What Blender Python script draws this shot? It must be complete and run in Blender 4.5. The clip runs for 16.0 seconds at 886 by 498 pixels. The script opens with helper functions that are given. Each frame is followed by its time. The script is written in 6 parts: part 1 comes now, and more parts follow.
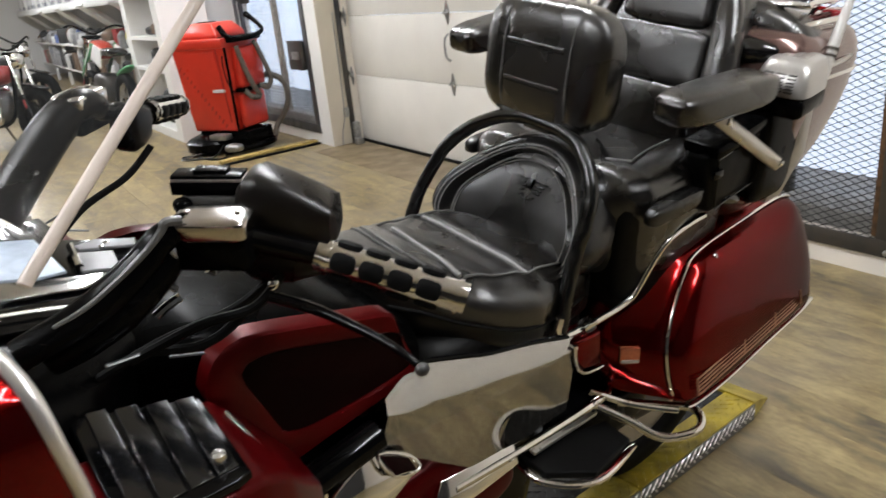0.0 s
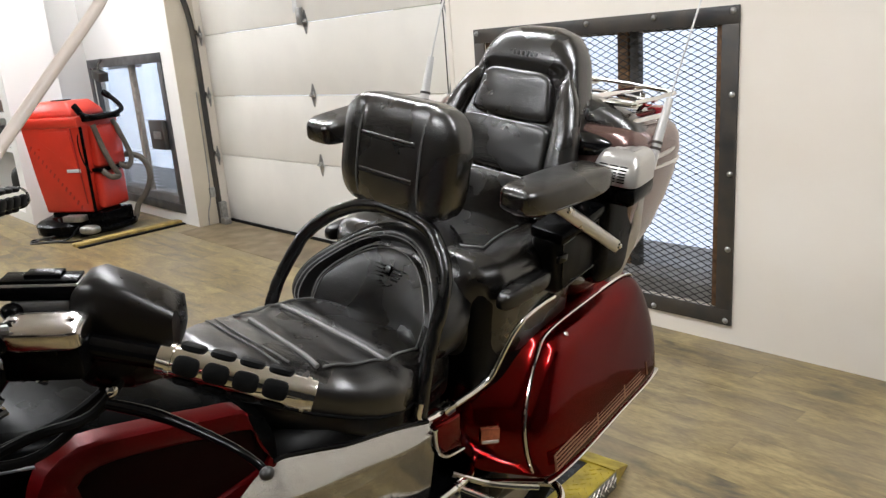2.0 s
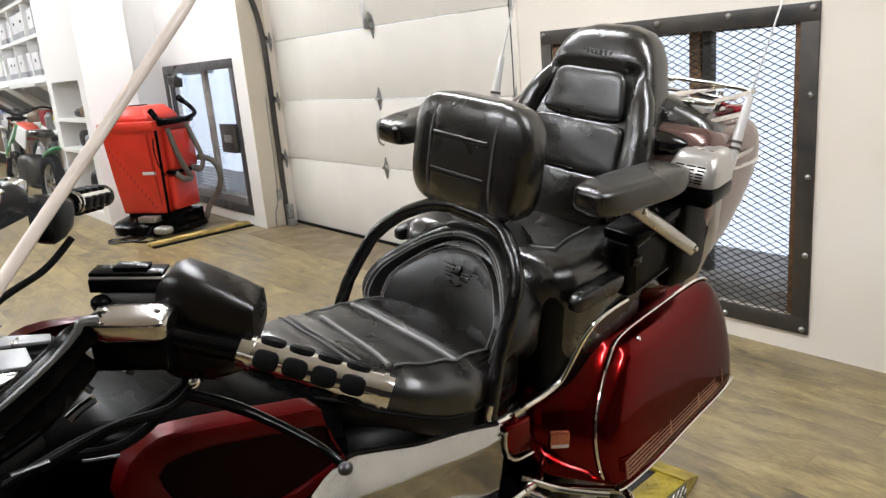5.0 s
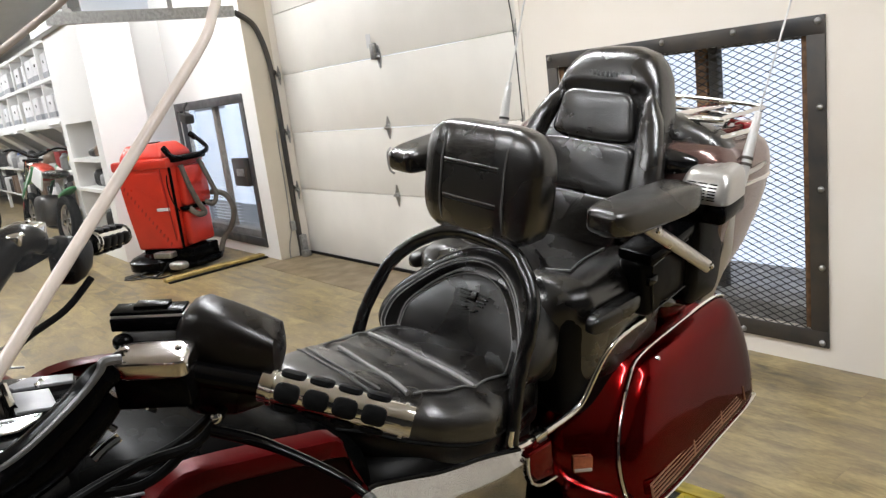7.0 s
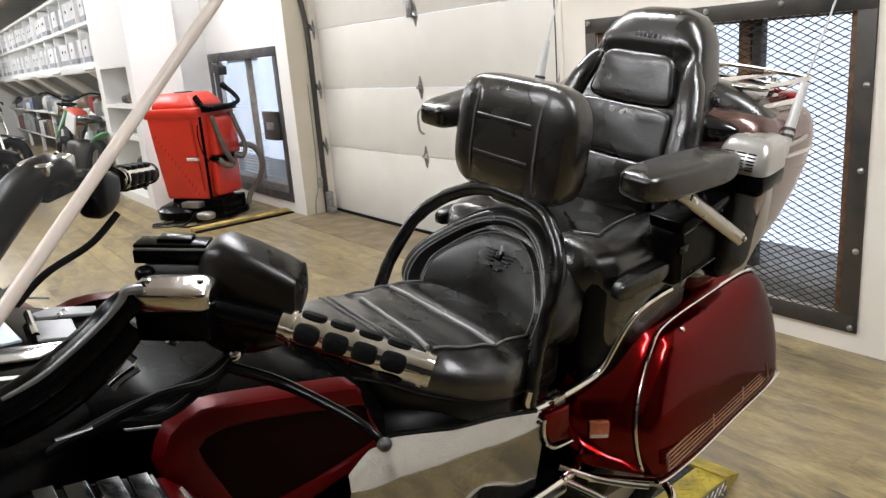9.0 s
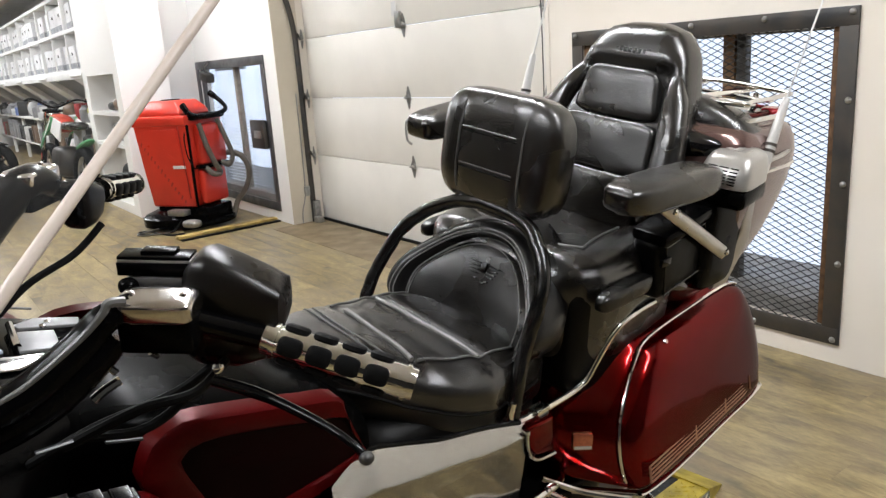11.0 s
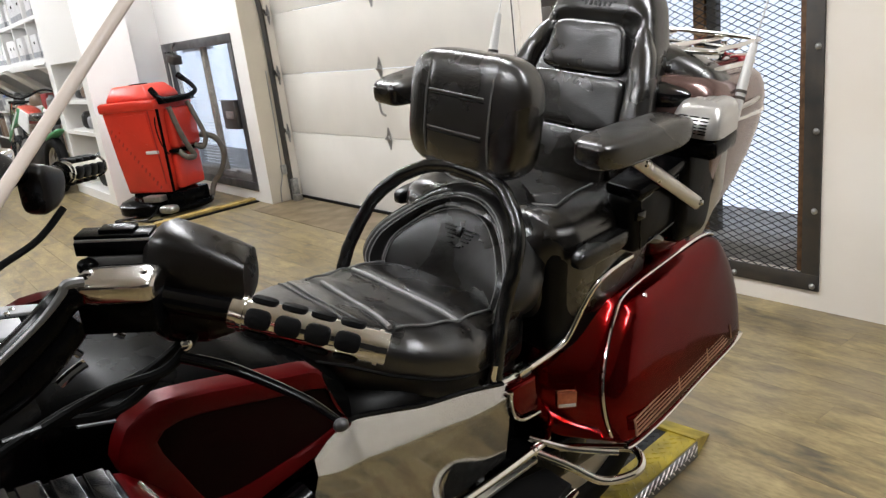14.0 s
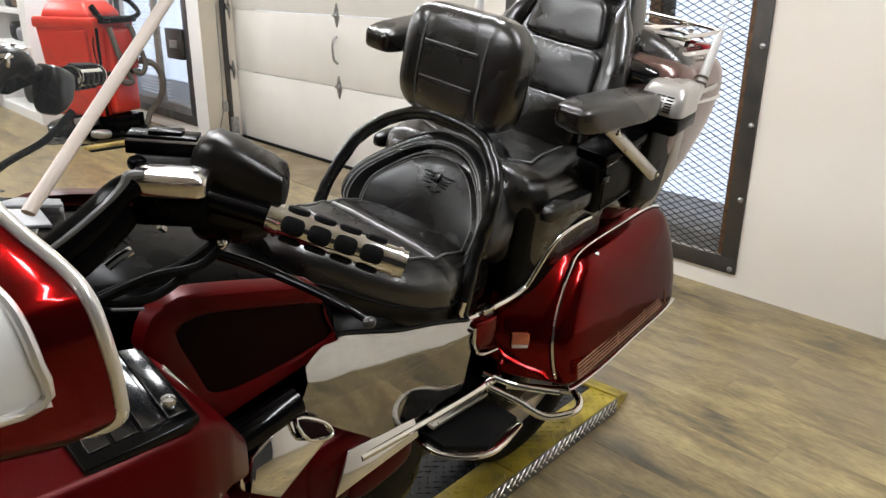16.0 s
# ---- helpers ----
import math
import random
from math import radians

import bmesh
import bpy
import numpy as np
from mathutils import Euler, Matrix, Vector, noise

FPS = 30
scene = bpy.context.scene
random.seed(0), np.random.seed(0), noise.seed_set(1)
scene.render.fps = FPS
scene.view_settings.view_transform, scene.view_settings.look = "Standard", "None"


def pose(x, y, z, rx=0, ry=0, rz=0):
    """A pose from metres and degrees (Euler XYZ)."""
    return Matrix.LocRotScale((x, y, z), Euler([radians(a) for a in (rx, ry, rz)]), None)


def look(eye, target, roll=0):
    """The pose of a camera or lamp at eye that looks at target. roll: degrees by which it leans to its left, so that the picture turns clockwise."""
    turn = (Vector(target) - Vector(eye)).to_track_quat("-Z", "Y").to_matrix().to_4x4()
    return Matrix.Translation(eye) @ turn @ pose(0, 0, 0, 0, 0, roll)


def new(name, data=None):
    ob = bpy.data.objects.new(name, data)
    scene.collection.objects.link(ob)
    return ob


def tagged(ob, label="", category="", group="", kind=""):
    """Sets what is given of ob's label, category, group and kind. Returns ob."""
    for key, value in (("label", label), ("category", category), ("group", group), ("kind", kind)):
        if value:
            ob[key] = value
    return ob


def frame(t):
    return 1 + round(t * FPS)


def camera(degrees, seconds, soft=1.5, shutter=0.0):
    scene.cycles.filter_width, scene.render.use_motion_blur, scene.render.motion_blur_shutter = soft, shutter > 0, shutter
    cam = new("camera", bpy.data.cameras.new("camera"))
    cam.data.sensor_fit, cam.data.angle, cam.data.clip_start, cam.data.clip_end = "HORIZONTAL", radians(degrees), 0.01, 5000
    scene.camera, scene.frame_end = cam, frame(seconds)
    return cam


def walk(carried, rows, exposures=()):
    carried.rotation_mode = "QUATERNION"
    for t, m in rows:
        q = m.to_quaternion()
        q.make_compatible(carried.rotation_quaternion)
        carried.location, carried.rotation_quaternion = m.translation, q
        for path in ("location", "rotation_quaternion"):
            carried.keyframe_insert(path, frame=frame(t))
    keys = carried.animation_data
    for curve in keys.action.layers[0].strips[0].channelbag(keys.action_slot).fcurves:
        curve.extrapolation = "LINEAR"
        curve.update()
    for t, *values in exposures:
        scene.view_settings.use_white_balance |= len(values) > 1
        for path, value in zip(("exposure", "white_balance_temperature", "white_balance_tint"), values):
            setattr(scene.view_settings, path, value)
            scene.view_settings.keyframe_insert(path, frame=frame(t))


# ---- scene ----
# ---------------------------------------------------------------- camera
cam = camera(61.31, 16.0, soft=1.35, shutter=0.3)


def aim(x, y, z, yaw, pitch, roll):
    a, p = radians(yaw), radians(pitch)
    ahead = Vector((-math.sin(a) * math.cos(p), math.cos(a) * math.cos(p), math.sin(p)))
    return look((x, y, z), Vector((x, y, z)) + ahead * 2, roll)


ROWS = [
    (0.0, 6.4311, -3.1878, 1.3968, 58.204, -19.91, -5.954), (0.5, 6.4485, -3.1749, 1.421, 51.948, -16.994, -4.132),
    (1.0, 6.4637, -3.1748, 1.425, 47.842, -15.369, -4.103), (1.5, 6.4667, -3.1758, 1.4265, 47.4, -14.898, -3.644),
    (2.0, 6.4644, -3.1717, 1.4227, 47.71, -15.047, -4.327), (2.5, 6.4612, -3.1691, 1.4191, 47.981, -15.13, -4.873),
    (3.0, 6.456, -3.1614, 1.4167, 47.724, -15.435, -5.248), (3.5, 6.4585, -3.1659, 1.4204, 47.856, -14.868, -4.839),
    (4.0, 6.445, -3.1759, 1.4124, 51.618, -15.547, -4.083), (6.5, 6.4483, -3.1836, 1.4194, 52.575, -12.961, -6.193),
    (7.0, 6.448, -3.1851, 1.4188, 53.318, -12.344, -7.177), (7.5, 6.439, -3.1748, 1.4001, 52.876, -14.913, -6.74),
    (8.0, 6.4305, -3.1857, 1.3985, 55.422, -15.261, -5.917), (8.5, 6.432, -3.1826, 1.3972, 55.757, -14.975, -4.871),
    (11.0, 6.4395, -3.1802, 1.4031, 54.442, -14.121, -3.934),
    (11.5, 6.445, -3.1816, 1.4074, 53.531, -13.436, -3.725), (12.0, 6.4524, -3.1783, 1.407, 53.129, -13.413, -4.3),
    (12.5, 6.4524, -3.1772, 1.4047, 53.138, -13.726, -4.589), (13.0, 6.458, -3.1818, 1.4077, 53.662, -13.182, -4.484),
    (13.5, 6.4538, -3.1788, 1.4006, 54.194, -14.422, -5.231), (14.0, 6.4412, -3.1611, 1.3868, 53.383, -16.389, -6.969),
    (14.5, 6.4317, -3.1602, 1.3904, 55.093, -15.368, -7.726), (15.0, 6.4281, -3.1855, 1.3965, 54.683, -15.11, -6.311),
    (15.5, 6.4372, -3.2733, 1.3772, 50.069, -19.33, -0.974), (16.0, 6.4571, -3.3072, 1.3879, 47.406, -19.659, 0.467),
]
walk(cam, [(t, aim(*r)) for t, *r in ROWS], exposures=[(0.0, -0.04, 6500, 10), (0.7, 0.0, 6500, 10), (1.5, 0.0, 6500, 10), (3.2, 0.03, 6500, 10), (4.0, 0.09, 6500, 10), (6.5, 0.02, 6500, 10), (8.5, 0.03, 6500, 10), (11.5, 0.06, 6500, 10), (13.0, 0.0, 6500, 10), (14.5, 0.0, 6500, 10), (15.0, 0.09, 6500, 10), (16.0, 0.10, 6500, 10)])

# ---------------------------------------------------------------- light
world = bpy.data.worlds.new("world")
scene.world = world
world.use_nodes = True
wn = world.node_tree
sky = wn.nodes.new("ShaderNodeTexSky")
sky.sky_type, sky.sun_disc, sky.sun_elevation, sky.sun_rotation = "NISHITA", False, radians(30), radians(20)
wn.nodes["Background"].inputs[1].default_value = 0.12
wn.links.new(sky.outputs[0], wn.nodes["Background"].inputs[0])
CEIL = 3.3
LAMP_W = 60.0


def lamp(name, x, y, z, sx, sy, watts, colour, m=None):
    d = bpy.data.lights.new(name, "AREA")
    d.shape, d.size, d.size_y, d.energy, d.color = "RECTANGLE", sx, sy, watts, colour
    ob = new(name, d)
    ob.matrix_world = m if m else pose(x, y, z)
    return ob


# ---------------------------------------------------------------- building blocks
def V(*a):
    return Vector(a)


def thing(name, m, label, category, group=""):
    ob = new(name)
    ob.empty_display_size = 0.1
    ob.matrix_world = m
    return tagged(ob, label, category, group)


def part(name, bm, material, parent=None, label="", smooth=True, angle=40):
    me = bpy.data.meshes.new(name)
    bmesh.ops.recalc_face_normals(bm, faces=bm.faces)
    for f in bm.faces:
        f.smooth = smooth
    if smooth:
        for e in bm.edges:
            if len(e.link_faces) == 2 and e.calc_face_angle(0) > radians(angle):
                e.smooth = False
    bm.to_mesh(me)
    bm.free()
    mats = material if isinstance(material, (list, tuple)) else [material]
    for mt in mats:
        me.materials.append(mt)
    ob = new(name, me)
    if parent:
        ob.parent = parent
    if label:
        ob["label"] = label
    return ob


def box(bm, c, s, bevel=0.0, m=None, seg=2):
    vs = bmesh.ops.create_cube(bm, size=1.0)["verts"]
    bmesh.ops.transform(bm, matrix=Matrix.Diagonal((*s, 1)), verts=vs)
    if bevel:
        es = list({e for v in vs for e in v.link_edges})
        r = bmesh.ops.bevel(bm, geom=es, offset=bevel, segments=seg, profile=0.5, affect="EDGES")
        vs = list({v for f in r["faces"] for v in f.verts} | {v for v in vs if v.is_valid})
    mm = Matrix.Translation(c) @ (m if m else Matrix.Identity(4))
    bmesh.ops.transform(bm, matrix=mm, verts=vs)
    return vs


def boxbm(c, s, bevel=0.0, m=None, seg=2):
    bm = bmesh.new()
    box(bm, c, s, bevel, m, seg)
    return bm


def smooth_path(pts, per=6, closed=False):
    pts = [Vector(p) for p in pts]
    n, out = len(pts), []
    for i in range(n if closed else n - 1):
        if closed:
            a, b, c, d = (pts[(i + k) % n] for k in (-1, 0, 1, 2))
        else:
            a, b, c, d = pts[max(i - 1, 0)], pts[i], pts[i + 1], pts[min(i + 2, n - 1)]
        for k in range(per):
            t = k / per
            out.append(0.5 * ((2 * b) + (c - a) * t + (2 * a - 5 * b + 4 * c - d) * t * t + (3 * b - a - 3 * c + d) * t**3))
    if not closed:
        out.append(pts[-1])
    return out


def skin(bm, rings, cap=True, loop=False):
    rows = [[bm.verts.new(p) for p in r] for r in rings]
    k = len(rows[0])
    pairs = list(zip(rows, rows[1:])) + ([(rows[-1], rows[0])] if loop else [])
    for a, b in pairs:
        for i in range(k):
            bm.faces.new((a[i], a[(i + 1) % k], b[(i + 1) % k], b[i]))
    if cap and not loop:
        bm.faces.new(rows[0][::-1])
        bm.faces.new(rows[-1])
    return rows


def tube(bm, pts, r, n=10, per=6, closed=False, flat=1.0, up=None):
    """A round or flattened bar along a smooth path; r may be a list, one for each given point."""
    line = smooth_path(pts, per, closed)
    m = len(line)
    rings, side = [], None
    for i, p in enumerate(line):
        a = line[(i - 1) % m] if closed or i else line[0]
        b = line[(i + 1) % m] if closed or i < m - 1 else line[-1]
        d = (b - a).normalized()
        if side is None:
            ref = Vector(up) if up else (V(0, 0, 1) if abs(d.z) < 0.9 else V(1, 0, 0))
            side = d.cross(ref).normalized()
        else:
            side = (side - d * side.dot(d)).normalized()
        top = side.cross(d)
        if isinstance(r, (list, tuple)):
            g = min(i / per, len(r) - 1)
            j = min(int(g), len(r) - 2)
            rr = r[j] + (r[j + 1] - r[j]) * (g - j)
        else:
            rr = r
        rings.append([p + side * math.cos(2 * math.pi * k / n) * rr + top * math.sin(2 * math.pi * k / n) * rr * flat for k in range(n)])
    skin(bm, rings, cap=not closed, loop=closed)
    return bm


def tubebm(pts, r, **kw):
    return tube(bmesh.new(), pts, r, **kw)


def ring(c, u, v, a, b, n=24, power=2.5):
    c, u, v, out = Vector(c), Vector(u), Vector(v), []
    for k in range(n):
        t = 2 * math.pi * k / n
        cs, sn = math.cos(t), math.sin(t)
        out.append(c + u * a * math.copysign(abs(cs) ** (2 / power), cs) + v * b * math.copysign(abs(sn) ** (2 / power), sn))
    return out


def lathe(bm, prof, n=24, m=None):
    """Turn (radius, height) pairs round z."""
    rings = [[V(r * math.cos(2 * math.pi * k / n), r * math.sin(2 * math.pi * k / n), h) for k in range(n)] for r, h in prof]
    if m:
        rings = [[m @ p for p in q] for q in rings]
    skin(bm, rings)
    return bm


def plate(bm, outline, depth, bevel=0.0, per=0, closed=True):
    """A flat piece: an outline (points in space) pushed along depth (a vector), its rim rounded."""
    pts = smooth_path(outline, per, True) if per else [Vector(p) for p in outline]
    a = [bm.verts.new(p) for p in pts]
    b = [bm.verts.new(p + Vector(depth)) for p in pts]
    k = len(pts)
    f1, f2 = bm.faces.new(a), bm.faces.new(b[::-1])
    for i in range(k):
        bm.faces.new((a[i], b[i], b[(i + 1) % k], a[(i + 1) % k]))
    if bevel:
        es = list({e for f in (f1, f2) for e in f.edges})
        bmesh.ops.recalc_face_normals(bm, faces=bm.faces)
        bmesh.ops.bevel(bm, geom=es, offset=bevel, segments=3, profile=0.5, affect="EDGES", clamp_overlap=True)
    return bm


def pillow(bm, fn, nu, nv, flip=False):
    """A sheet from fn(u, v), u and v from 0 to 1."""
    g = [[bm.verts.new(fn(i / nu, j / nv)) for j in range(nv + 1)] for i in range(nu + 1)]
    for i in range(nu):
        for j in range(nv):
            q = (g[i][j], g[i + 1][j], g[i + 1][j + 1], g[i][j + 1])
            bm.faces.new(q[::-1] if flip else q)
    return g


# ---------------------------------------------------------------- materials
def mat(name, colour, rough=0.5, metal=0.0, vary=0.0, scale=8.0, bump=0.0, bscale=60.0, coat=0.0, rvary=0.0, second=None, spec=0.5):
    m = bpy.data.materials.new(name)
    m.use_nodes = True
    t = m.node_tree
    p = t.nodes["Principled BSDF"]
    p.inputs["Base Color"].default_value = (*colour, 1)
    p.inputs["Roughness"].default_value = rough
    p.inputs["Metallic"].default_value = metal
    p.inputs["Coat Weight"].default_value = coat
    p.inputs["Coat Roughness"].default_value = 0.04
    p.inputs["Specular IOR Level"].default_value = spec
    co = t.nodes.new("ShaderNodeTexCoord")
    if vary or rvary:
        n = t.nodes.new("ShaderNodeTexNoise")
        n.inputs["Scale"].default_value, n.inputs["Detail"].default_value = scale, 6
        t.links.new(co.outputs["Object"], n.inputs["Vector"])
        if vary:
            mix = t.nodes.new("ShaderNodeMix")
            mix.data_type = "RGBA"
            s2 = second or tuple(c * (1 - vary) for c in colour)
            mix.inputs["A"].default_value, mix.inputs["B"].default_value = (*colour, 1), (*s2, 1)
            ramp = t.nodes.new("ShaderNodeMapRange")
            ramp.inputs["From Min"].default_value, ramp.inputs["From Max"].default_value = 0.35, 0.65
            t.links.new(n.outputs["Fac"], ramp.inputs["Value"])
            t.links.new(ramp.outputs[0], mix.inputs["Factor"])
            t.links.new(mix.outputs["Result"], p.inputs["Base Color"])
        if rvary:
            r = t.nodes.new("ShaderNodeMapRange")
            r.inputs["From Min"].default_value, r.inputs["From Max"].default_value = 0.3, 0.7
            r.inputs["To Min"].default_value, r.inputs["To Max"].default_value = max(rough - rvary, 0.02), rough + rvary
            t.links.new(n.outputs["Fac"], r.inputs["Value"])
            t.links.new(r.outputs[0], p.inputs["Roughness"])
    if bump:
        n2 = t.nodes.new("ShaderNodeTexNoise")
        n2.inputs["Scale"].default_value, n2.inputs["Detail"].default_value = bscale, 8
        t.links.new(co.outputs["Object"], n2.inputs["Vector"])
        b = t.nodes.new("ShaderNodeBump")
        b.inputs["Strength"].default_value, b.inputs["Distance"].default_value = bump, 0.002
        t.links.new(n2.outputs["Fac"], b.inputs["Height"])
        t.links.new(b.outputs[0], p.inputs["Normal"])
    return m


def glow(name, colour, strength):
    m = bpy.data.materials.new(name)
    m.use_nodes = True
    p = m.node_tree.nodes["Principled BSDF"]
    p.inputs["Base Color"].default_value = (*colour, 1)
    p.inputs["Emission Color"].default_value = (*colour, 1)
    p.inputs["Emission Strength"].default_value = strength
    return m


def leather(name, colour, rough=0.38, spec=0.5, coat=0.0):
    """Grained hide: fine cells, slow creases and a worn sheen."""
    m = mat(name, colour, rough, vary=0.35, scale=7.0, rvary=0.10, spec=spec, coat=coat)
    t = m.node_tree
    p = t.nodes["Principled BSDF"]
    p.inputs["Coat Roughness"].default_value = 0.20
    co = t.nodes.new("ShaderNodeTexCoord")
    vo = t.nodes.new("ShaderNodeTexVoronoi")
    vo.inputs["Scale"].default_value = 420
    no = t.nodes.new("ShaderNodeTexNoise")
    no.inputs["Scale"].default_value, no.inputs["Detail"].default_value = 14, 4
    b1, b2 = t.nodes.new("ShaderNodeBump"), t.nodes.new("ShaderNodeBump")
    b1.inputs["Strength"].default_value, b1.inputs["Distance"].default_value = 0.35, 0.0006
    b2.inputs["Strength"].default_value, b2.inputs["Distance"].default_value = 0.28, 0.008
    for n in (vo, no):
        t.links.new(co.outputs["Object"], n.inputs["Vector"])
    t.links.new(no.outputs["Fac"], b2.inputs["Height"])
    t.links.new(vo.outputs["Distance"], b1.inputs["Height"])
    t.links.new(b2.outputs[0], b1.inputs["Normal"])
    t.links.new(b1.outputs[0], p.inputs["Normal"])
    return m


def planks(name):
    """Wood-look vinyl: each board takes its own tone, with grain along it and knots."""
    m = mat(name, (0.36, 0.26, 0.14), 0.42)
    t = m.node_tree
    p = t.nodes["Principled BSDF"]
    co, info = t.nodes.new("ShaderNodeTexCoord"), t.nodes.new("ShaderNodeObjectInfo")
    geo = t.nodes.new("ShaderNodeNewGeometry")
    add = t.nodes.new("ShaderNodeMath")
    t.links.new(info.outputs["Random"], add.inputs[0])
    t.links.new(geo.outputs["Random Per Island"], add.inputs[1])
    frac = t.nodes.new("ShaderNodeMath")
    frac.operation = "FRACT"
    t.links.new(add.outputs[0], frac.inputs[0])
    off = t.nodes.new("ShaderNodeVectorMath")
    off.operation = "MULTIPLY_ADD"
    off.inputs[1].default_value = (2.0, 5.5, 1.0)
    comb = t.nodes.new("ShaderNodeCombineXYZ")
    mul = t.nodes.new("ShaderNodeMath")
    mul.operation = "MULTIPLY"
    mul.inputs[1].default_value = 37.0
    t.links.new(frac.outputs[0], mul.inputs[0])
    t.links.new(mul.outputs[0], comb.inputs[0])
    t.links.new(geo.outputs["Position"], off.inputs[0])
    t.links.new(comb.outputs[0], off.inputs[2])
    g1, g2 = t.nodes.new("ShaderNodeTexNoise"), t.nodes.new("ShaderNodeTexNoise")
    g1.inputs["Scale"].default_value, g1.inputs["Detail"].default_value, g1.inputs["Distortion"].default_value = 2.2, 8, 0.6
    g2.inputs["Scale"].default_value, g2.inputs["Detail"].default_value = 14.0, 6
    for g in (g1, g2):
        t.links.new(off.outputs[0], g.inputs["Vector"])
    tone = t.nodes.new("ShaderNodeValToRGB")
    tone.color_ramp.elements[0].color, tone.color_ramp.elements[1].color = (0.098, 0.078, 0.050, 1), (0.43, 0.335, 0.165, 1)
    e = tone.color_ramp.elements.new(0.5)
    e.color = (0.268, 0.204, 0.097, 1)
    sum1 = t.nodes.new("ShaderNodeMath")
    sum1.operation = "MULTIPLY_ADD"
    sum1.inputs[1].default_value = 0.32
    t.links.new(frac.outputs[0], sum1.inputs[0])
    sub = t.nodes.new("ShaderNodeMath")
    sub.operation = "MULTIPLY_ADD"
    sub.inputs[1].default_value, sub.inputs[2].default_value = 2.1, -0.70
    t.links.new(g1.outputs["Fac"], sub.inputs[0])
    t.links.new(sub.outputs[0], sum1.inputs[2])
    t.links.new(sum1.outputs[0], tone.inputs[0])
    fine = t.nodes.new("ShaderNodeMix")
    fine.data_type, fine.blend_type = "RGBA", "MULTIPLY"
    fine.inputs["Factor"].default_value = 0.55
    fr = t.nodes.new("ShaderNodeMapRange")
    fr.inputs["From Min"].default_value, fr.inputs["From Max"].default_value = 0.25, 0.7
    fr.inputs["To Min"].default_value = 0.30
    t.links.new(g2.outputs["Fac"], fr.inputs["Value"])
    t.links.new(tone.outputs[0], fine.inputs["A"])
    t.links.new(fr.outputs[0], fine.inputs["B"])
    g3 = t.nodes.new("ShaderNodeTexNoise")
    g3.inputs["Scale"].default_value, g3.inputs["Detail"].default_value = 1.1, 5
    t.links.new(geo.outputs["Position"], g3.inputs["Vector"])
    gr = t.nodes.new("ShaderNodeMapRange")
    gr.inputs["From Min"].default_value, gr.inputs["From Max"].default_value, gr.inputs["To Max"].default_value = 0.50, 0.68, 0.55
    t.links.new(g3.outputs["Fac"], gr.inputs["Value"])
    haze = t.nodes.new("ShaderNodeMix")
    haze.data_type = "RGBA"
    haze.inputs["B"].default_value = (0.23, 0.185, 0.125, 1)
    t.links.new(gr.outputs[0], haze.inputs["Factor"])
    t.links.new(fine.outputs["Result"], haze.inputs["A"])
    kn = t.nodes.new("ShaderNodeTexVoronoi")
    kn.inputs["Scale"].default_value = 2.6
    t.links.new(geo.outputs["Position"], kn.inputs["Vector"])
    kr = t.nodes.new("ShaderNodeMapRange")
    kr.inputs["From Min"].default_value, kr.inputs["From Max"].default_value = 0.02, 0.06
    kr.inputs["To Min"].default_value, kr.inputs["To Max"].default_value = 0.85, 0.0
    t.links.new(kn.outputs["Distance"], kr.inputs["Value"])
    knot = t.nodes.new("ShaderNodeMix")
    knot.data_type = "RGBA"
    knot.inputs["B"].default_value = (0.06, 0.045, 0.035, 1)
    t.links.new(kr.outputs[0], knot.inputs["Factor"])
    t.links.new(haze.outputs["Result"], knot.inputs["A"])
    t.links.new(knot.outputs["Result"], p.inputs["Base Color"])
    rr = t.nodes.new("ShaderNodeMapRange")
    rr.inputs["To Min"].default_value, rr.inputs["To Max"].default_value = 0.26, 0.46
    t.links.new(g1.outputs["Fac"], rr.inputs["Value"])
    t.links.new(rr.outputs[0], p.inputs["Roughness"])
    b = t.nodes.new("ShaderNodeBump")
    b.inputs["Strength"].default_value, b.inputs["Distance"].default_value = 0.25, 0.002
    t.links.new(g2.outputs["Fac"], b.inputs["Height"])
    t.links.new(b.outputs[0], p.inputs["Normal"])
    return m


WALL = mat("wall_paint", (0.81, 0.768, 0.705), 0.6, vary=0.06, scale=0.9, bump=0.18, bscale=90, second=(0.775, 0.712, 0.63))
# wall colour darkened to tan: the shade on the door reveal is painted in
JAMB = mat("jamb_shade_tan", (0.62, 0.56, 0.46), 0.5, vary=0.08, scale=3, bump=0.1)
WALL_W = mat("wall_paint_white", (0.82, 0.81, 0.79), 0.6, vary=0.04, scale=1.5, bump=0.1, bscale=90)
DOORP = mat("door_panel_paint", (0.80, 0.775, 0.725), 0.42, vary=0.05, scale=3, bump=0.12, bscale=160)
# invented dark tone for the unseen walls, to weaken reflections on the bike
DARKW = mat("unseen_wall_dark", (0.035, 0.034, 0.034), 0.7, vary=0.15, scale=1.5, bump=0.1)
CEILP = mat("ceiling_paint", (0.82, 0.82, 0.81), 0.7, vary=0.04, scale=2, bump=0.1)
FLOOR = planks("floor_boards")
SIDEM = mat("dull_bare_plate", (0.22, 0.22, 0.21), 0.45, metal=0.8, vary=0.35, scale=14, rvary=0.1)
CHEQB = mat("black_chequer_plate", (0.018, 0.018, 0.018), 0.4, metal=0.3, vary=0.4, scale=20, rvary=0.1)
HOSE = mat("hose_grey", (0.13, 0.11, 0.09), 0.55, vary=0.3, scale=20)
WOODY = mat("yellow_timber", (0.48, 0.34, 0.10), 0.6, vary=0.5, scale=14, bump=0.2)
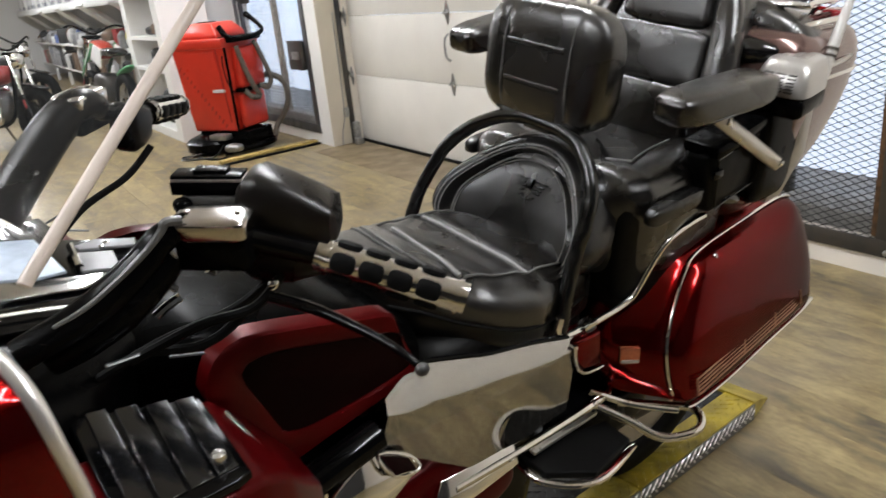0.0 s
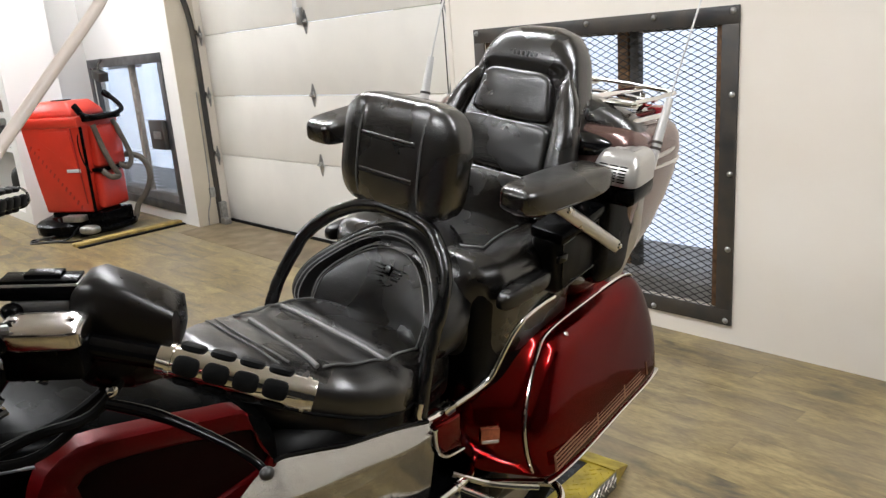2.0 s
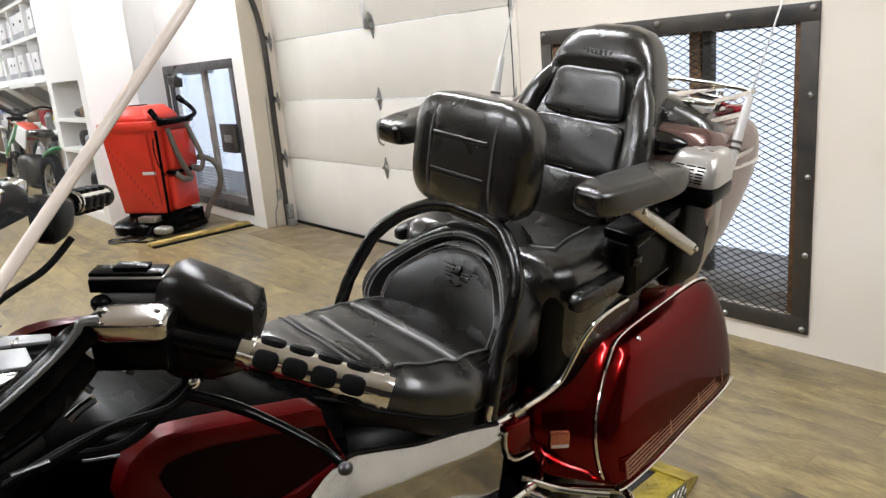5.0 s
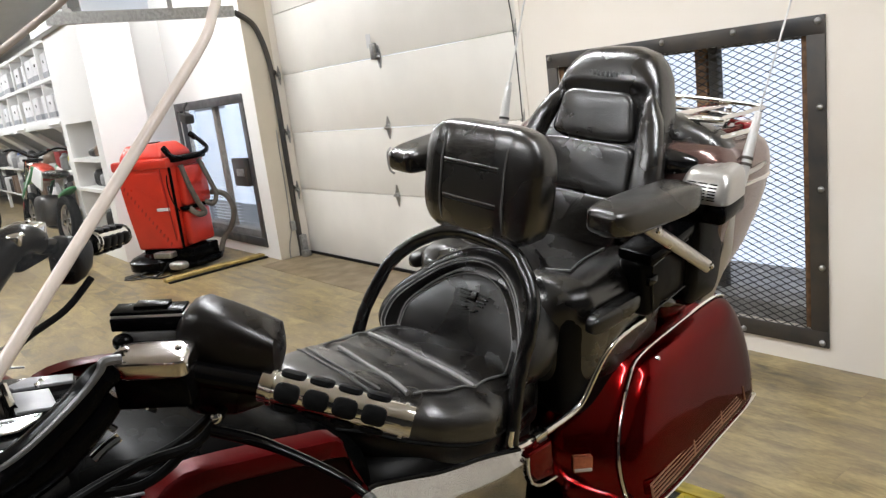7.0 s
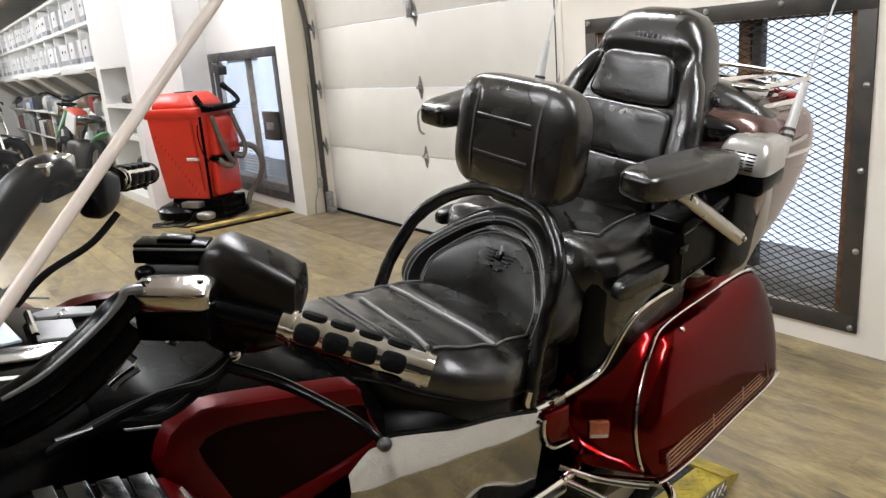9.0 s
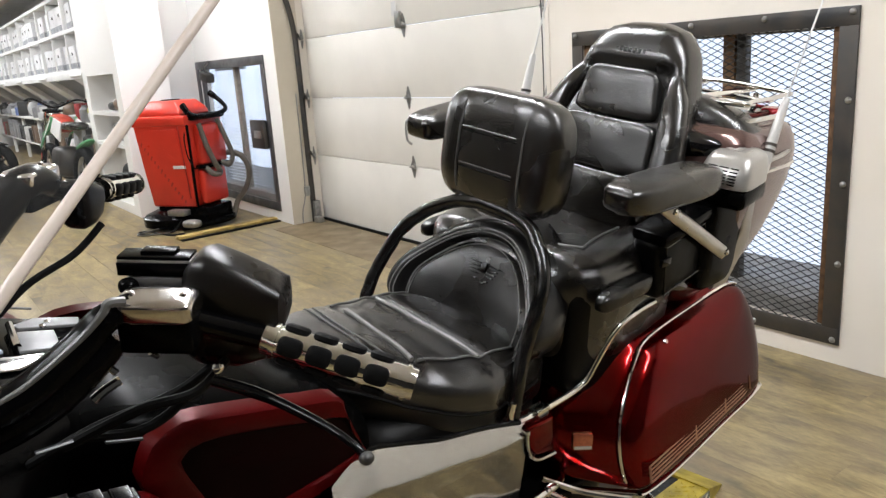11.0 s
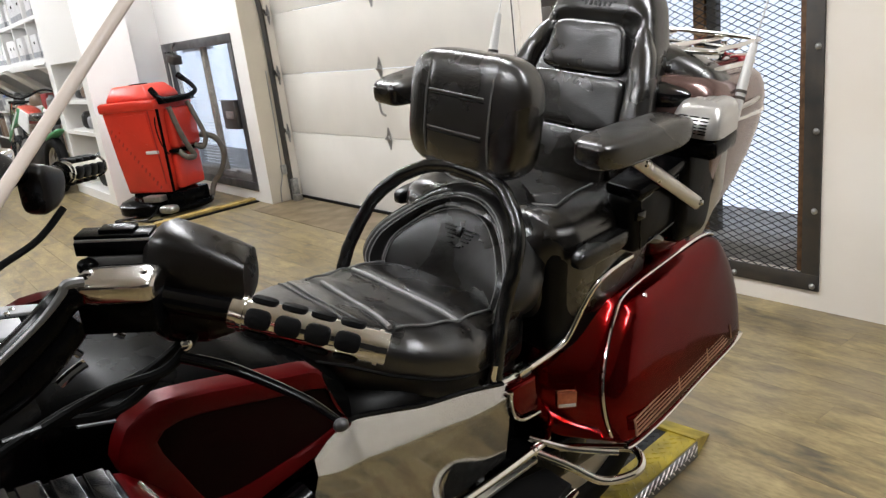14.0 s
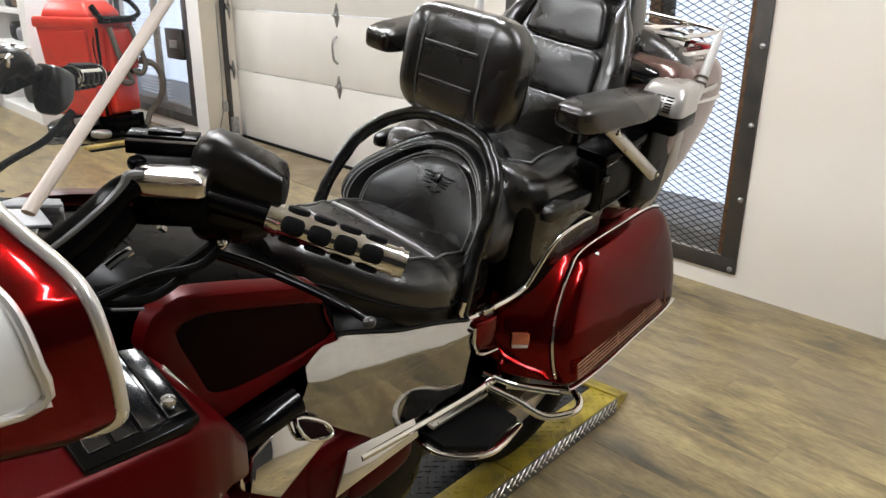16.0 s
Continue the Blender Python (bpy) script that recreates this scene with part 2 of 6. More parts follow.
EDGEM = mat("milky_edge", (0.68, 0.59, 0.52), 0.34, vary=0.15, scale=10)
SHIELD = mat("clear_shield", (0.85, 0.86, 0.86), 0.05)
SHIELD.node_tree.nodes["Principled BSDF"].inputs["Alpha"].default_value = 0.02
STEEL = mat("bare_dark_steel", (0.055, 0.056, 0.058), 0.42, metal=0.6, vary=0.4, scale=9, bump=0.1, rvary=0.12, second=(0.085, 0.075, 0.065))
GREYS = mat("grey_steel", (0.13, 0.13, 0.135), 0.4, metal=0.6, vary=0.3, scale=9, rvary=0.1)
RUST = mat("rusty_steel", (0.16, 0.085, 0.04), 0.7, metal=0.3, vary=0.5, scale=30, bump=0.3)
GALV = mat("galvanised_steel", (0.42, 0.42, 0.41), 0.4, metal=0.9, vary=0.25, scale=40, rvary=0.1)
MESH = mat("expanded_mesh_paint", (0.035, 0.033, 0.03), 0.55, metal=0.3, vary=0.3, scale=50)
CHROME = mat("chrome", (0.85, 0.84, 0.82), 0.06, metal=1.0, rvary=0.03, scale=6, vary=0.04)
BRIGHT = mat("bright_plated_plastic", (0.82, 0.80, 0.77), 0.30, metal=0.75, rvary=0.05, scale=8, vary=0.06)
ALU = mat("satin_aluminium", (0.62, 0.60, 0.57), 0.32, metal=0.9, rvary=0.08, scale=12, vary=0.1)
RED = mat("candy_red_paint", (0.165, 0.0018, 0.002), 0.19, metal=0.95, vary=0.2, scale=700, coat=0.35, spec=0.2)
RED.node_tree.nodes["Principled BSDF"].inputs["Specular Tint"].default_value = (0.20, 0.003, 0.004, 1)
# near-black red for recesses; their darkness is set by this base colour
REDD = mat("recess_near_black", (0.006, 0.0007, 0.0008), 0.45, vary=0.25, scale=300, spec=0.04)
REDP = mat("satin_red_panel_paint", (0.070, 0.0010, 0.0017), 0.30, metal=0.2, vary=0.2, scale=500, spec=0.10)
# trunk colour: paler and browner than RED on the rest of the bike
REDL = mat("trunk_pale_red_brown", (0.18, 0.105, 0.094), 0.22, metal=0.6, vary=0.15, scale=700, coat=1.0)
COPPER = mat("copper_tint_trim", (0.42, 0.22, 0.14), 0.35, metal=0.7, vary=0.2, scale=60)
SATIN = mat("satin_black", (0.0014, 0.0014, 0.0014), 0.26, spec=0.03, vary=0.2, scale=10, rvary=0.08)
LEATHER = leather("black_leather", (0.0042, 0.0032, 0.0025), 0.29, 0.92, 0.30)
LEATHER_B = leather("worn_black_leather", (0.0048, 0.0036, 0.0027), 0.27, 0.98, 0.40)
LEATHER_D = leather("dull_black_leather", (0.0034, 0.0031, 0.0029), 0.30, 0.55, 0.1)
WRAP = leather("glossy_wrapped_vinyl", (0.003, 0.003, 0.003), 0.20, 0.5, 0.3)
VINYL = mat("black_vinyl", (0.002, 0.0019, 0.0018), 0.42, vary=0.3, scale=20, bump=0.15, bscale=220, rvary=0.08, spec=0.14)
PLASTIC = mat("black_plastic", (0.002, 0.002, 0.0022), 0.22, vary=0.3, scale=25, bump=0.08, bscale=300, rvary=0.08, spec=0.06)
HOUSE = mat("worn_satin_black_plastic", (0.006, 0.0045, 0.0035), 0.30, vary=0.4, scale=18, bump=0.08, bscale=260, rvary=0.08, spec=0.32)
GLOSS = mat("gloss_black_plastic", (0.002, 0.002, 0.0022), 0.12, rvary=0.05, scale=8, vary=0.2, spec=0.18)
TRAY = mat("dark_mirror_plate", (0.30, 0.29, 0.30), 0.05, metal=1.0, rvary=0.03, scale=10, vary=0.2)
GLOSSV = mat("polished_black_plastic", (0.004, 0.004, 0.0045), 0.16, rvary=0.05, scale=8, vary=0.2, spec=0.8)
RUBBER = mat("rubber", (0.004, 0.004, 0.004), 0.6, spec=0.10, vary=0.3, scale=30, bump=0.3, bscale=150)
GREYP = mat("dull_grey_welt", (0.10, 0.098, 0.095), 0.35, vary=0.2, scale=40)
PIPING = mat("piping_welt", (0.20, 0.195, 0.19), 0.3, vary=0.2, scale=40)
STITCH = mat("stitching", (0.09, 0.088, 0.085), 0.6, vary=0.2, scale=80)
SILVER = mat("silver_paint", (0.50, 0.485, 0.46), 0.3, metal=0.6, vary=0.1, scale=400, coat=0.4)
YELLOW = mat("yellow_plate_paint", (0.44, 0.33, 0.025), 0.42, metal=0.25, vary=0.5, scale=11, bump=0.2, rvary=0.12, second=(0.20, 0.155, 0.03))
SCRUB = mat("scrubber_red_plastic", (0.60, 0.035, 0.018), 0.33, vary=0.12, scale=6, bump=0.06, rvary=0.06)
SCRUBD = mat("scrubber_dark_red", (0.34, 0.02, 0.016), 0.4, vary=0.2, scale=6)
WHITEP = mat("white_board", (0.80, 0.80, 0.79), 0.55, vary=0.06, scale=4)
PAPER = mat("box_card", (0.70, 0.70, 0.71), 0.7, vary=0.12, scale=8)
GREYC = mat("grey_card_print", (0.36, 0.37, 0.40), 0.7, vary=0.3, scale=14)
# pale metal that imitates the white reflection on the glossy dash
DASHW = mat("dash_reflection_metal", (0.62, 0.62, 0.61), 0.14, metal=1.0, vary=0.1, scale=20, rvary=0.05)
CAPM = mat("tarnished_chrome", (0.66, 0.63, 0.61), 0.13, metal=1.0, vary=0.1, scale=30, rvary=0.06)
DASHB = mat("pale_blue_dash_plastic", (0.60, 0.70, 0.84), 0.25, vary=0.25, scale=30, coat=0.6)
DASHG = mat("grey_dash_plastic", (0.24, 0.24, 0.25), 0.35, vary=0.15, scale=40)
ANTW = mat("antenna_white", (0.72, 0.71, 0.69), 0.35, metal=0.3, vary=0.06, scale=20)
LENSW = mat("white_lens", (0.78, 0.78, 0.76), 0.12, vary=0.05, scale=20, coat=0.6)
REFL = mat("orange_red_reflector", (0.55, 0.16, 0.08), 0.16, metal=0.6, coat=1.0, vary=0.3, scale=260)
AMBER = mat("red_reflector", (0.35, 0.01, 0.02), 0.12, coat=1.0, vary=0.2, scale=200)
SNOW = glow("overcast_daylight", (0.74, 0.83, 0.97), 1.05)
TUBE = glow("fluorescent_tube", (0.95, 0.97, 1.0), 30.0)
# ---------------------------------------------------------------- room
YB = -0.05      # face of the wall with the large window
YS = -0.29      # face of the wall with the window beside the scrubber
YN = -1.20      # face of the wall with the niches


def wall_block(name, x0, x1, y0, y1, z0, z1, material, bevel=0.0):
    ob = part(name, boxbm(((x0 + x1) / 2, (y0 + y1) / 2, (z0 + z1) / 2), (x1 - x0, y1 - y0, z1 - z0), bevel), material, smooth=False)
    return tagged(ob, kind="structure")


def wall_with_hole(name, x0, x1, y0, y1, z0, z1, hx0, hx1, hz0, hz1, material):
    bm = bmesh.new()
    cy, dy = (y0 + y1) / 2, y1 - y0
    for a, b, c, d in ((x0, hx0, z0, z1), (hx1, x1, z0, z1), (hx0, hx1, z0, hz0), (hx0, hx1, hz1, z1)):
        if b - a > 1e-4 and d - c > 1e-4:
            box(bm, ((a + b) / 2, cy, (c + d) / 2), (b - a, dy, d - c))
    bmesh.ops.remove_doubles(bm, verts=bm.verts, dist=1e-5)
    return tagged(part(name, bm, material, smooth=False), kind="structure")


wall_with_hole("wall_window", 3.22, 10.0, YB, 0.25, 0, CEIL, 3.50, 4.90, 0.15, 1.43, WALL)
wall_with_hole("wall_door_side", -2.30, 0.02, YS, -0.17, 0, CEIL, -2.0, -0.29, 0.16, 1.49, WALL_W)
wall_block("wall_door_jamb", -0.08, 0.02, -0.17, 0.25, 0, CEIL, WALL)
# thin facing that carries the reveal's painted shade
tagged(part("trim_jamb_shade", boxbm((0.024, -0.165, 1.2), (0.008, 0.25, 2.4), 0.002), JAMB, smooth=False), kind="structure")
wall_block("wall_above_door", 0.02, 3.22, 0.05, 0.25, 2.45, CEIL, WALL)
# east and south walls are never in view; kept dark to shape reflections
wall_block("wall_east", 10.0, 10.2, -9.0, 0.25, 0, CEIL, DARKW)
wall_block("wall_south", -16.0, 10.2, -9.2, -9.0, 0, CEIL, DARKW)
wall_block("wall_west", -16.2, -16.0, -9.2, 0.25, 0, CEIL, WALL_W)
wall_block("wall_far_north", -16.0, -3.45, 0.05, 0.25, 0, CEIL, WALL_W)
wall_block("wall_shelf_end", -3.50, -3.452, YN + 0.5, 0.05, 0, CEIL, WALL_W)
tagged(part("ceiling", boxbm((-3, -4.4, CEIL + 0.05), (26.4, 9.4, 0.1)), CEILP, smooth=False), kind="structure")
bm = boxbm((-3, -4.4, -0.06), (26.4, 9.4, 0.1))
floor = tagged(part("floor", bm, mat("floor_joint", (0.17, 0.13, 0.075), 0.7, vary=0.3, scale=4), smooth=False), kind="structure")
bm = boxbm((1.62, -0.245, 0.0015), (3.16, 0.53, 0.003), 0.001)
tagged(part("floor_strip", bm, mat("dirty_floor_sheet", (0.205, 0.150, 0.082), 0.45, vary=0.35, scale=5, bump=0.1, second=(0.145, 0.110, 0.066), rvary=0.1), smooth=False), kind="structure")
# niche block beside the scrubber: front face with three niches, a slanted flank
def niche_block():
    bm = bmesh.new()
    x0, x1, top = -3.45, -1.78, 2.5
    nx0, nx1 = -3.24, -2.0
    levels = ((0.0, 0.10), (0.72, 0.76), (1.06, 1.10), (1.50, 2.5))
    box(bm, ((x0 + nx0) / 2, YN + 0.25, top / 2), (nx0 - x0, 0.5, top))
    box(bm, ((x1 + nx1) / 2, YN + 0.25, top / 2), (x1 - nx1, 0.5, top))
    for a, b in levels:
        box(bm, ((nx0 + nx1) / 2, YN + 0.25, (a + b) / 2), (nx1 - nx0, 0.5, b - a))
    box(bm, ((nx0 + nx1) / 2, YN + 0.48, 0.8), (nx1 - nx0, 0.04, 1.5))
    ob = tagged(part("wall_niches", bm, WALL_W, smooth=False), kind="structure")
    bm = bmesh.new()
    plate(bm, [(x1, YN + 0.002, 0), (-2.12, YS, 0), (-2.6, YS, 0), (-2.6, YN + 0.5, 0), (x1 - 0.02, YN + 0.5, 0)], (0, 0, top))
    tagged(part("wall_niches_flank", bm, WALL_W, smooth=False), kind="structure")
    return ob


niche_block()
tagged(part("beam", boxbm((-2.9, YN + 0.0, 2.57), (1.5, 0.16, 0.14), 0.01), GALV, smooth=False), kind="structure")


# ---------------------------------------------------------------- windows behind expanded steel
def expanded_mesh(x0, x1, z0, z1, y, pitch_x, pitch_z, wire):
    """Strands that zigzag along x and touch their neighbours above and below."""
    vs, fs = [], []
    nx, nz = int((x1 - x0) / pitch_x), int((z1 - z0) / pitch_z)
    px, pz = (x1 - x0) / nx, (z1 - z0) / nz

    def bar(a, b):
        d = (b - a).normalized()
        s = V(0, 1, 0) * wire * 0.5
        u = d.cross(V(0, 1, 0)) * wire * 0.5
        k = len(vs)
        for p in (a, b):
            vs.extend([p + u + s, p - u + s, p - u - s, p + u - s])
        fs.extend([(k, k + 1, k + 5, k + 4), (k + 1, k + 2, k + 6, k + 5), (k + 2, k + 3, k + 7, k + 6), (k + 3, k, k + 4, k + 7)])

    for j in range(nz):
        zc = z0 + (j + 0.5) * pz
        for i in range(nx):
            for sgn in (-1, 1):
                a = V(x0 + i * px, y, zc)
                m = V(x0 + (i + 0.5) * px, y, zc + sgn * pz * 0.5)
                b = V(x0 + (i + 1) * px, y, zc)
                bar(a, m)
                bar(m, b)
    me = bpy.data.meshes.new("steel_mesh")
    me.from_pydata([tuple(v) for v in vs], [], fs)
    me.materials.append(MESH)
    return me


def caged_window(name, x0, x1, z0, z1, face, frame_w, mullions, pitch, label, bolts=True, glass_y=0.17):
    """A deep window: timber frame and panes at the back, expanded steel and a flat-bar frame in front."""
    bar = STEEL if bolts else GREYS
    root = thing(name, pose(0, 0, 0), label, "window")
    root["kind"] = "structure"
    y = face - 0.006
    w = frame_w
    for nm, c, s in (("frame_bar", ((x0 + x1) / 2, y, z1 - w / 2), (x1 - x0, 0.012, w)), ("frame_bar", ((x0 + x1) / 2, y, z0 + w / 2), (x1 - x0, 0.012, w)),
                     ("frame_bar", (x0 + w / 2, y, (z0 + z1) / 2), (w, 0.0125, z1 - z0 - 2 * w)), ("frame_bar", (x1 - w / 2, y, (z0 + z1) / 2), (w, 0.0125, z1 - z0 - 2 * w))):
        part(nm, boxbm(c, s, 0.002), bar, root, "bolted dark steel flat bar" if bolts else "grey steel flat bar")
    if bolts:
        spots = [(x0 + w * 0.35 + (x1 - x0 - w * 0.7) * k / 4, z) for k in range(5) for z in (z0 + w * 0.3, z1 - w * 0.3)]
        spots += [(x, z0 + w * 0.3 + (z1 - z0 - w * 0.6) * k / 4) for k in (1, 2, 3) for x in (x0 + w * 0.3, x1 - w * 0.3)]
        for x, z in spots:
            part("bolt", lathe(bmesh.new(), [(0.014, 0), (0.014, 0.003), (0.010, 0.009), (0.004, 0.012)], 10, pose(x, y - 0.006, z, 90)), GALV, root)
    ob = new("steel_mesh", expanded_mesh(x0 + w * 0.9, x1 - w * 0.9, z0 + w * 0.9, z1 - w * 0.9, face + 0.012, pitch[0], pitch[1], pitch[2]))
    ob.parent = root
    for a in (x0 + w * 1.15, x1 - w * 1.15):
        bm = boxbm((a, face + 0.035, (z0 + z1) / 2), (0.045 if bolts else 0.02, 0.05, z1 - z0 - 2 * w), 0.004)
        part("angle_iron", bm, RUST if bolts else bar, root, "rusty angle iron upright" if bolts else "")
    for m in mullions:
        part("mullion", boxbm((m, glass_y, (z0 + z1) / 2), (0.065 if bolts else 0.075, 0.07 if bolts else 0.05, z1 - z0 - 0.1), 0.006), WOODB if bolts else WOODG, root, "brown timber mullion" if bolts else "weathered grey timber mullion")
        if not bolts:
            continue
        part("mullion_post", boxbm((m + (0.065 if bolts else 0.11), glass_y - 0.01, (z0 + z1) / 2), (0.05, 0.05, z1 - z0 - 0.1), 0.006), STEEL, root)
    part("sill", boxbm(((x0 + x1) / 2, glass_y + 0.02, z0 + 0.10), (x1 - x0 - 0.1, 0.34 if glass_y > 0 else 0.12, 0.09), 0.006), SILL, root, "grey concrete window sill")
    part("head", boxbm(((x0 + x1) / 2, glass_y + 0.02, z1 - 0.06), (x1 - x0 - 0.1, 0.10, 0.05), 0.006), SILL, root)
    part("pane", boxbm(((x0 + x1) / 2, glass_y + 0.035, (z0 + z1) / 2), (x1 - x0 - 0.2, 0.006, z1 - z0 - 0.2)), GLASS, root, "dusty window glass").visible_shadow = False
    return root


WOODB = mat("brown_timber", (0.30, 0.16, 0.07), 0.55, vary=0.4, scale=12, bump=0.2)
WOODG = mat("weathered_grey_timber", (0.42, 0.38, 0.33), 0.6, vary=0.4, scale=18, bump=0.2)
BLIND = mat("pale_blind_slat", (0.72, 0.74, 0.78), 0.5, vary=0.06, scale=10)
SILL = mat("grey_concrete", (0.30, 0.29, 0.28), 0.8, vary=0.3, scale=12, bump=0.3)
GLASS = mat("window_glass", (1, 1, 1), 0.02)
GLASS.node_tree.nodes["Principled BSDF"].inputs["Transmission Weight"].default_value = 1.0
caged_window("window_1", 3.43, 4.965, 0.09, 1.505, YB, 0.075, (4.27,), (0.062, 0.030, 0.0038), "wide shop window behind a bolted dark steel frame with expanded mesh")
caged_window("window_2", -2.08, -0.22, 0.10, 1.565, YS, 0.085, (-1.10,), (0.05, 0.024, 0.0011), "window behind a dark steel security frame with fine mesh", bolts=False, glass_y=-0.22)
blind = thing("window_blind", pose(-1.58, -0.10, 0), "pale slatted blind lowered behind the window", "blind")
part("head_rail", boxbm((0, 0, 1.47), (0.84, 0.03, 0.03), 0.004), BLIND, blind)
for k in range(36):
    part("slat", boxbm((0, 0, 0.22 + 0.034 * k), (0.82, 0.022, 0.0025)), BLIND, blind)
for nm, x0, x1 in (("backdrop", 2.6, 6.0), ("backdrop", -9.5, 1.0)):
    tagged(part(nm, boxbm(((x0 + x1) / 2, 1.4, 1.6), (x1 - x0, 0.02, 3.6)), SNOW, smooth=False), "plain overcast daylight outside the window", "sky", kind="structure")
tagged(part("ground", boxbm((0, 1.0, -0.06), (24, 1.5, 0.1)), SILL, smooth=False), kind="structure")


# ---------------------------------------------------------------- sectional garage door
def garage_door():
    root = thing("garage_door", pose(0, 0, 0), "closed cream sectional garage door with galvanised hinges and track", "garage door")
    root["kind"] = "structure"
    x0, x1, y = 0.0, 3.20, 0.03
    joints = (0.012, 0.621, 1.148, 1.676, 2.21, 2.5)
    for a, b in zip(joints, joints[1:]):
        part("door_panel", boxbm(((x0 + x1) / 2, y + 0.02, (a + b) / 2), (x1 - x0, 0.04, b - a - 0.005), 0.004), DOORP, root, "cream painted door section")
    part("bottom_seal", boxbm(((x0 + x1) / 2, y + 0.005, 0.012), (x1 - x0, 0.05, 0.024), 0.004), RUBBER, root, "black rubber floor seal")
    for x in (0.045, 1.64, 3.14):
        for z in joints[1:4]:
            y = -0.015 if x < 1 else 0.03
            bm = bmesh.new()
            for s in (1, -1):
                plate(bm, [(x - 0.032, y - 0.004, z + s * 0.012), (x + 0.032, y - 0.004, z + s * 0.012), (x + 0.006, y - 0.004, z + s * 0.085), (x - 0.006, y - 0.004, z + s * 0.085)], (0, 0.004, 0))
            tube(bm, [(x - 0.035, y - 0.012, z), (x + 0.035, y - 0.012, z)], 0.010, n=8, per=1)
            lathe(bm, [(0.016, -0.03), (0.016, 0.0)], 8, pose(x, y - 0.02, z + 0.01, 90))
            part("hinge", bm, GALV, root, "galvanised door hinge")
            if x < 1:
                part("roller", lathe(bmesh.new(), [(0.012, -0.03), (0.024, -0.02), (0.024, 0.02), (0.012, 0.03)], 12, pose(x - 0.02, y - 0.045, z + 0.03, 0, 90)), STEEL, root, "dark track roller")
    y = 0.03
    bm = tubebm([(1.665, y - 0.02, 1.0), (1.655, y - 0.05, 0.97), (1.65, y - 0.055, 0.90), (1.655, y - 0.05, 0.83), (1.665, y - 0.02, 0.80)], 0.009, n=8)
    part("pull_handle", bm, GALV, root, "steel pull handle")
    part("lock", boxbm((1.60, y - 0.02, 1.72), (0.055, 0.03, 0.12), 0.004), GALV, root, "slide lock with a hanging tag")
    part("tag", boxbm((1.565, y - 0.028, 1.80), (0.06, 0.002, 0.10)), PAPER, root, "white paper tag")
    for x in (-0.012, 3.215):
        inset = 0.055 if x < 1 else 0.0
        line = [(x + inset, y_, z_) for y_, z_ in ((-0.080, 0.0), (-0.080, 0.8), (-0.078, 1.5), (-0.09, 1.78), (-0.13, 2.0), (-0.20, 2.15), (-0.34, 2.245))]
        bm = tubebm(line, 0.027 if x < 1 else 0.005, n=4, per=6, flat=0.55)
        part("track", bm, STEEL, root, "dark steel curved roller track", smooth=False)
        bm = bmesh.new()
        for dz, sz, dx, sx in ((0.043, 0.005, 0, 0.05), (-0.043, 0.005, 0, 0.05), (0, 0.09, 0.025, 0.005)):
            box(bm, (x + inset + dx, -1.10, 2.255 + dz), (sx, 1.5, sz))
        part("horizontal_track", bm, GALV, root, "galvanised horizontal track", smooth=False)
        for yy in (-0.9, -1.7):
            part("hanger", boxbm((x + inset + 0.03, yy, (2.30 + CEIL) / 2), (0.004, 0.04, CEIL - 2.30)), GALV, root)
        part("track_bracket", boxbm((x + inset * 1.3, -0.06, 0.10), (0.07, 0.06, 0.20), 0.004), GALV, root)
        part("floor_guide", boxbm((x + inset * 2.6, -0.08, 0.03), (0.09, 0.07, 0.06), 0.012), GALV, root, "galvanised floor guide")
    return root


garage_door()
tagged(part("trim_door", boxbm((3.235, YB - 0.006, 1.2), (0.03, 0.012, 2.4), 0.003), WALL, smooth=False), kind="structure")

cd = thing("jamb_conduit", pose(0, 0, 0), "thin grey cable clipped to the door jamb", "cable")
part("cable", tubebm([(0.034, -0.20, 0.0), (0.034, -0.19, 0.12), (0.034, -0.15, 0.26), (0.034, -0.135, 0.55), (0.034, -0.13, 1.2)], 0.006, n=6), GALV, cd)
part("junction_box", boxbm((0.045, -0.13, 0.30), (0.03, 0.05, 0.09), 0.004), GALV, cd, "small galvanised box")

# ---------------------------------------------------------------- ceiling lamps
def tube_light(x, y, long=2.4, along_x=True):
    root = thing("ceiling_light", pose(x, y, CEIL - 0.06, 0, 0, 0 if along_x else 90), "white twin fluorescent tube fixture on the ceiling", "ceiling light", "ceiling lights")
    part("housing", boxbm((0, 0, 0.03), (long, 0.2, 0.06), 0.008), WHITEP, root)
    for s in (-0.05, 0.05):
        part("tube", tubebm([(-long / 2 + 0.05, s, -0.02), (long / 2 - 0.05, s, -0.02)], 0.016, n=10, per=1), TUBE, root)
    return root


# some of these are unseen, placed or boosted to brighten the flank and shelves
for x, y in ((-7.0, -3.0), (-3.4, -2.9), (-0.4, -1.35), (3.8, -1.9), (7.4, -1.9), (-11.0, -3.0), (0.0, -4.8), (5.0, -4.8)):
    tube_light(x, y)
    lamp("ceiling_lamp", x, y, CEIL - 0.12, 2.3, 0.16, LAMP_W * (1.9 if x < -5 else 1.15 if x < -2 else 1.0), (0.940, 0.958, 0.985))
# ---------------------------------------------------------------- the touring motorcycle; x ahead, y to its left, z up, leaning on its stand
BIKE_M = Matrix.Translation((5.172, -2.316, 0)) @ pose(0, 0, 0, 0, 0, -83.97) @ pose(0, 0, 0, -9.99)
bike = thing("touring_motorcycle", BIKE_M, "dark red touring motorcycle with black leather seats leaning on its stand", "motorcycle")


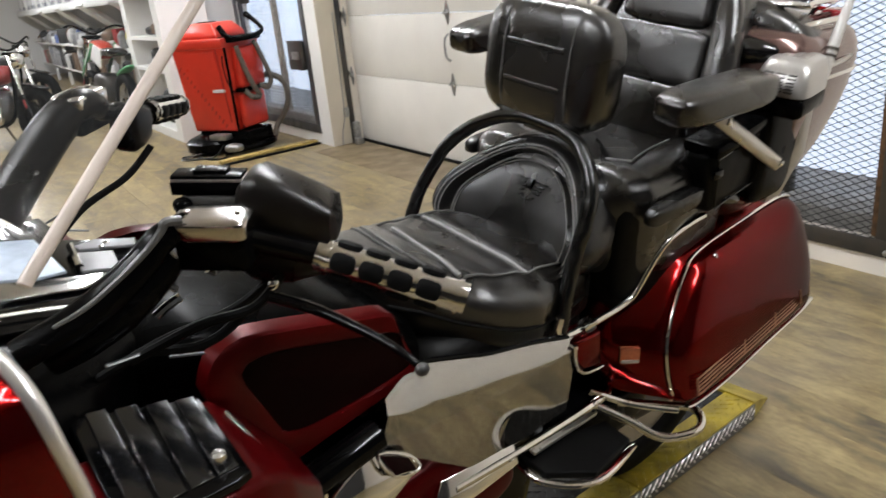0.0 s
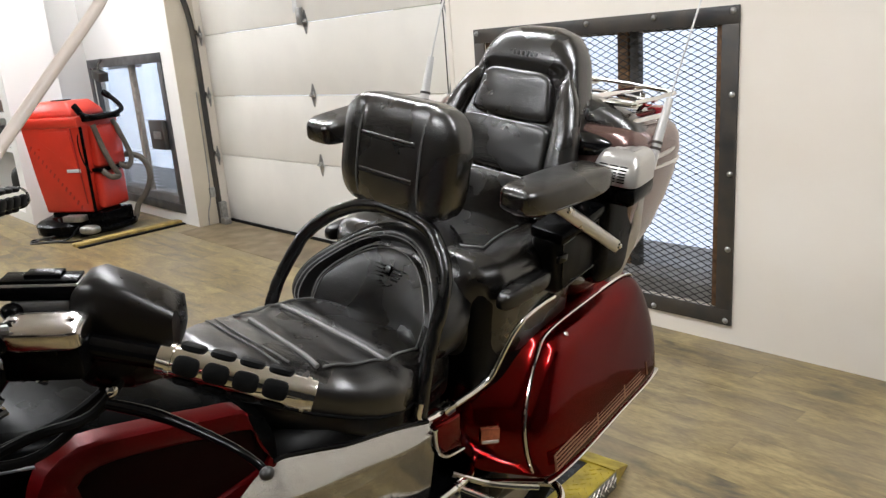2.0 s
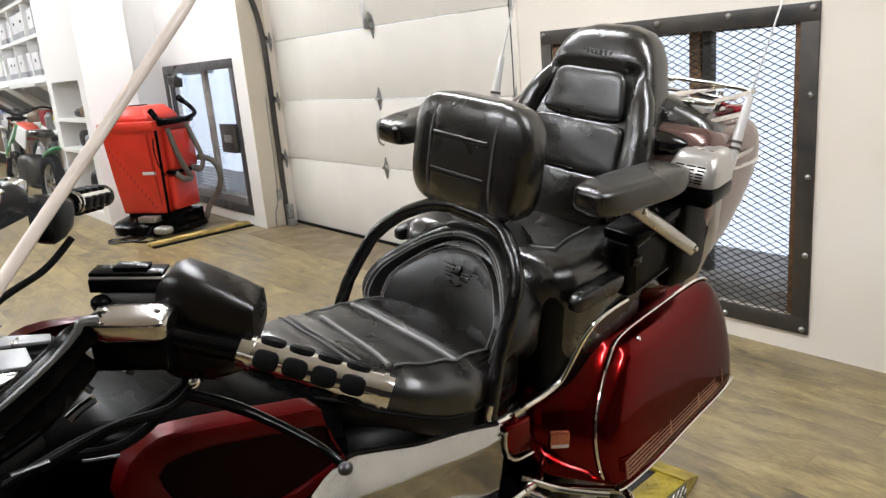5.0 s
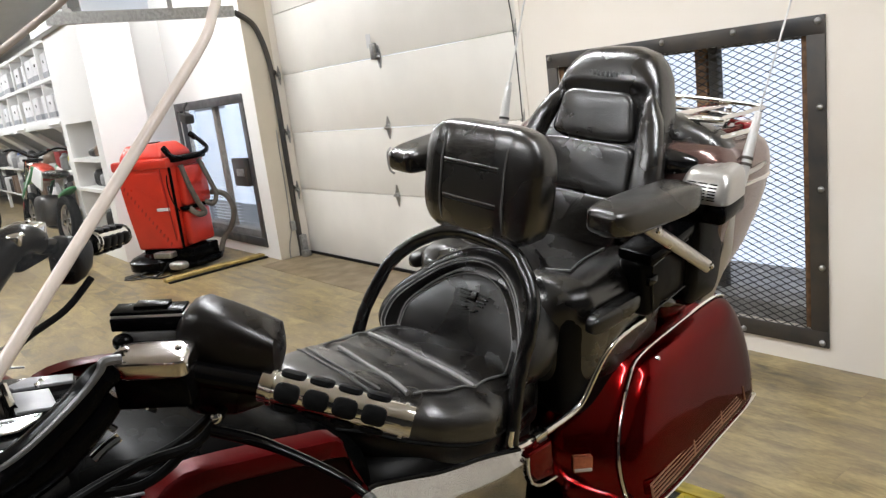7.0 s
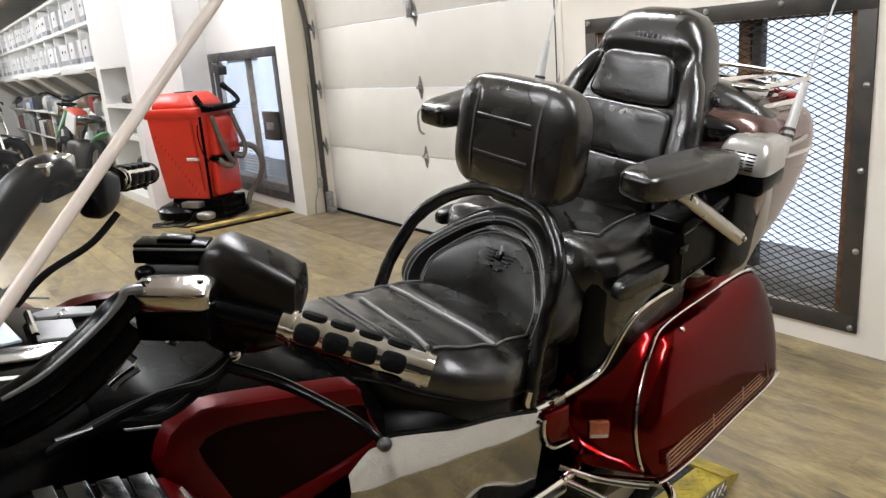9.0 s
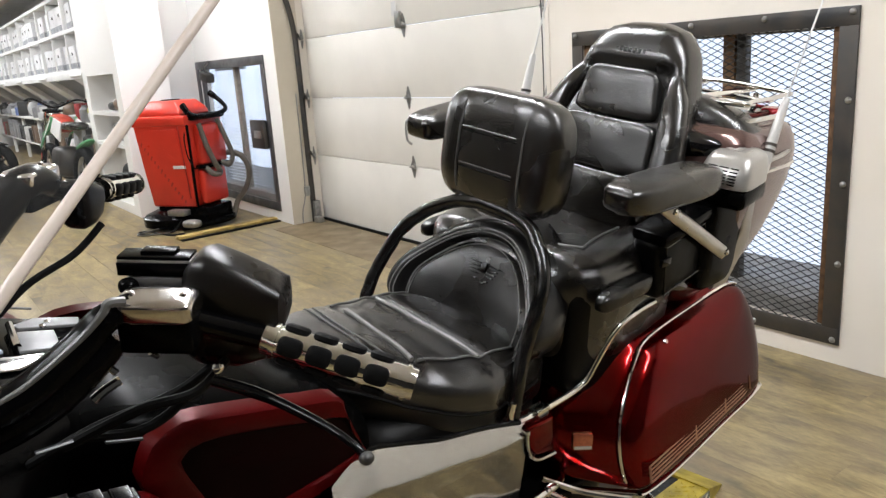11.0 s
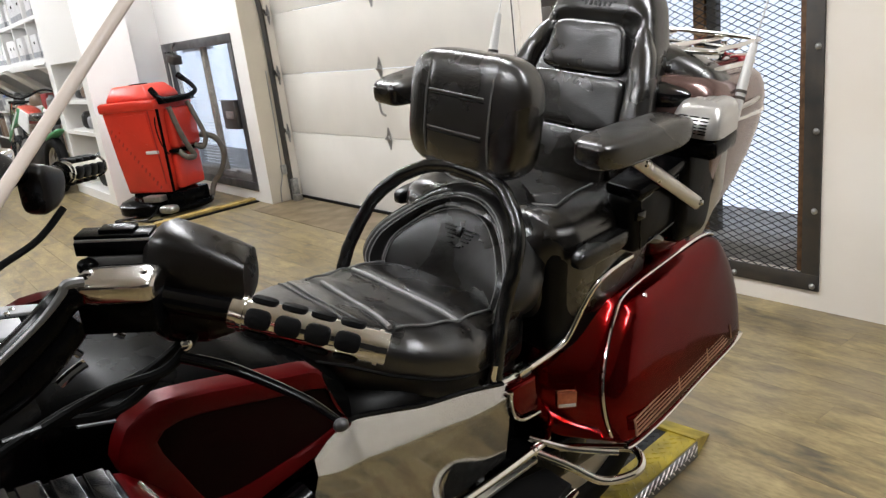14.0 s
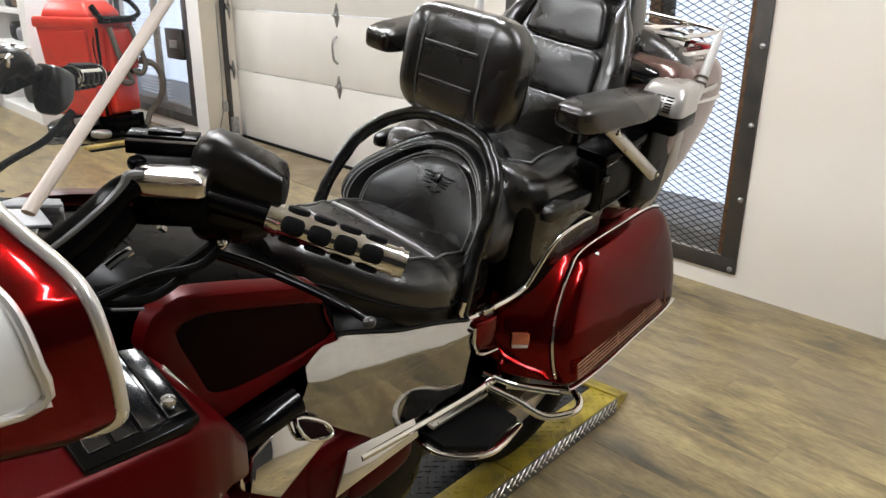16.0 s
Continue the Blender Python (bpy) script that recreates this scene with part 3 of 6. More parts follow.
def cushion(c, half, power=4.0, n=40, k=16, m=None):
    """A soft rounded block: half sizes along x, y, z."""
    bm = bmesh.new()
    rings = []
    for i in range(k + 1):
        t = -math.pi / 2 + math.pi * i / k
        s = math.copysign(abs(math.sin(t)) ** (2 / power), math.sin(t))
        r = max(abs(math.cos(t)) ** (2 / power), 0.02)
        rings.append(ring((half[0] * s, 0, 0), (0, 1, 0), (0, 0, 1), half[1] * r, half[2] * r, n, power))
    skin(bm, rings)
    bmesh.ops.transform(bm, matrix=Matrix.Translation(c) @ (m if m else Matrix.Identity(4)), verts=bm.verts)
    return bm


def creased(bm, amount, size, seed):
    """Small soft dents, as in stuffed hide."""
    bm.normal_update()
    for v in bm.verts:
        v.co += v.normal * amount * noise.noise(v.co * size + V(seed, seed * 2, 0))
    return bm


def along(table, x):
    """Straight-line look-up in rows (x, a, b, ...)."""
    if x <= table[0][0]:
        return table[0][1:]
    for p, q in zip(table, table[1:]):
        if x <= q[0]:
            k = (x - p[0]) / (q[0] - p[0])
            return tuple(a + (b - a) * k for a, b in zip(p[1:], q[1:]))
    return table[-1][1:]


def ease(v, a, b):
    t = min(max((v - a) / (b - a), 0.0), 1.0)
    return t * t * (3 - 2 * t)


# --- rider's seat: x, half width, top, bottom, corner power
SEAT = [(-0.02, 0.14, 0.925, 0.79, 3.2), (0.0, 0.160, 0.938, 0.78, 3.6), (0.08, 0.180, 0.950, 0.785, 3.8), (0.13, 0.194, 0.960, 0.79, 3.5), (0.18, 0.205, 0.966, 0.80, 3.4),
        (0.225, 0.200, 0.968, 0.81, 3.2), (0.27, 0.185, 0.985, 0.82, 2.9), (0.33, 0.150, 1.008, 0.84, 2.6), (0.38, 0.115, 1.028, 0.865, 2.5), (0.43, 0.085, 1.035, 0.89, 2.4), (0.455, 0.05, 1.025, 0.94, 2.2)]


def seat_top(x, y):
    w, top, low, p = along(SEAT, x)
    r = max(1 - abs(y / w) ** p, 0.0) ** (1 / p)
    return (top + low) / 2 + (top - low) / 2 * r - 0.008 * math.cos(min(abs(y) / w, 1) * math.pi / 2) - 0.006 * math.exp(-((x - 0.165) / 0.012) ** 2) - 0.005 * math.exp(-((x - 0.285) / 0.012) ** 2)


bm = bmesh.new()
xs = [-0.02 + 0.475 * i / 44 for i in range(45)]
rings = []
for x in xs:
    w, top, low, p = along(SEAT, x)
    r = ring((x, 0, (top + low) / 2), (0, 1, 0), (0, 0, 1), w, (top - low) / 2, 44, p)
    rings.append([V(q.x, q.y, min(q.z, seat_top(x, q.y)) if q.z > (top + low) / 2 else q.z) for q in r])
skin(bm, rings)
creased(bm, 0.0035, 9, 3)
seat = part("rider_seat", bm, LEATHER, bike, "black leather rider's seat with pale piping")


def welt(pts, r, parent, material=None, name="piping"):
    return part(name, tubebm(pts, r, n=8, per=4), material or PIPING, parent)


for x, a, b, bow in ((0.166, -0.135, 0.148, 0.0), (0.283, -0.085, 0.122, 0.02)):
    welt([(x + bow * (k / 6 - 0.4), a + (b - a) * k / 6, seat_top(x + bow * (k / 6 - 0.4), a + (b - a) * k / 6) + 0.0035) for k in range(7)], 0.0046, seat)
for s in (1, -1):
    welt([(0.166 + (0.283 - 0.166) * k / 5, s * (0.148 - 0.026 * k / 5), seat_top(0.166 + 0.117 * k / 5, s * (0.148 - 0.026 * k / 5)) + 0.003) for k in range(6)], 0.0024, seat, STITCH, "stitching")
    welt([(0.166 - 0.15 * k / 5, s * (0.148 - 0.006 * k / 5), seat_top(0.166 - 0.15 * k / 5, s * (0.148 - 0.006 * k / 5)) + 0.002) for k in range(6)], 0.0024, seat, STITCH, "stitching")
    pts = []
    for k in range(10):
        x = 0.02 + 0.40 * k / 9
        w, top, low, p = along(SEAT, x)
        z = low + (top - low) * 0.47
        pts.append((x, s * (w * max(1 - abs((z - (top + low) / 2) / ((top - low) / 2)) ** p, 0) ** (1 / p) + 0.0015), z))
    welt(pts, 0.0030, seat, VINYL, "side_seam")
# nose flap with two rows of stitches
for k in (0, 1):
    x0 = 0.335 + 0.018 * k
    welt([(x0 + 0.02 * (1 - (j / 4 - 1) ** 2), 0.10 * (j / 4 - 1), seat_top(x0 + 0.02 * (1 - (j / 4 - 1) ** 2), 0.10 * (j / 4 - 1)) + 0.001) for j in range(9)], 0.0022, seat, STITCH, "stitching")
# skirt panel under the seat
part("seat_skirt", cushion((0.20, 0, 0.80), (0.23, 0.178, 0.10), 4.0), VINYL, bike)


# --- arched rider's lumbar rest: hollow towards the rider, an outer roll round a set-in panel
LUM_OUT = [(0.0, 1.110), (0.05, 1.104), (0.10, 1.083), (0.145, 1.048), (0.182, 1.010), (0.199, 0.972), (0.194, 0.938), (0.165, 0.915), (0.08, 0.905), (0.0, 0.902)]
LUM_IN = [(0.0, 1.068), (0.045, 1.062), (0.085, 1.043), (0.12, 1.014), (0.146, 0.984), (0.152, 0.955), (0.148, 0.930), (0.12, 0.918), (0.06, 0.912), (0.0, 0.910)]


def lumbar(k, dx=0.0, shrink=1.0):
    """A rim between the panel's edge (k 0) and the outer edge (k 1), or shrunk inside the panel."""
    half = [V(0, a[0] + (b[0] - a[0]) * k, a[1] + (b[1] - a[1]) * k) for a, b in zip(LUM_IN, LUM_OUT)]
    pts = smooth_path([(0, p.y, p.z) for p in half] + [(0, -p.y, p.z) for p in half[-2:0:-1]], 5, True)
    out = []
    for p in pts:
        y, z = p.y * shrink, 0.985 + (p.z - 0.985) * shrink
        out.append(V(0.061 - (z - 0.9) * 0.48 + 1.6 * y * y + dx, y, z))
    return out


bm = bmesh.new()
skin(bm, [lumbar(0.9, -0.11, 0.9), lumbar(1.0, -0.085), lumbar(1.0, -0.045), lumbar(0.97, -0.022), lumbar(0.86, -0.004), lumbar(0.70, 0.005), lumbar(0.52, 0.008), lumbar(0.34, 0.006), lumbar(0.18, 0.000), lumbar(0.06, -0.007), lumbar(0.0, -0.006),
          lumbar(0.0, 0.001, 0.97), lumbar(0.0, 0.005, 0.90), lumbar(0.0, 0.008, 0.70), lumbar(0.0, 0.010, 0.40), lumbar(0.0, 0.010, 0.08)])
creased(bm, 0.0018, 12, 5)
rest = part("rider_backrest", bm, LEATHER_D, bike, "arched black leather lumbar rest with an embossed emblem", angle=60)


def lumbar_line(k, dx, shrink=1.0):
    pts = lumbar(k, dx, shrink)
    n = len(pts)
    return [tuple(pts[i % n]) for i in range(-32, 33, 2)]


# lines at 0.58 and 0.42 are pale to paint the glints on the roll's creases
for k, dx, shrink, r, mt, nm in ((0.90, -0.0075, 1.0, 0.0016, STITCH, "stitching"), (0.58, 0.0072, 1.0, 0.0014, PIPING, "stitching"), (0.42, 0.0072, 1.0, 0.0014, PIPING, "stitching"),
                                 (0.03, -0.0065, 1.0, 0.0020, PIPING, "piping"), (0.0, 0.0045, 0.94, 0.0012, PIPING, "stitching")):
    welt(lumbar_line(k, dx, shrink), r, rest, mt, nm)
# embossed winged emblem, drawn as plain bars and a shield
fm = Matrix.Translation((0.0155, 0.004, 1.024)) @ pose(0, 0, 0, 0, -25.6)
bm = bmesh.new()
for s in (1, -1):
    for j in range(4):
        box(bm, (-0.001, s * (0.024 - 0.001 * j), 0.011 - 0.0072 * j), (0.008, 0.028 - 0.004 * j, 0.0034), 0.001)
box(bm, (0, 0, 0.004), (0.007, 0.013, 0.020), 0.0015)
for j in range(5):
    a = math.pi * (0.15 + 0.7 * j / 4)
    box(bm, (0, 0.018 * math.cos(a), -0.016 - 0.010 * math.sin(a)), (0.006, 0.008, 0.0035), 0.001)
bmesh.ops.transform(bm, matrix=fm, verts=bm.verts)
part("emblem", bm, WRAP, rest, "embossed winged emblem")

# --- padded hoop and adjustable back pad
hoop = [(0.132, 0.207, 0.845), (0.114, 0.197, 0.906), (0.092, 0.188, 0.962), (0.066, 0.185, 1.029), (0.044, 0.172, 1.082), (0.026, 0.134, 1.124), (0.013, 0.085, 1.147), (0.012, 0.0, 1.154),
        (0.015, -0.065, 1.145), (0.028, -0.138, 1.112), (0.049, -0.198, 1.058), (0.070, -0.221, 1.006), (0.097, -0.236, 0.943), (0.122, -0.236, 0.880)]
hp = part("backrest_hoop", creased(tubebm(hoop, 0.0138, n=14, per=8), 0.0016, 40, 2), WRAP, bike, "padded black tubular backrest hoop")
for s in (1, -1):
    part("hoop_end", tubebm([(0.140, 0.212 * s, 0.880), (0.146, 0.213 * s, 0.852), (0.136, 0.214 * s, 0.838), (0.112, 0.215 * s, 0.836), (0.085, 0.215 * s, 0.834)], 0.0075, n=10), CHROME, hp, "bent chrome tube end")
part("pad_bracket", boxbm((-0.01, 0, 1.145), (0.03, 0.07, 0.03), 0.003), STEEL, bike)
PADM = Matrix.Translation((-0.026, -0.003, 1.250)) @ pose(0, 0, 0, 0, -5)
bm = cushion((0, 0, 0), (0.044, 0.146, 0.111), 3.9, n=64, k=28)
for v in bm.verts:
    if v.co.x > 0.02:
        for yy in (-0.078, 0.078):
            v.co.x -= 0.004 * math.exp(-((v.co.y - yy) / 0.008) ** 2)
        v.co.x += 0.006 * math.cos(v.co.y / 0.142 * 1.4) * math.cos(v.co.z / 0.106 * 1.4)
creased(bm, 0.002, 14, 9)
bmesh.ops.transform(bm, matrix=PADM, verts=bm.verts)
pad = part("back_pad", bm, LEATHER_B, bike, "adjustable black leather rider's back pad")
for z in (0.038, -0.030):
    welt([PADM @ V(0.0508, -0.066 + 0.132 * k / 4, z) for k in range(5)], 0.0019, pad, GREYP)
    welt([PADM @ V(0.0498, -0.066 + 0.132 * k / 4, z - 0.007) for k in range(5)], 0.0018, pad, VINYL, "seam")
for y in (-0.078, 0.078):
    welt([PADM @ V(x, y, z) for x, z in ((-0.025, 0.1005), (0.012, 0.1015), (0.034, 0.085), (0.0452, 0.045), (0.0462, 0.0), (0.0452, -0.045), (0.034, -0.085), (0.012, -0.1015))], 0.0022, pad, STITCH, "stitching")

# --- pillion seat, dished between side rolls
PIL = [(-0.37, 0.19, 1.075, 0.86), (-0.33, 0.212, 1.090, 0.85), (-0.24, 0.222, 1.093, 0.84), (-0.15, 0.224, 1.092, 0.84), (-0.08, 0.222, 1.090, 0.85), (-0.04, 0.205, 1.085, 0.86), (-0.015, 0.175, 1.066, 0.88), (-0.005, 0.14, 1.04, 0.92)]


def pillion_lift(x, y):
    """Shoulders that rise beside the backrest, and a shallow dish in the middle."""
    up = 0.014 * ease(abs(y), 0.08, 0.19) * ease(-x, 0.06, 0.26)
    return up - 0.010 * (1 - ease(abs(y), 0.10, 0.15)) * ease(-x, 0.06, 0.10)


bm = bmesh.new()
rings = []
for i in range(40):
    x = -0.37 + 0.365 * i / 39
    w, top, low = along(PIL, x)
    row = []
    for q in ring((x, 0, (top + low) / 2), (0, 1, 0), (0, 0, 1), w, (top - low) / 2, 60, 5.0):
        if q.z > (top + low) / 2:
            q.z += pillion_lift(x, q.y) * ease(q.z, (top + low) / 2, top)
        row.append(q)
    rings.append(row)
skin(bm, rings)
creased(bm, 0.003, 10, 7)
pil = part("pillion_seat", bm, LEATHER, bike, "dished black leather pillion seat")


def pillion_top(x, y):
    return along(PIL, x)[1] + pillion_lift(x, y)


welt([(-0.085 - 0.4 * y * y, y, pillion_top(-0.085 - 0.4 * y * y, y) + 0.001) for y in (-0.15, -0.10, -0.05, 0.0, 0.05, 0.10, 0.15)], 0.0024, pil, PIPING)
for s in (1, -1):
    welt([(x, y * s, pillion_top(x, y) + 0.001) for x, y in ((-0.094, 0.15), (-0.14, 0.138), (-0.19, 0.130), (-0.24, 0.126))], 0.0020, pil, STITCH, "stitching")
    part("pillion_skirt", creased(cushion((-0.185, 0.150 * s, 0.93), (0.165, 0.066, 0.13), 5.0), 0.002, 9, s + 4), VINYL, bike, "plain black skirt below the pillion seat")

# --- pillion backrest
BACK = [(1.06, -0.335, 0.05, 0.150), (1.10, -0.345, 0.062, 0.176), (1.18, -0.368, 0.066, 0.180), (1.26, -0.396, 0.066, 0.170), (1.32, -0.415, 0.064, 0.155), (1.37, -0.430, 0.062, 0.138),
        (1.41, -0.441, 0.060, 0.124), (1.44, -0.450, 0.055, 0.106), (1.462, -0.456, 0.045, 0.082), (1.473, -0.46, 0.022, 0.045)]
bm = bmesh.new()
rings = []
for i in range(34):
    z = 1.06 + 0.413 * i / 33
    xc, hx, hw = along(BACK, z)
    row = ring((xc, 0, z), (1, 0, 0), (0, 1, 0), hx, hw, 52, 3.2)
    for q in row:
        if q.x > xc:
            f = max(1 - (q.y / 0.118) ** 6, 0) * (1 - ease(z, 1.372, 1.412))
            q.x -= 0.020 * f
    rings.append(row)
skin(bm, rings)
creased(bm, 0.003, 11, 8)
back = part("pillion_backrest", bm, LEATHER_B, bike, "tall black leather pillion backrest with padded panels")
for z, hz, wy, dx in ((1.333, 0.053, 0.096, 0.002), (1.228, 0.056, 0.122, 0.004), (1.122, 0.056, 0.126, 0.010)):
    xc, hx, hw = along(BACK, z)
    p = cushion((0, 0, 0), (0.024, wy, hz), 5.5 if z > 1.3 else 7.0, n=52, k=18)
    for v in p.verts:
        v.co.y *= 1 - 0.12 * v.co.z / hz * (1 if z > 1.3 else 0.3)
    creased(p, 0.0016, 16, z)
    bmesh.ops.transform(p, matrix=Matrix.Translation((xc + hx - 0.022 + dx, 0, z)) @ pose(0, 0, 0, 0, -16), verts=p.verts)
    part("back_panel", p, LEATHER_B, back, "padded leather panel")
for s in (1, -1):
    part("wing_bolster", creased(tubebm([(-0.29, 0.150 * s, 1.10), (-0.315, 0.158 * s, 1.18), (-0.345, 0.150 * s, 1.26), (-0.375, 0.130 * s, 1.33), (-0.395, 0.112 * s, 1.375)], [0.018, 0.030, 0.032, 0.026, 0.012], n=16), 0.003, 30, 6), LEATHER_B, back)
    w = cushion((-0.46, 0.185 * s, 1.265), (0.055, 0.085, 0.065), 3.0)
    for v in w.verts:
        k = (abs(v.co.y) - 0.10) / 0.17
        v.co.z += 0.06 * (0.5 - k)
        v.co.x -= 0.03 * k
    part("shoulder_wing", w, LEATHER_B, back)
# embossed name on the head of the backrest, as plain bars
bm = bmesh.new()
for k in range(11):
    y = -0.055 + 0.011 * k
    box(bm, (-0.3868 - 0.12 * y * y / 0.055, y, 1.420), (0.005, 0.0075, 0.010 if k % 3 else 0.013), 0.001, pose(0, 0, 0, 0, -15))
part("embossed_bars", bm, LEATHER_D, back)
# --- armrests, struts, speakers
for s in (1, -1):
    arm = part("armrest", creased(cushion((-0.165 if s > 0 else -0.150, 0.256 * s, 1.224 if s > 0 else 1.258), (0.136, 0.044, 0.028), 4.6, n=48, k=22, m=pose(0, 0, 0, 0, 2 if s > 0 else 5, -4 * s)), 0.0015, 20, s + 3), LEATHER, bike, "padded black leather armrest")
    welt([((-0.165 if s > 0 else -0.150) + 0.133 * math.cos(a), s * (0.256 + 0.0425 * math.sin(a)), (1.205 if s > 0 else 1.239) - 0.035 * 0.139 * math.cos(a)) for a in (math.pi * k / 8 for k in range(-6, 15))], 0.0016, arm, STITCH, "stitching")
    bm = tubebm([(-0.15, 0.268 * s, 1.195), (-0.410, 0.272 * s, 1.048)], 0.014, n=12, per=1, flat=0.45, up=(0, 1, 0))
    strut = part("arm_strut", bm, ALU, bike, "flat satin metal armrest strut")
    for p in ((-0.17, 0.279 * s, 1.184), (-0.395, 0.283 * s, 1.057)):
        part("bolt", lathe(bmesh.new(), [(0.006, 0), (0.006, 0.004), (0.003, 0.006)], 8, Matrix.Translation(p) @ pose(0, 0, 0, -90 * s)), CHROME, strut)
    sp = Matrix.Translation((-0.405, 0.262 * s, 1.215)) @ pose(0, 0, 0, 0, 3, 6 * s)
    lower = boxbm((0, 0, -0.036), (0.125, 0.10, 0.042), 0.014, seg=3)
    bmesh.ops.transform(lower, matrix=sp, verts=lower.verts)
    spk = part("speaker", lower, PLASTIC, bike, "rear speaker pod, silver over black")
    bm = bmesh.new()
    skin(bm, [ring((dx, 0, z), (1, 0, 0), (0, 1, 0), hx, hy, 44, 5.0) for z, dx, hx, hy in ((-0.016, 0, 0.060, 0.050), (-0.014, 0, 0.0625, 0.0525), (0.012, -0.002, 0.060, 0.051), (0.030, -0.008, 0.053, 0.047), (0.040, -0.012, 0.046, 0.042), (0.045, -0.014, 0.036, 0.034), (0.046, -0.014, 0.012, 0.012))])
    bmesh.ops.transform(bm, matrix=sp, verts=bm.verts)
    cap = part("cover", bm, SILVER, spk, "silver speaker cover")
    for k in (-1, 0, 1):
        b = boxbm((-0.016, 0.017 * k, 0.0455), (0.046, 0.011, 0.004), 0.0018)
        bmesh.ops.transform(b, matrix=sp, verts=b.verts)
        part("ridge", b, SILVER, cap)
    for col, yy in ((0, -0.024), (1, -0.002), (2, 0.019)):
        for k in range(6):
            b = boxbm((0.0608 - 0.0006 * k - 0.004 * max(k - 3, 0), yy * s, -0.006 + 0.0058 * k), (0.006, 0.018 if col < 2 else 0.015, 0.0017), 0.0005)
            bmesh.ops.transform(b, matrix=sp, verts=b.verts)
            part("slot", b, PLASTIC, spk)
    # storage pocket below
    pk = part("pocket", boxbm((-0.275, 0.222 * s, 1.060), (0.155, 0.066, 0.125), 0.016, pose(0, 0, 0, 0, 10), 3), VINYL, bike, "black pocket box beside the pillion seat")
    part("pocket_lid", boxbm((-0.270, 0.226 * s, 1.128), (0.166, 0.076, 0.026), 0.008, pose(0, 0, 0, 0, 10)), PLASTIC, pk)
    frame_ = [(-0.205, 0.2575, 1.100), (-0.335, 0.2575, 1.123), (-0.352, 0.2575, 1.022), (-0.222, 0.2575, 1.000)]
    part("bead", tubebm([(x, y * s, z) for x, y, z in frame_], 0.0022, n=6, per=1, closed=True), GLOSSV, pk)
    part("latch", boxbm((-0.20, 0.262 * s, 1.075), (0.03, 0.008, 0.016), 0.002), GLOSS, bike)
    # rear side cowl in front of the trunk, with a bright edge strip
    part("rear_box", cushion((-0.415, 0.232 * s, 1.075), (0.075, 0.040, 0.11), 5.0), PLASTIC, bike)
    bm = plate(bmesh.new(), [(-0.455, 0.262 * s, 1.17), (-0.485, 0.270 * s, 1.17), (-0.500, 0.268 * s, 1.06), (-0.462, 0.256 * s, 0.965), (-0.425, 0.245 * s, 0.955), (-0.455, 0.255 * s, 1.03), (-0.470, 0.262 * s, 1.08)], (0, 0.012 * s, 0), 0.003)
    part("side_cowl", bm, SILVER, bike, "silver side cowl strip")
    part("foot_pad", creased(cushion((-0.120, 0.236 * s, 1.026), (0.082, 0.017, 0.019), 3.6, m=pose(0, 0, 0, 0, 4)), 0.001, 30, 3), LEATHER_D, bike, "padded black grab handle")
    part("side_latch", boxbm((-0.285, 0.246 * s, 1.000), (0.075, 0.018, 0.020), 0.005, pose(0, 0, 0, 0, -18)), GLOSSV, bike, "glossy black latch")

# --- top trunk: body, lid, seam trim, rack, lamps
def trunk_ring(z, xc, hx, hw, n=52, p=4.5):
    return ring((xc, 0, z), (1, 0, 0), (0, 1, 0), hx, hw, n, p)


bm = bmesh.new()
skin(bm, [trunk_ring(*r) for r in ((0.90, -0.42, 0.04, 0.18), (0.925, -0.43, 0.07, 0.215), (0.96, -0.45, 0.10, 0.24), (1.0, -0.475, 0.125, 0.255), (1.06, -0.505, 0.15, 0.268), (1.12, -0.525, 0.165, 0.276), (1.17, -0.535, 0.17, 0.281), (1.205, -0.538, 0.17, 0.282))])
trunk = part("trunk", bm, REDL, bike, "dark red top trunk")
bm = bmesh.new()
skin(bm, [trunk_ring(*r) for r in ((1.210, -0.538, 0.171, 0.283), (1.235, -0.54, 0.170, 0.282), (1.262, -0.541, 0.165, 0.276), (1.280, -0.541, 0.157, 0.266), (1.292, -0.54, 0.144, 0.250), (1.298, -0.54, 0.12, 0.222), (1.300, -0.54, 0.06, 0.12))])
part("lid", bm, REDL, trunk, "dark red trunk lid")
part("seam_trim", tubebm(trunk_ring(1.2075, -0.538, 0.1705, 0.2825), 0.0045, n=8, per=1, closed=True), CHROME, trunk)
part("rear_lamp", boxbm((-0.70, 0, 1.15), (0.02, 0.40, 0.07), 0.006), AMBER, trunk, "red tail lamp strip")
rack = part("luggage_rack", tubebm([(-0.47, 0.19, 1.335), (-0.47, -0.19, 1.335), (-0.53, -0.215, 1.336), (-0.66, -0.215, 1.338), (-0.715, -0.18, 1.340), (-0.715, 0.18, 1.340), (-0.66, 0.215, 1.338), (-0.53, 0.215, 1.336)], 0.0052, n=10, per=5, closed=True), CHROME, trunk, "chrome luggage rack")
for y in (-0.12, 0.0, 0.12):
    part("slat", boxbm((-0.59, y, 1.334), (0.25, 0.028, 0.006), 0.002), CHROME, rack)
for x in (-0.55, -0.63):
    part("cross_bar", boxbm((x, 0, 1.327), (0.022, 0.42, 0.006), 0.002), CHROME, rack)
for x in (-0.50, -0.66):
    for y in (-0.16, 0.16):
        part("post", tubebm([(x, y, 1.335), (x, y, 1.315), (x - 0.006, y, 1.296)], 0.007, n=10), CHROME, rack)
        part("foot", lathe(bmesh.new(), [(0.014, 0), (0.014, 0.005), (0.008, 0.010)], 12, pose(x - 0.006, y, 1.292)), RUBBER, rack)
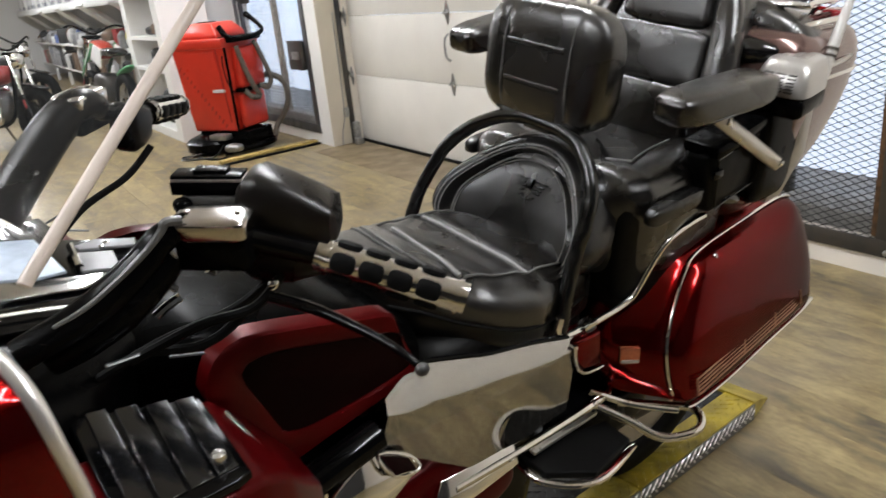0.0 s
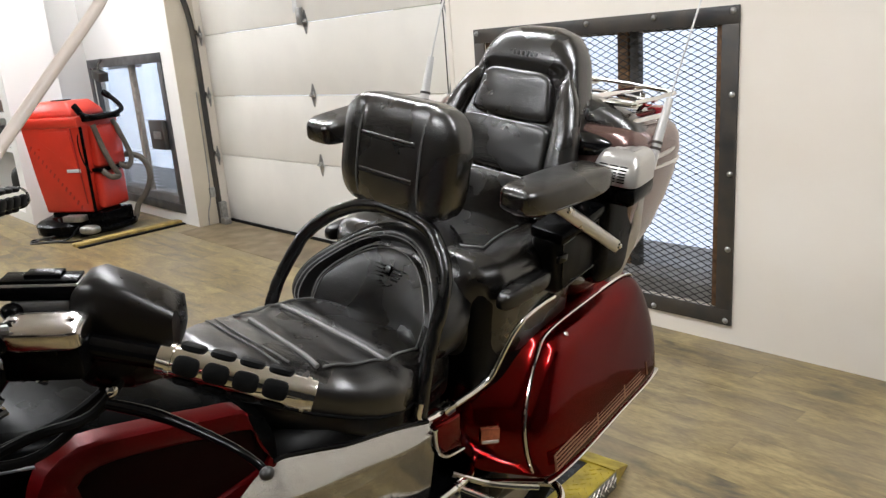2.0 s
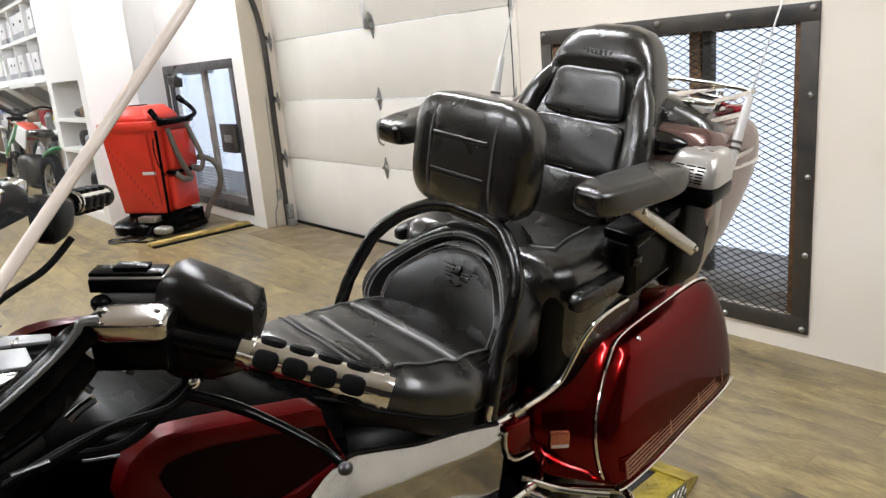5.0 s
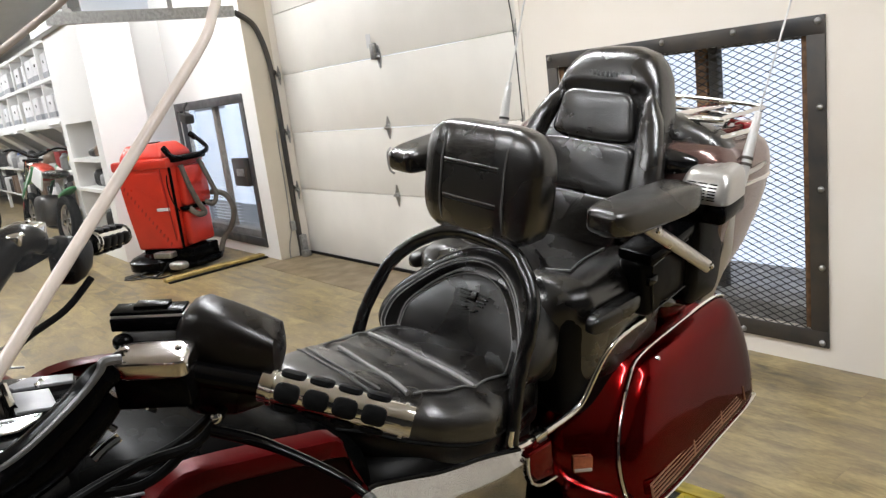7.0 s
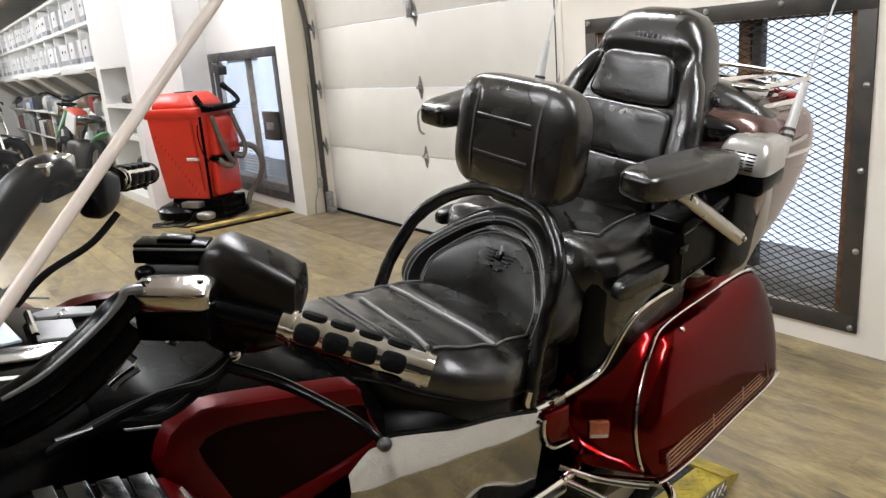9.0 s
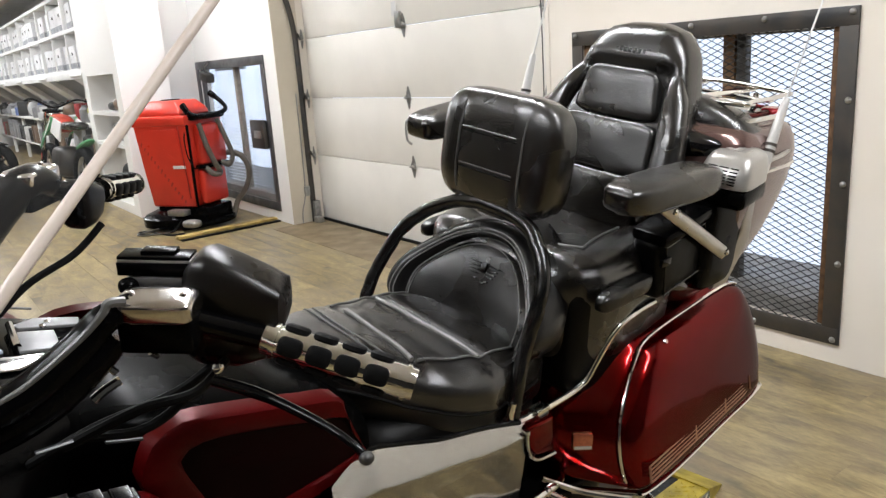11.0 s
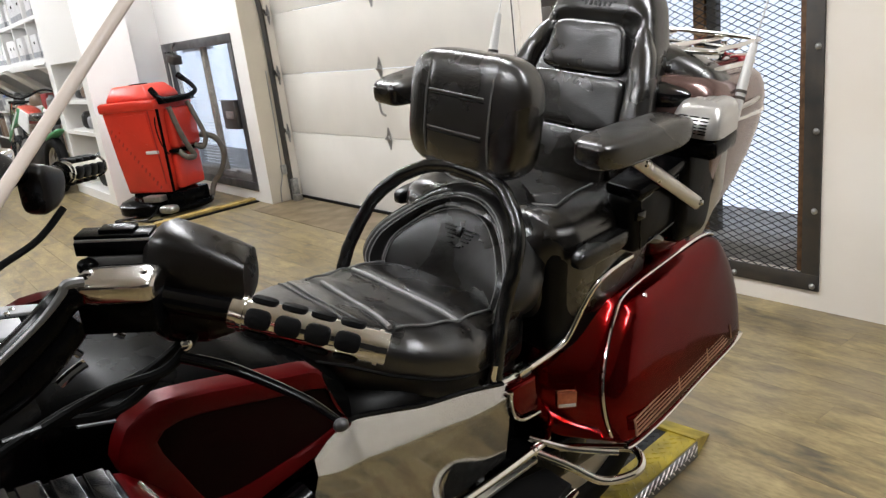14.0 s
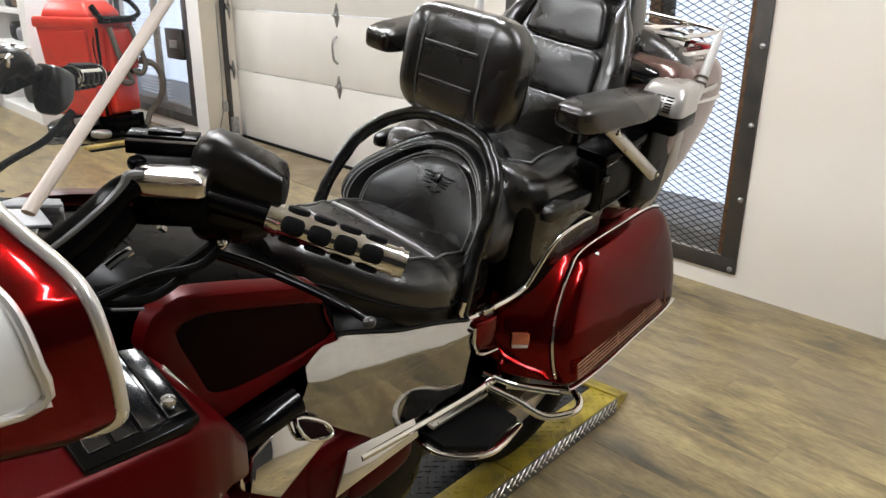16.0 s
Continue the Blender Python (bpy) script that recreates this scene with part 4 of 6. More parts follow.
tray = [(-0.47, 0.17, 1.3005), (-0.47, -0.17, 1.3005), (-0.50, -0.20, 1.3005), (-0.66, -0.20, 1.3005), (-0.685, -0.17, 1.3005), (-0.685, 0.17, 1.3005), (-0.66, 0.20, 1.3005), (-0.50, 0.20, 1.3005)]
tr = part("tray", plate(bmesh.new(), tray, (0, 0, 0.003), 0.001), TRAY, trunk, "mirror-dark tray in the trunk lid")
part("tray_rim", tubebm(tray, 0.0075, n=10, per=4, closed=True), RED, tr, "raised glossy red rim")
part("lid_bulge", cushion((-0.43, 0.0, 1.255), (0.075, 0.24, 0.035), 3.0), GLOSSV, trunk, "glossy black rounded front of the trunk lid")
for y in (0.2, -0.2):
    part("marker_lamp", cushion((-0.665, y, 1.30), (0.03, 0.02, 0.012), 3), AMBER, trunk, "small red marker lamp")
part("trunk_chrome_bar", tubebm([(-0.46, 0.23, 1.30), (-0.52, 0.245, 1.306), (-0.62, 0.245, 1.306), (-0.66, 0.22, 1.302)], 0.006, n=10), CHROME, trunk)
part("trunk_side_strip", tubebm([(-0.50, 0.285, 1.232), (-0.56, 0.285, 1.236), (-0.62, 0.272, 1.236), (-0.655, 0.255, 1.215), (-0.66, 0.252, 1.17)], 0.005, n=8), ALU, trunk)

# --- antennas
for (a, b, c, d) in (((-0.487, 0.283, 1.21), (-0.503, 0.281, 1.26), (-0.545, 0.275, 1.352), (-0.93, 0.255, 2.25)), ((-0.375, -0.268, 1.22), (-0.383, -0.272, 1.29), (-0.405, -0.278, 1.376), (-0.62, -0.285, 2.2))):
    ant = part("antenna", tubebm([a, b, c], [0.011, 0.011, 0.0075], n=14, per=6), ANTW, bike, "whip antenna on a pale base")
    whip = [tuple(Vector(c).lerp(Vector(d), k / 5) + V(0, 0, 0.0)) for k in range(6)]
    part("whip", tubebm(whip, 0.0022, n=8, per=2), ANTW, ant)
    for p in (b, tuple(Vector(a).lerp(Vector(b), 0.75))):
        part("collar", tubebm([p, tuple(Vector(p) + (Vector(c) - Vector(b)).normalized() * 0.006)], 0.0125, n=14, per=1), STEEL, ant)


# --- saddlebags: a body that tapers in at the front, a shallow outer lid, grille and chrome edging
OUTL = [(-0.126, 0.632), (-0.103, 0.655), (-0.094, 0.71), (-0.105, 0.768), (-0.142, 0.825), (-0.180, 0.866), (-0.230, 0.893), (-0.40, 0.905), (-0.58, 0.910), (-0.640, 0.886), (-0.672, 0.82), (-0.684, 0.75), (-0.676, 0.69), (-0.645, 0.655), (-0.43, 0.640), (-0.25, 0.628)]


def bag_y(y0, x, z):
    return y0 + 0.04 * (x + 0.13) - 0.30 * (z - 0.657)


def bag_ring(y, grow, s, taper=0.0, per=5):
    pts = smooth_path([(x, 0, z) for x, z in OUTL], per, True)
    n = len(pts)
    out = []
    for i, p in enumerate(pts):
        d = (pts[(i + 1) % n] - pts[i - 1]).normalized()
        q = p + V(-d.z, 0, d.x) * grow
        x = q.x + taper * max(0.0, (q.x + 0.40) / 0.32)
        z = q.z + 0.25 * taper * max(0.0, (q.z - 0.70) / 0.2)
        out.append(V(x, s * bag_y(y, q.x, q.z), z))
    return out


def dome_ring(y, f, s):
    """The outline drawn in towards the middle of the lid by the share f."""
    c = V(-0.39, 0, 0.772)
    pts = [V(p.x, 0, p.z).lerp(c, f) for p in bag_ring(y, 0.001, 1)]
    return [V(p.x, s * bag_y(y, p.x, p.z), p.z) for p in pts]


turn = 1
probe = bag_ring(0.3, 0.02, 1)
if max(p.z for p in probe) > 0.915:
    turn = -1
for s in (1, -1):
    bm = bmesh.new()
    skin(bm, [bag_ring(y, g * turn, s, f) for y, g, f in ((0.12, 0.012, 0.080), (0.165, 0.002, 0.085), (0.19, 0.0, 0.080), (0.225, 0.0, 0.062), (0.26, 0.0, 0.036), (0.285, 0.0, 0.016), (0.309, 0.001, 0.0), (0.3095, 0.006, 0.0))])
    bag = part("saddlebag", bm, RED, bike, "glossy dark red saddlebag", angle=60)
    bm = bmesh.new()
    skin(bm, [bag_ring(0.3125, 0.006 * turn, s)] + [dome_ring(y, f, s) for y, f in ((0.313, 0.004), (0.320, 0.012), (0.3275, 0.032), (0.334, 0.060), (0.340, 0.098), (0.3452, 0.15), (0.3492, 0.215), (0.3522, 0.30), (0.3545, 0.42), (0.3562, 0.58), (0.3574, 0.76), (0.358, 0.94))])
    part("lid", bm, RED, bag, "glossy red lid with a softly domed outer face", angle=60)
    seam = bag_ring(0.311, -0.002 * turn, s)
    part("chrome_trim", tubebm([tuple(p) for p in seam[5:44]], 0.0036, n=8, per=1), CHROME, bag, "thin chrome edge strip")
    low = bag_ring(0.334, 0.006 * turn, s)
    part("bottom_moulding", tubebm([tuple(p + V(0, 0, -0.004)) for p in (low[64:] + low[:3])], 0.0065, n=8, per=1, flat=0.6), CHROME, bag, "chrome bottom moulding")
    front = [(0.035, 0.215, 0.672), (-0.02, 0.262, 0.645), (-0.07, 0.305, 0.633), (-0.10, 0.331, 0.629)]
    part("front_moulding", tubebm([(x, s * y, z) for x, y, z in front], 0.006, n=8), CHROME, bag)
    # ribbed grille low on the outer face
    for k in range(5):
        pts = []
        for j in range(13):
            u = j / 12
            x, z = -0.128 - 0.480 * u, 0.664 + 0.0078 * k + 0.028 * u
            pts.append((x, s * (bag_y(0.3535, x, z) - 0.009 * max(0, u - 0.85) / 0.15), z))
        part("grille_bar", tubebm(pts, 0.0021, n=6, per=1), COPPER, bag, "thin copper-coloured grille bar")
    for u in (0.0, 0.38, 0.66, 0.92):
        x, z = -0.128 - 0.480 * u, 0.664 + 0.028 * u
        part("grille_post", tubebm([(x, s * bag_y(0.3535, x, z), z), (x, s * bag_y(0.3545, x, z + 0.031), z + 0.031)], 0.0026, n=6, per=1), COPPER, bag)
    rm = Matrix.Translation((-0.036, 0.244 * s, 0.741)) @ pose(0, 0, 0, 0, 0, -36 * s) @ pose(0, 0, 0, 8 * s)
    b = boxbm((0, 0, 0), (0.040, 0.016, 0.034), 0.004)
    bmesh.ops.transform(b, matrix=rm, verts=b.verts)
    part("reflector", b, REFL, bag, "small orange-red reflector")
    b = boxbm((0, 0.0085 * s, -0.010), (0.034, 0.003, 0.006), 0.001)
    bmesh.ops.transform(b, matrix=rm, verts=b.verts)
    part("reflector_bar", b, SILVER, bag)
    part("lock", lathe(bmesh.new(), [(0.006, 0), (0.006, 0.004), (0.003, 0.006)], 12, pose(-0.26, s * (bag_y(0.33, -0.26, 0.882)), 0.886, -40 * s)), CHROME, bag)

    # --- chrome guard rail, clamp and side cover
    pts = [(0.100, 0.214, 0.836), (0.071, 0.215, 0.834), (0.03, 0.215, 0.835), (-0.013, 0.215, 0.837), (-0.045, 0.215, 0.842), (-0.068, 0.216, 0.856), (-0.097, 0.219, 0.900), (-0.120, 0.222, 0.932), (-0.148, 0.224, 0.950), (-0.20, 0.225, 0.962), (-0.248, 0.225, 0.966)]
    rail = part("guard_rail", tubebm([(x, s * y, z) for x, y, z in pts], 0.0075, n=12), CHROME, bike, "bent chrome guard rail")
    part("clamp", boxbm((0.070, 0.216 * s, 0.835), (0.034, 0.024, 0.026), 0.004, pose(0, 0, 0, 0, 4)), CHROME, rail, "chrome clamp block")
    part("clamp_slot", boxbm((0.070, 0.2285 * s, 0.836), (0.022, 0.003, 0.006), 0.001, pose(0, 0, 0, 0, 4)), STEEL, rail)

    def cover(u, v, s=s):
        """A dished plate: a narrow flange leans in along the top, the broad face leans out below it."""
        top = V(*along([(0.0, 0.520, 0.905), (0.25, 0.438, 0.918), (0.55, 0.310, 0.880), (1.0, 0.118, 0.838)], u))
        low = V(*along([(0.0, 0.536, 0.848), (0.10, 0.500, 0.800), (0.45, 0.365, 0.694), (0.75, 0.255, 0.682), (1.0, 0.130, 0.690)], u))
        x, z = top.x + (low.x - top.x) * v, top.y + (low.y - top.y) * v
        edge = 0.10 + 0.22 * (1 - u) ** 0.8 + 0.03 * math.sin(9 * u)
        y = 0.237 - 0.78 * (top.y - low.y) * max(edge - v, 0) + 0.0007 * math.sin(11 * u + 4 * v) * ease(v, edge, 1.0)
        return V(x, s * y, z)

    bm = bmesh.new()
    pillow(bm, cover, 44, 36, flip=s < 0)
    bmesh.ops.solidify(bm, geom=bm.faces[:], thickness=0.004)
    plate_ = part("side_cover", bm, CHROME, bike, "large mirror-bright chrome side cover")
    part("edge_strip", tubebm([tuple(cover(0.22 + 0.75 * k / 12, 0.0) + V(0, 0.003 * s, 0.003)) for k in range(13)], 0.0040, n=8, per=2), GLOSS, plate_, "thin dark edge strip")
# --- foot boards, loops and lower chrome on the near side
for s in (1, -1):
    fbm = plate(bmesh.new(), [(0.235, s * 0.222, 0.64), (0.015, s * 0.245, 0.61), (0.02, s * 0.31, 0.612), (0.155, s * 0.338, 0.632), (0.235, s * 0.29, 0.642)], (0, 0, -0.016), 0.004, per=0)
    board = part("passenger_floorboard", fbm, RUBBER, bike, "black rubber passenger floorboard with chrome rim")
    part("rim", tubebm([(0.24, s * 0.225, 0.628), (0.242, s * 0.292, 0.628), (0.158, s * 0.345, 0.618), (0.018, s * 0.317, 0.598)], 0.008, n=8, flat=0.7), CHROME, board)
    part("plate", boxbm((0.13, s * 0.232, 0.641), (0.20, 0.03, 0.008), 0.002, pose(0, 0, 0, 0, -8, 6 * s)), ALU, board)
    part("frame_bar", tubebm([(0.40, s * 0.240, 0.672), (0.20, s * 0.240, 0.664), (0.02, s * 0.232, 0.657), (-0.03, s * 0.21, 0.65)], 0.009, n=10), CHROME, bike, "long chrome frame bar")
    loop = [(0.045, s * 0.228, 0.655), (0.0, s * 0.285, 0.628), (-0.035, s * 0.335, 0.602), (-0.075, s * 0.362, 0.600), (-0.115, s * 0.372, 0.602), (-0.145, s * 0.358, 0.604), (-0.155, s * 0.33, 0.606), (-0.13, s * 0.29, 0.600), (-0.06, s * 0.22, 0.60)]
    part("crash_loop", tubebm(loop, 0.0085, n=12), CHROME, bike, "chrome crash bar loop")
    part("loop_bolt", lathe(bmesh.new(), [(0.013, 0), (0.013, 0.008), (0.008, 0.012)], 12, pose(0.045, s * 0.232, 0.655, -90 * s)), CHROME, bike)
    part("lower_panel", cushion((-0.06, s * 0.17, 0.55), (0.14, 0.05, 0.06), 3.5), PLASTIC, bike)
    bm = plate(bmesh.new(), [(0.124, s * 0.240, 0.836), (0.056, s * 0.240, 0.832), (0.046, s * 0.244, 0.757), (0.100, s * 0.244, 0.768), (0.120, s * 0.243, 0.795)], (0, s * -0.05, 0), 0.007)
    corner = part("frame_corner", bm, RED, bike, "dark red frame corner cover")
    part("corner_trim", tubebm([(0.046, s * 0.244, 0.754), (0.100, s * 0.245, 0.764), (0.122, s * 0.243, 0.792), (0.127, s * 0.240, 0.832)], 0.0036, n=8), CHROME, corner)
    # chrome spear below the side cover and the chrome cylinder cover ahead of it
    bm = plate(bmesh.new(), [(0.470, s * 0.262, 0.640), (0.425, s * 0.236, 0.700), (0.262, s * 0.236, 0.686), (0.264, s * 0.255, 0.655)], (0, s * -0.010, -0.004), 0.002)
    part("spear_trim", bm, CHROME, bike, "pointed chrome trim")
    bm = plate(bmesh.new(), [(0.645, s * 0.272, 0.770), (0.630, s * 0.250, 0.812), (0.557, s * 0.238, 0.848), (0.490, s * 0.242, 0.805), (0.484, s * 0.258, 0.780), (0.595, s * 0.278, 0.733)], (0, s * -0.045, -0.015), 0.008)
    cyl = part("cylinder_cover", bm, CHROME, bike, "chrome cylinder head cover")
    part("slot_rim", tubebm([(0.552, s * 0.247, 0.840), (0.497, s * 0.248, 0.806), (0.490, s * 0.261, 0.785), (0.537, s * 0.264, 0.803)], 0.003, n=8, per=3, closed=True), CHROME, cyl)
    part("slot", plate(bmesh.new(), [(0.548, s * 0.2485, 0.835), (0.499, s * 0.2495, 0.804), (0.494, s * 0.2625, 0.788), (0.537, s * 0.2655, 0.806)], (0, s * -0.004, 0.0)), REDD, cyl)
    part("engine_pipe", tubebm([(0.665, s * 0.222, 0.820), (0.60, s * 0.224, 0.838), (0.535, s * 0.222, 0.850)], 0.024, n=14), GLOSS, bike, "black intake pipe")
    # red lower panels
    part("lower_fairing", cushion((0.62, s * 0.18, 0.64), (0.26, 0.045, 0.09), 4.0, m=pose(0, 0, 0, 0, 8)), REDP, bike, "dark red lower engine fairing")
    part("belly_panel", cushion((0.385, s * 0.188, 0.655), (0.125, 0.045, 0.085), 5.0, m=pose(0, 0, 0, 0, 6)), REDP, bike)
    part("belly_ridge", cushion((0.33, s * 0.225, 0.60), (0.08, 0.016, 0.035), 3.0, m=pose(0, 0, 0, 0, 10)), REDP, bike)


# --- tank shelter: black top, red framed side panels with a dark recess
TANK = [(0.40, 0.150, 0.945, 0.78), (0.46, 0.168, 0.99, 0.78), (0.55, 0.174, 1.035, 0.80), (0.66, 0.174, 1.065, 0.84), (0.74, 0.165, 1.080, 0.88), (0.80, 0.150, 1.083, 0.92), (0.84, 0.13, 1.08, 0.95)]
bm = bmesh.new()
rings = []
for i in range(26):
    x = 0.40 + 0.44 * i / 25
    w, top, low = along(TANK, x)
    rings.append(ring((x, 0, (top + low) / 2), (0, 1, 0), (0, 0, 1), w, (top - low) / 2, 44, 3.4))
skin(bm, rings)
tank = part("tank_shelter", bm, SATIN, bike, "satin black fuel tank shelter")
OUTER = [(0.762, 1.015), (0.752, 1.050), (0.730, 1.067), (0.690, 1.070), (0.608, 1.053), (0.540, 1.036), (0.488, 1.022), (0.480, 0.998), (0.468, 0.955), (0.436, 0.908), (0.444, 0.898), (0.487, 0.893), (0.585, 0.873), (0.660, 0.856), (0.680, 0.860), (0.692, 0.902), (0.722, 0.965)]
INNER = [(0.712, 1.020), (0.703, 1.033), (0.685, 1.037), (0.642, 1.031), (0.541, 1.006), (0.480, 0.990), (0.472, 0.975), (0.452, 0.930), (0.465, 0.920), (0.536, 0.908), (0.619, 0.902), (0.660, 0.910), (0.672, 0.926), (0.690, 0.967)]
for s in (1, -1):
    def bend(p):
        return V(p[0], s * (0.203 - 0.10 * max(p[1] - 1.0, 0) + 1.0 * max(p[0] - 0.70, 0) ** 1.5 + 0.02 * (1.0 - p[1])), p[1])

    a = [bend(p) for p in smooth_path([(x, z, 0) for x, z in OUTER], 4, True)]
    k = len(a)
    b = [bend(p) for p in smooth_path([(x, z, 0) for x, z in INNER], 4, True)]
    # match the counts of the two rims by angle
    cx, cz = 0.585, 0.965

    def sample(rim, n=64):
        ang = sorted((math.atan2(p.z - cz, p.x - cx), i) for i, p in enumerate(rim))
        out = []
        for j in range(n):
            t = -math.pi + 2 * math.pi * (j + 0.5) / n
            lo = max((q for q in ang if q[0] <= t), default=ang[-1])
            hi = min((q for q in ang if q[0] > t), default=ang[0])
            span = (hi[0] - lo[0]) % (2 * math.pi) or 1.0
            out.append(rim[lo[1]].lerp(rim[hi[1]], ((t - lo[0]) % (2 * math.pi)) / span))
        return out

    ra, rb = sample(a), sample(b)
    inn = V(0, -s, 0)
    bm = bmesh.new()
    skin(bm, [[p + inn * 0.03 for p in ra], [p + inn * 0.004 for p in ra], [p.lerp(q, 0.12) for p, q in zip(ra, rb)], [p.lerp(q, 0.85) for p, q in zip(ra, rb)], [p + inn * 0.003 for p in rb], [p + inn * 0.006 for p in rb]], cap=False)
    panel = part("side_panel", bm, REDP, bike, "red side panel with a dark recess")
    # recess is only millimetres deep; REDD's colour makes it nearly black
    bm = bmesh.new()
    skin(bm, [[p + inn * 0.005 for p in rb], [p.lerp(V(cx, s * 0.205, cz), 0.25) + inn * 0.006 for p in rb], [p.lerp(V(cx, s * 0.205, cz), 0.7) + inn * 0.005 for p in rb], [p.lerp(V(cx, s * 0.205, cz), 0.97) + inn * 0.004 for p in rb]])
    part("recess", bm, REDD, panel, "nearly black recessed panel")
    part("bright_strip", tubebm([(0.756, s * 0.245, 1.022), (0.742, s * 0.280, 0.998), (0.727, s * 0.318, 0.972)], 0.0034, n=8), CHROME, bike, "slim chrome strip")
    # flared red leg shield with a glossy black ribbed vent let into its top
    bm = bmesh.new()
    skin(bm, [[V(x, s * y, z) for y, z in r] for x, r in (
        (1.05, ((0.27, 1.075), (0.39, 1.055), (0.41, 0.92), (0.30, 0.86))), (0.90, ((0.255, 1.050), (0.38, 1.036), (0.40, 0.93), (0.30, 0.84))),
        (0.80, ((0.240, 1.046), (0.376, 1.030), (0.395, 0.93), (0.28, 0.82))), (0.770, ((0.225, 1.040), (0.366, 1.024), (0.382, 0.92), (0.26, 0.82))),
        (0.728, ((0.216, 0.985), (0.345, 0.985), (0.352, 0.90), (0.24, 0.79))), (0.66, ((0.208, 0.885), (0.28, 0.880), (0.29, 0.83), (0.22, 0.75))))])
    bmesh.ops.bevel(bm, geom=bm.edges[:], offset=0.009, segments=3, profile=0.5, affect="EDGES")
    cowl = part("leg_shield", bm, REDP, bike, "dark red flared leg shield")

    def slab(pts, lift, depth, bev):
        return plate(bmesh.new(), [(x, s * y, 1.060 - 0.13 * (y - 0.25) + lift) for x, y in pts], (0, 0, -depth), bev)
    vp = part("vent_panel", slab([(0.905, 0.205), (0.782, 0.250), (0.784, 0.368), (0.800, 0.373), (0.905, 0.373)], 0.0, 0.012, 0.003), GLOSS, bike, "glossy black ribbed vent panel")
    for x, w in ((0.797, 0.019), (0.823, 0.022), (0.851, 0.022), (0.878, 0.020)):
        part("rib", slab([(x - w / 2, 0.250 - 0.4 * (x - 0.79)), (x + w / 2, 0.245 - 0.4 * (x - 0.79)), (x + w / 2 + 0.006, 0.358), (x - w / 2 + 0.004, 0.358)], 0.0022, 0.006, 0.0015), GLOSSV, vp)
    part("knob", lathe(bmesh.new(), [(0.007, 0), (0.0085, 0.004), (0.007, 0.009), (0.003, 0.011)], 14, pose(0.806, s * 0.346, 1.054)), ALU, vp, "small bright knob")
    bm = bmesh.new()
    skin(bm, [[V(x, s * y, z) for x, y, z in r] for r in ([(0.97, 0.385, 0.96), (0.97, 0.415, 0.94), (0.97, 0.385, 0.88)], [(0.85, 0.375, 0.955), (0.85, 0.410, 0.93), (0.85, 0.375, 0.87)], [(0.74, 0.330, 0.920), (0.74, 0.362, 0.89), (0.74, 0.33, 0.84)])])
    part("cowl_ridge", bm, REDP, cowl)
    part("badge", boxbm((0.735, s * 0.366, 0.865), (0.05, 0.004, 0.014), 0.001, pose(0, 0, 0, 0, 18, 8 * s)), CHROME, bike, "small chrome badge with plain bars")

# --- mirror pods on the fairing, facing back
for s in (1, -1):
    def rim(k, dx=0.0, s=s):
        pts = [(1.0, 0.455, 1.395), (0.983, 0.500, 1.368), (0.968, 0.527, 1.348), (0.962, 0.545, 1.334), (0.958, 0.555, 1.307), (0.953, 0.557, 1.270), (0.954, 0.553, 1.245), (0.975, 0.52, 1.225), (1.02, 0.46, 1.23), (1.045, 0.41, 1.28), (1.03, 0.41, 1.36)]
        c = V(0.997, 0.49, 1.31)
        return [V((c + (p - c) * k).x + dx, s * (c + (p - c) * k).y, (c + (p - c) * k).z) for p in smooth_path(pts, 4, True)]
    bm = bmesh.new()
    skin(bm, [rim(0.55, 0.13), rim(0.85, 0.09), rim(1.0, 0.03), rim(1.0, 0.005), rim(0.95, 0.0), rim(0.80, 0.004), rim(0.76, 0.012)], cap=True)
    mir = part("mirror_pod", bm, RED, bike, "red fairing mirror pod with chrome rim")
    part("rim", tubebm(rim(0.985, 0.0), 0.0046, n=12, per=1, closed=True), BRIGHT, mir, "pale polished rim")
    bm = bmesh.new()
    skin(bm, [rim(0.75, 0.006), rim(0.70, 0.004), rim(0.3, 0.003), rim(0.05, 0.003)])
    part("mirror_glass", bm, CHROME, mir, "mirror glass")
    # pale corner lamp let into the outer face, with a bright surround
    steps = ((0.038, 0.992), (0.052, 0.962), (0.066, 0.930), (0.080, 0.895), (0.092, 0.862))
    grid = [rim(k + 0.012, dx)[2:20] for dx, k in steps]
    bm = bmesh.new()
    rows = [[bm.verts.new(p) for p in r] for r in grid]
    for ra, rb in zip(rows, rows[1:]):
        for i in range(len(ra) - 1):
            bm.faces.new((ra[i], ra[i + 1], rb[i + 1], rb[i]))
    part("corner_lamp", bm, LENSW, mir, "pale corner lamp lens")
    rimline = grid[0] + [g[-1] for g in grid[1:]] + grid[-1][::-1][1:] + [g[0] for g in grid[-2:0:-1]]
    part("lamp_surround", tubebm(rimline[::2], 0.0035, n=8, per=2, closed=True), BRIGHT, mir)
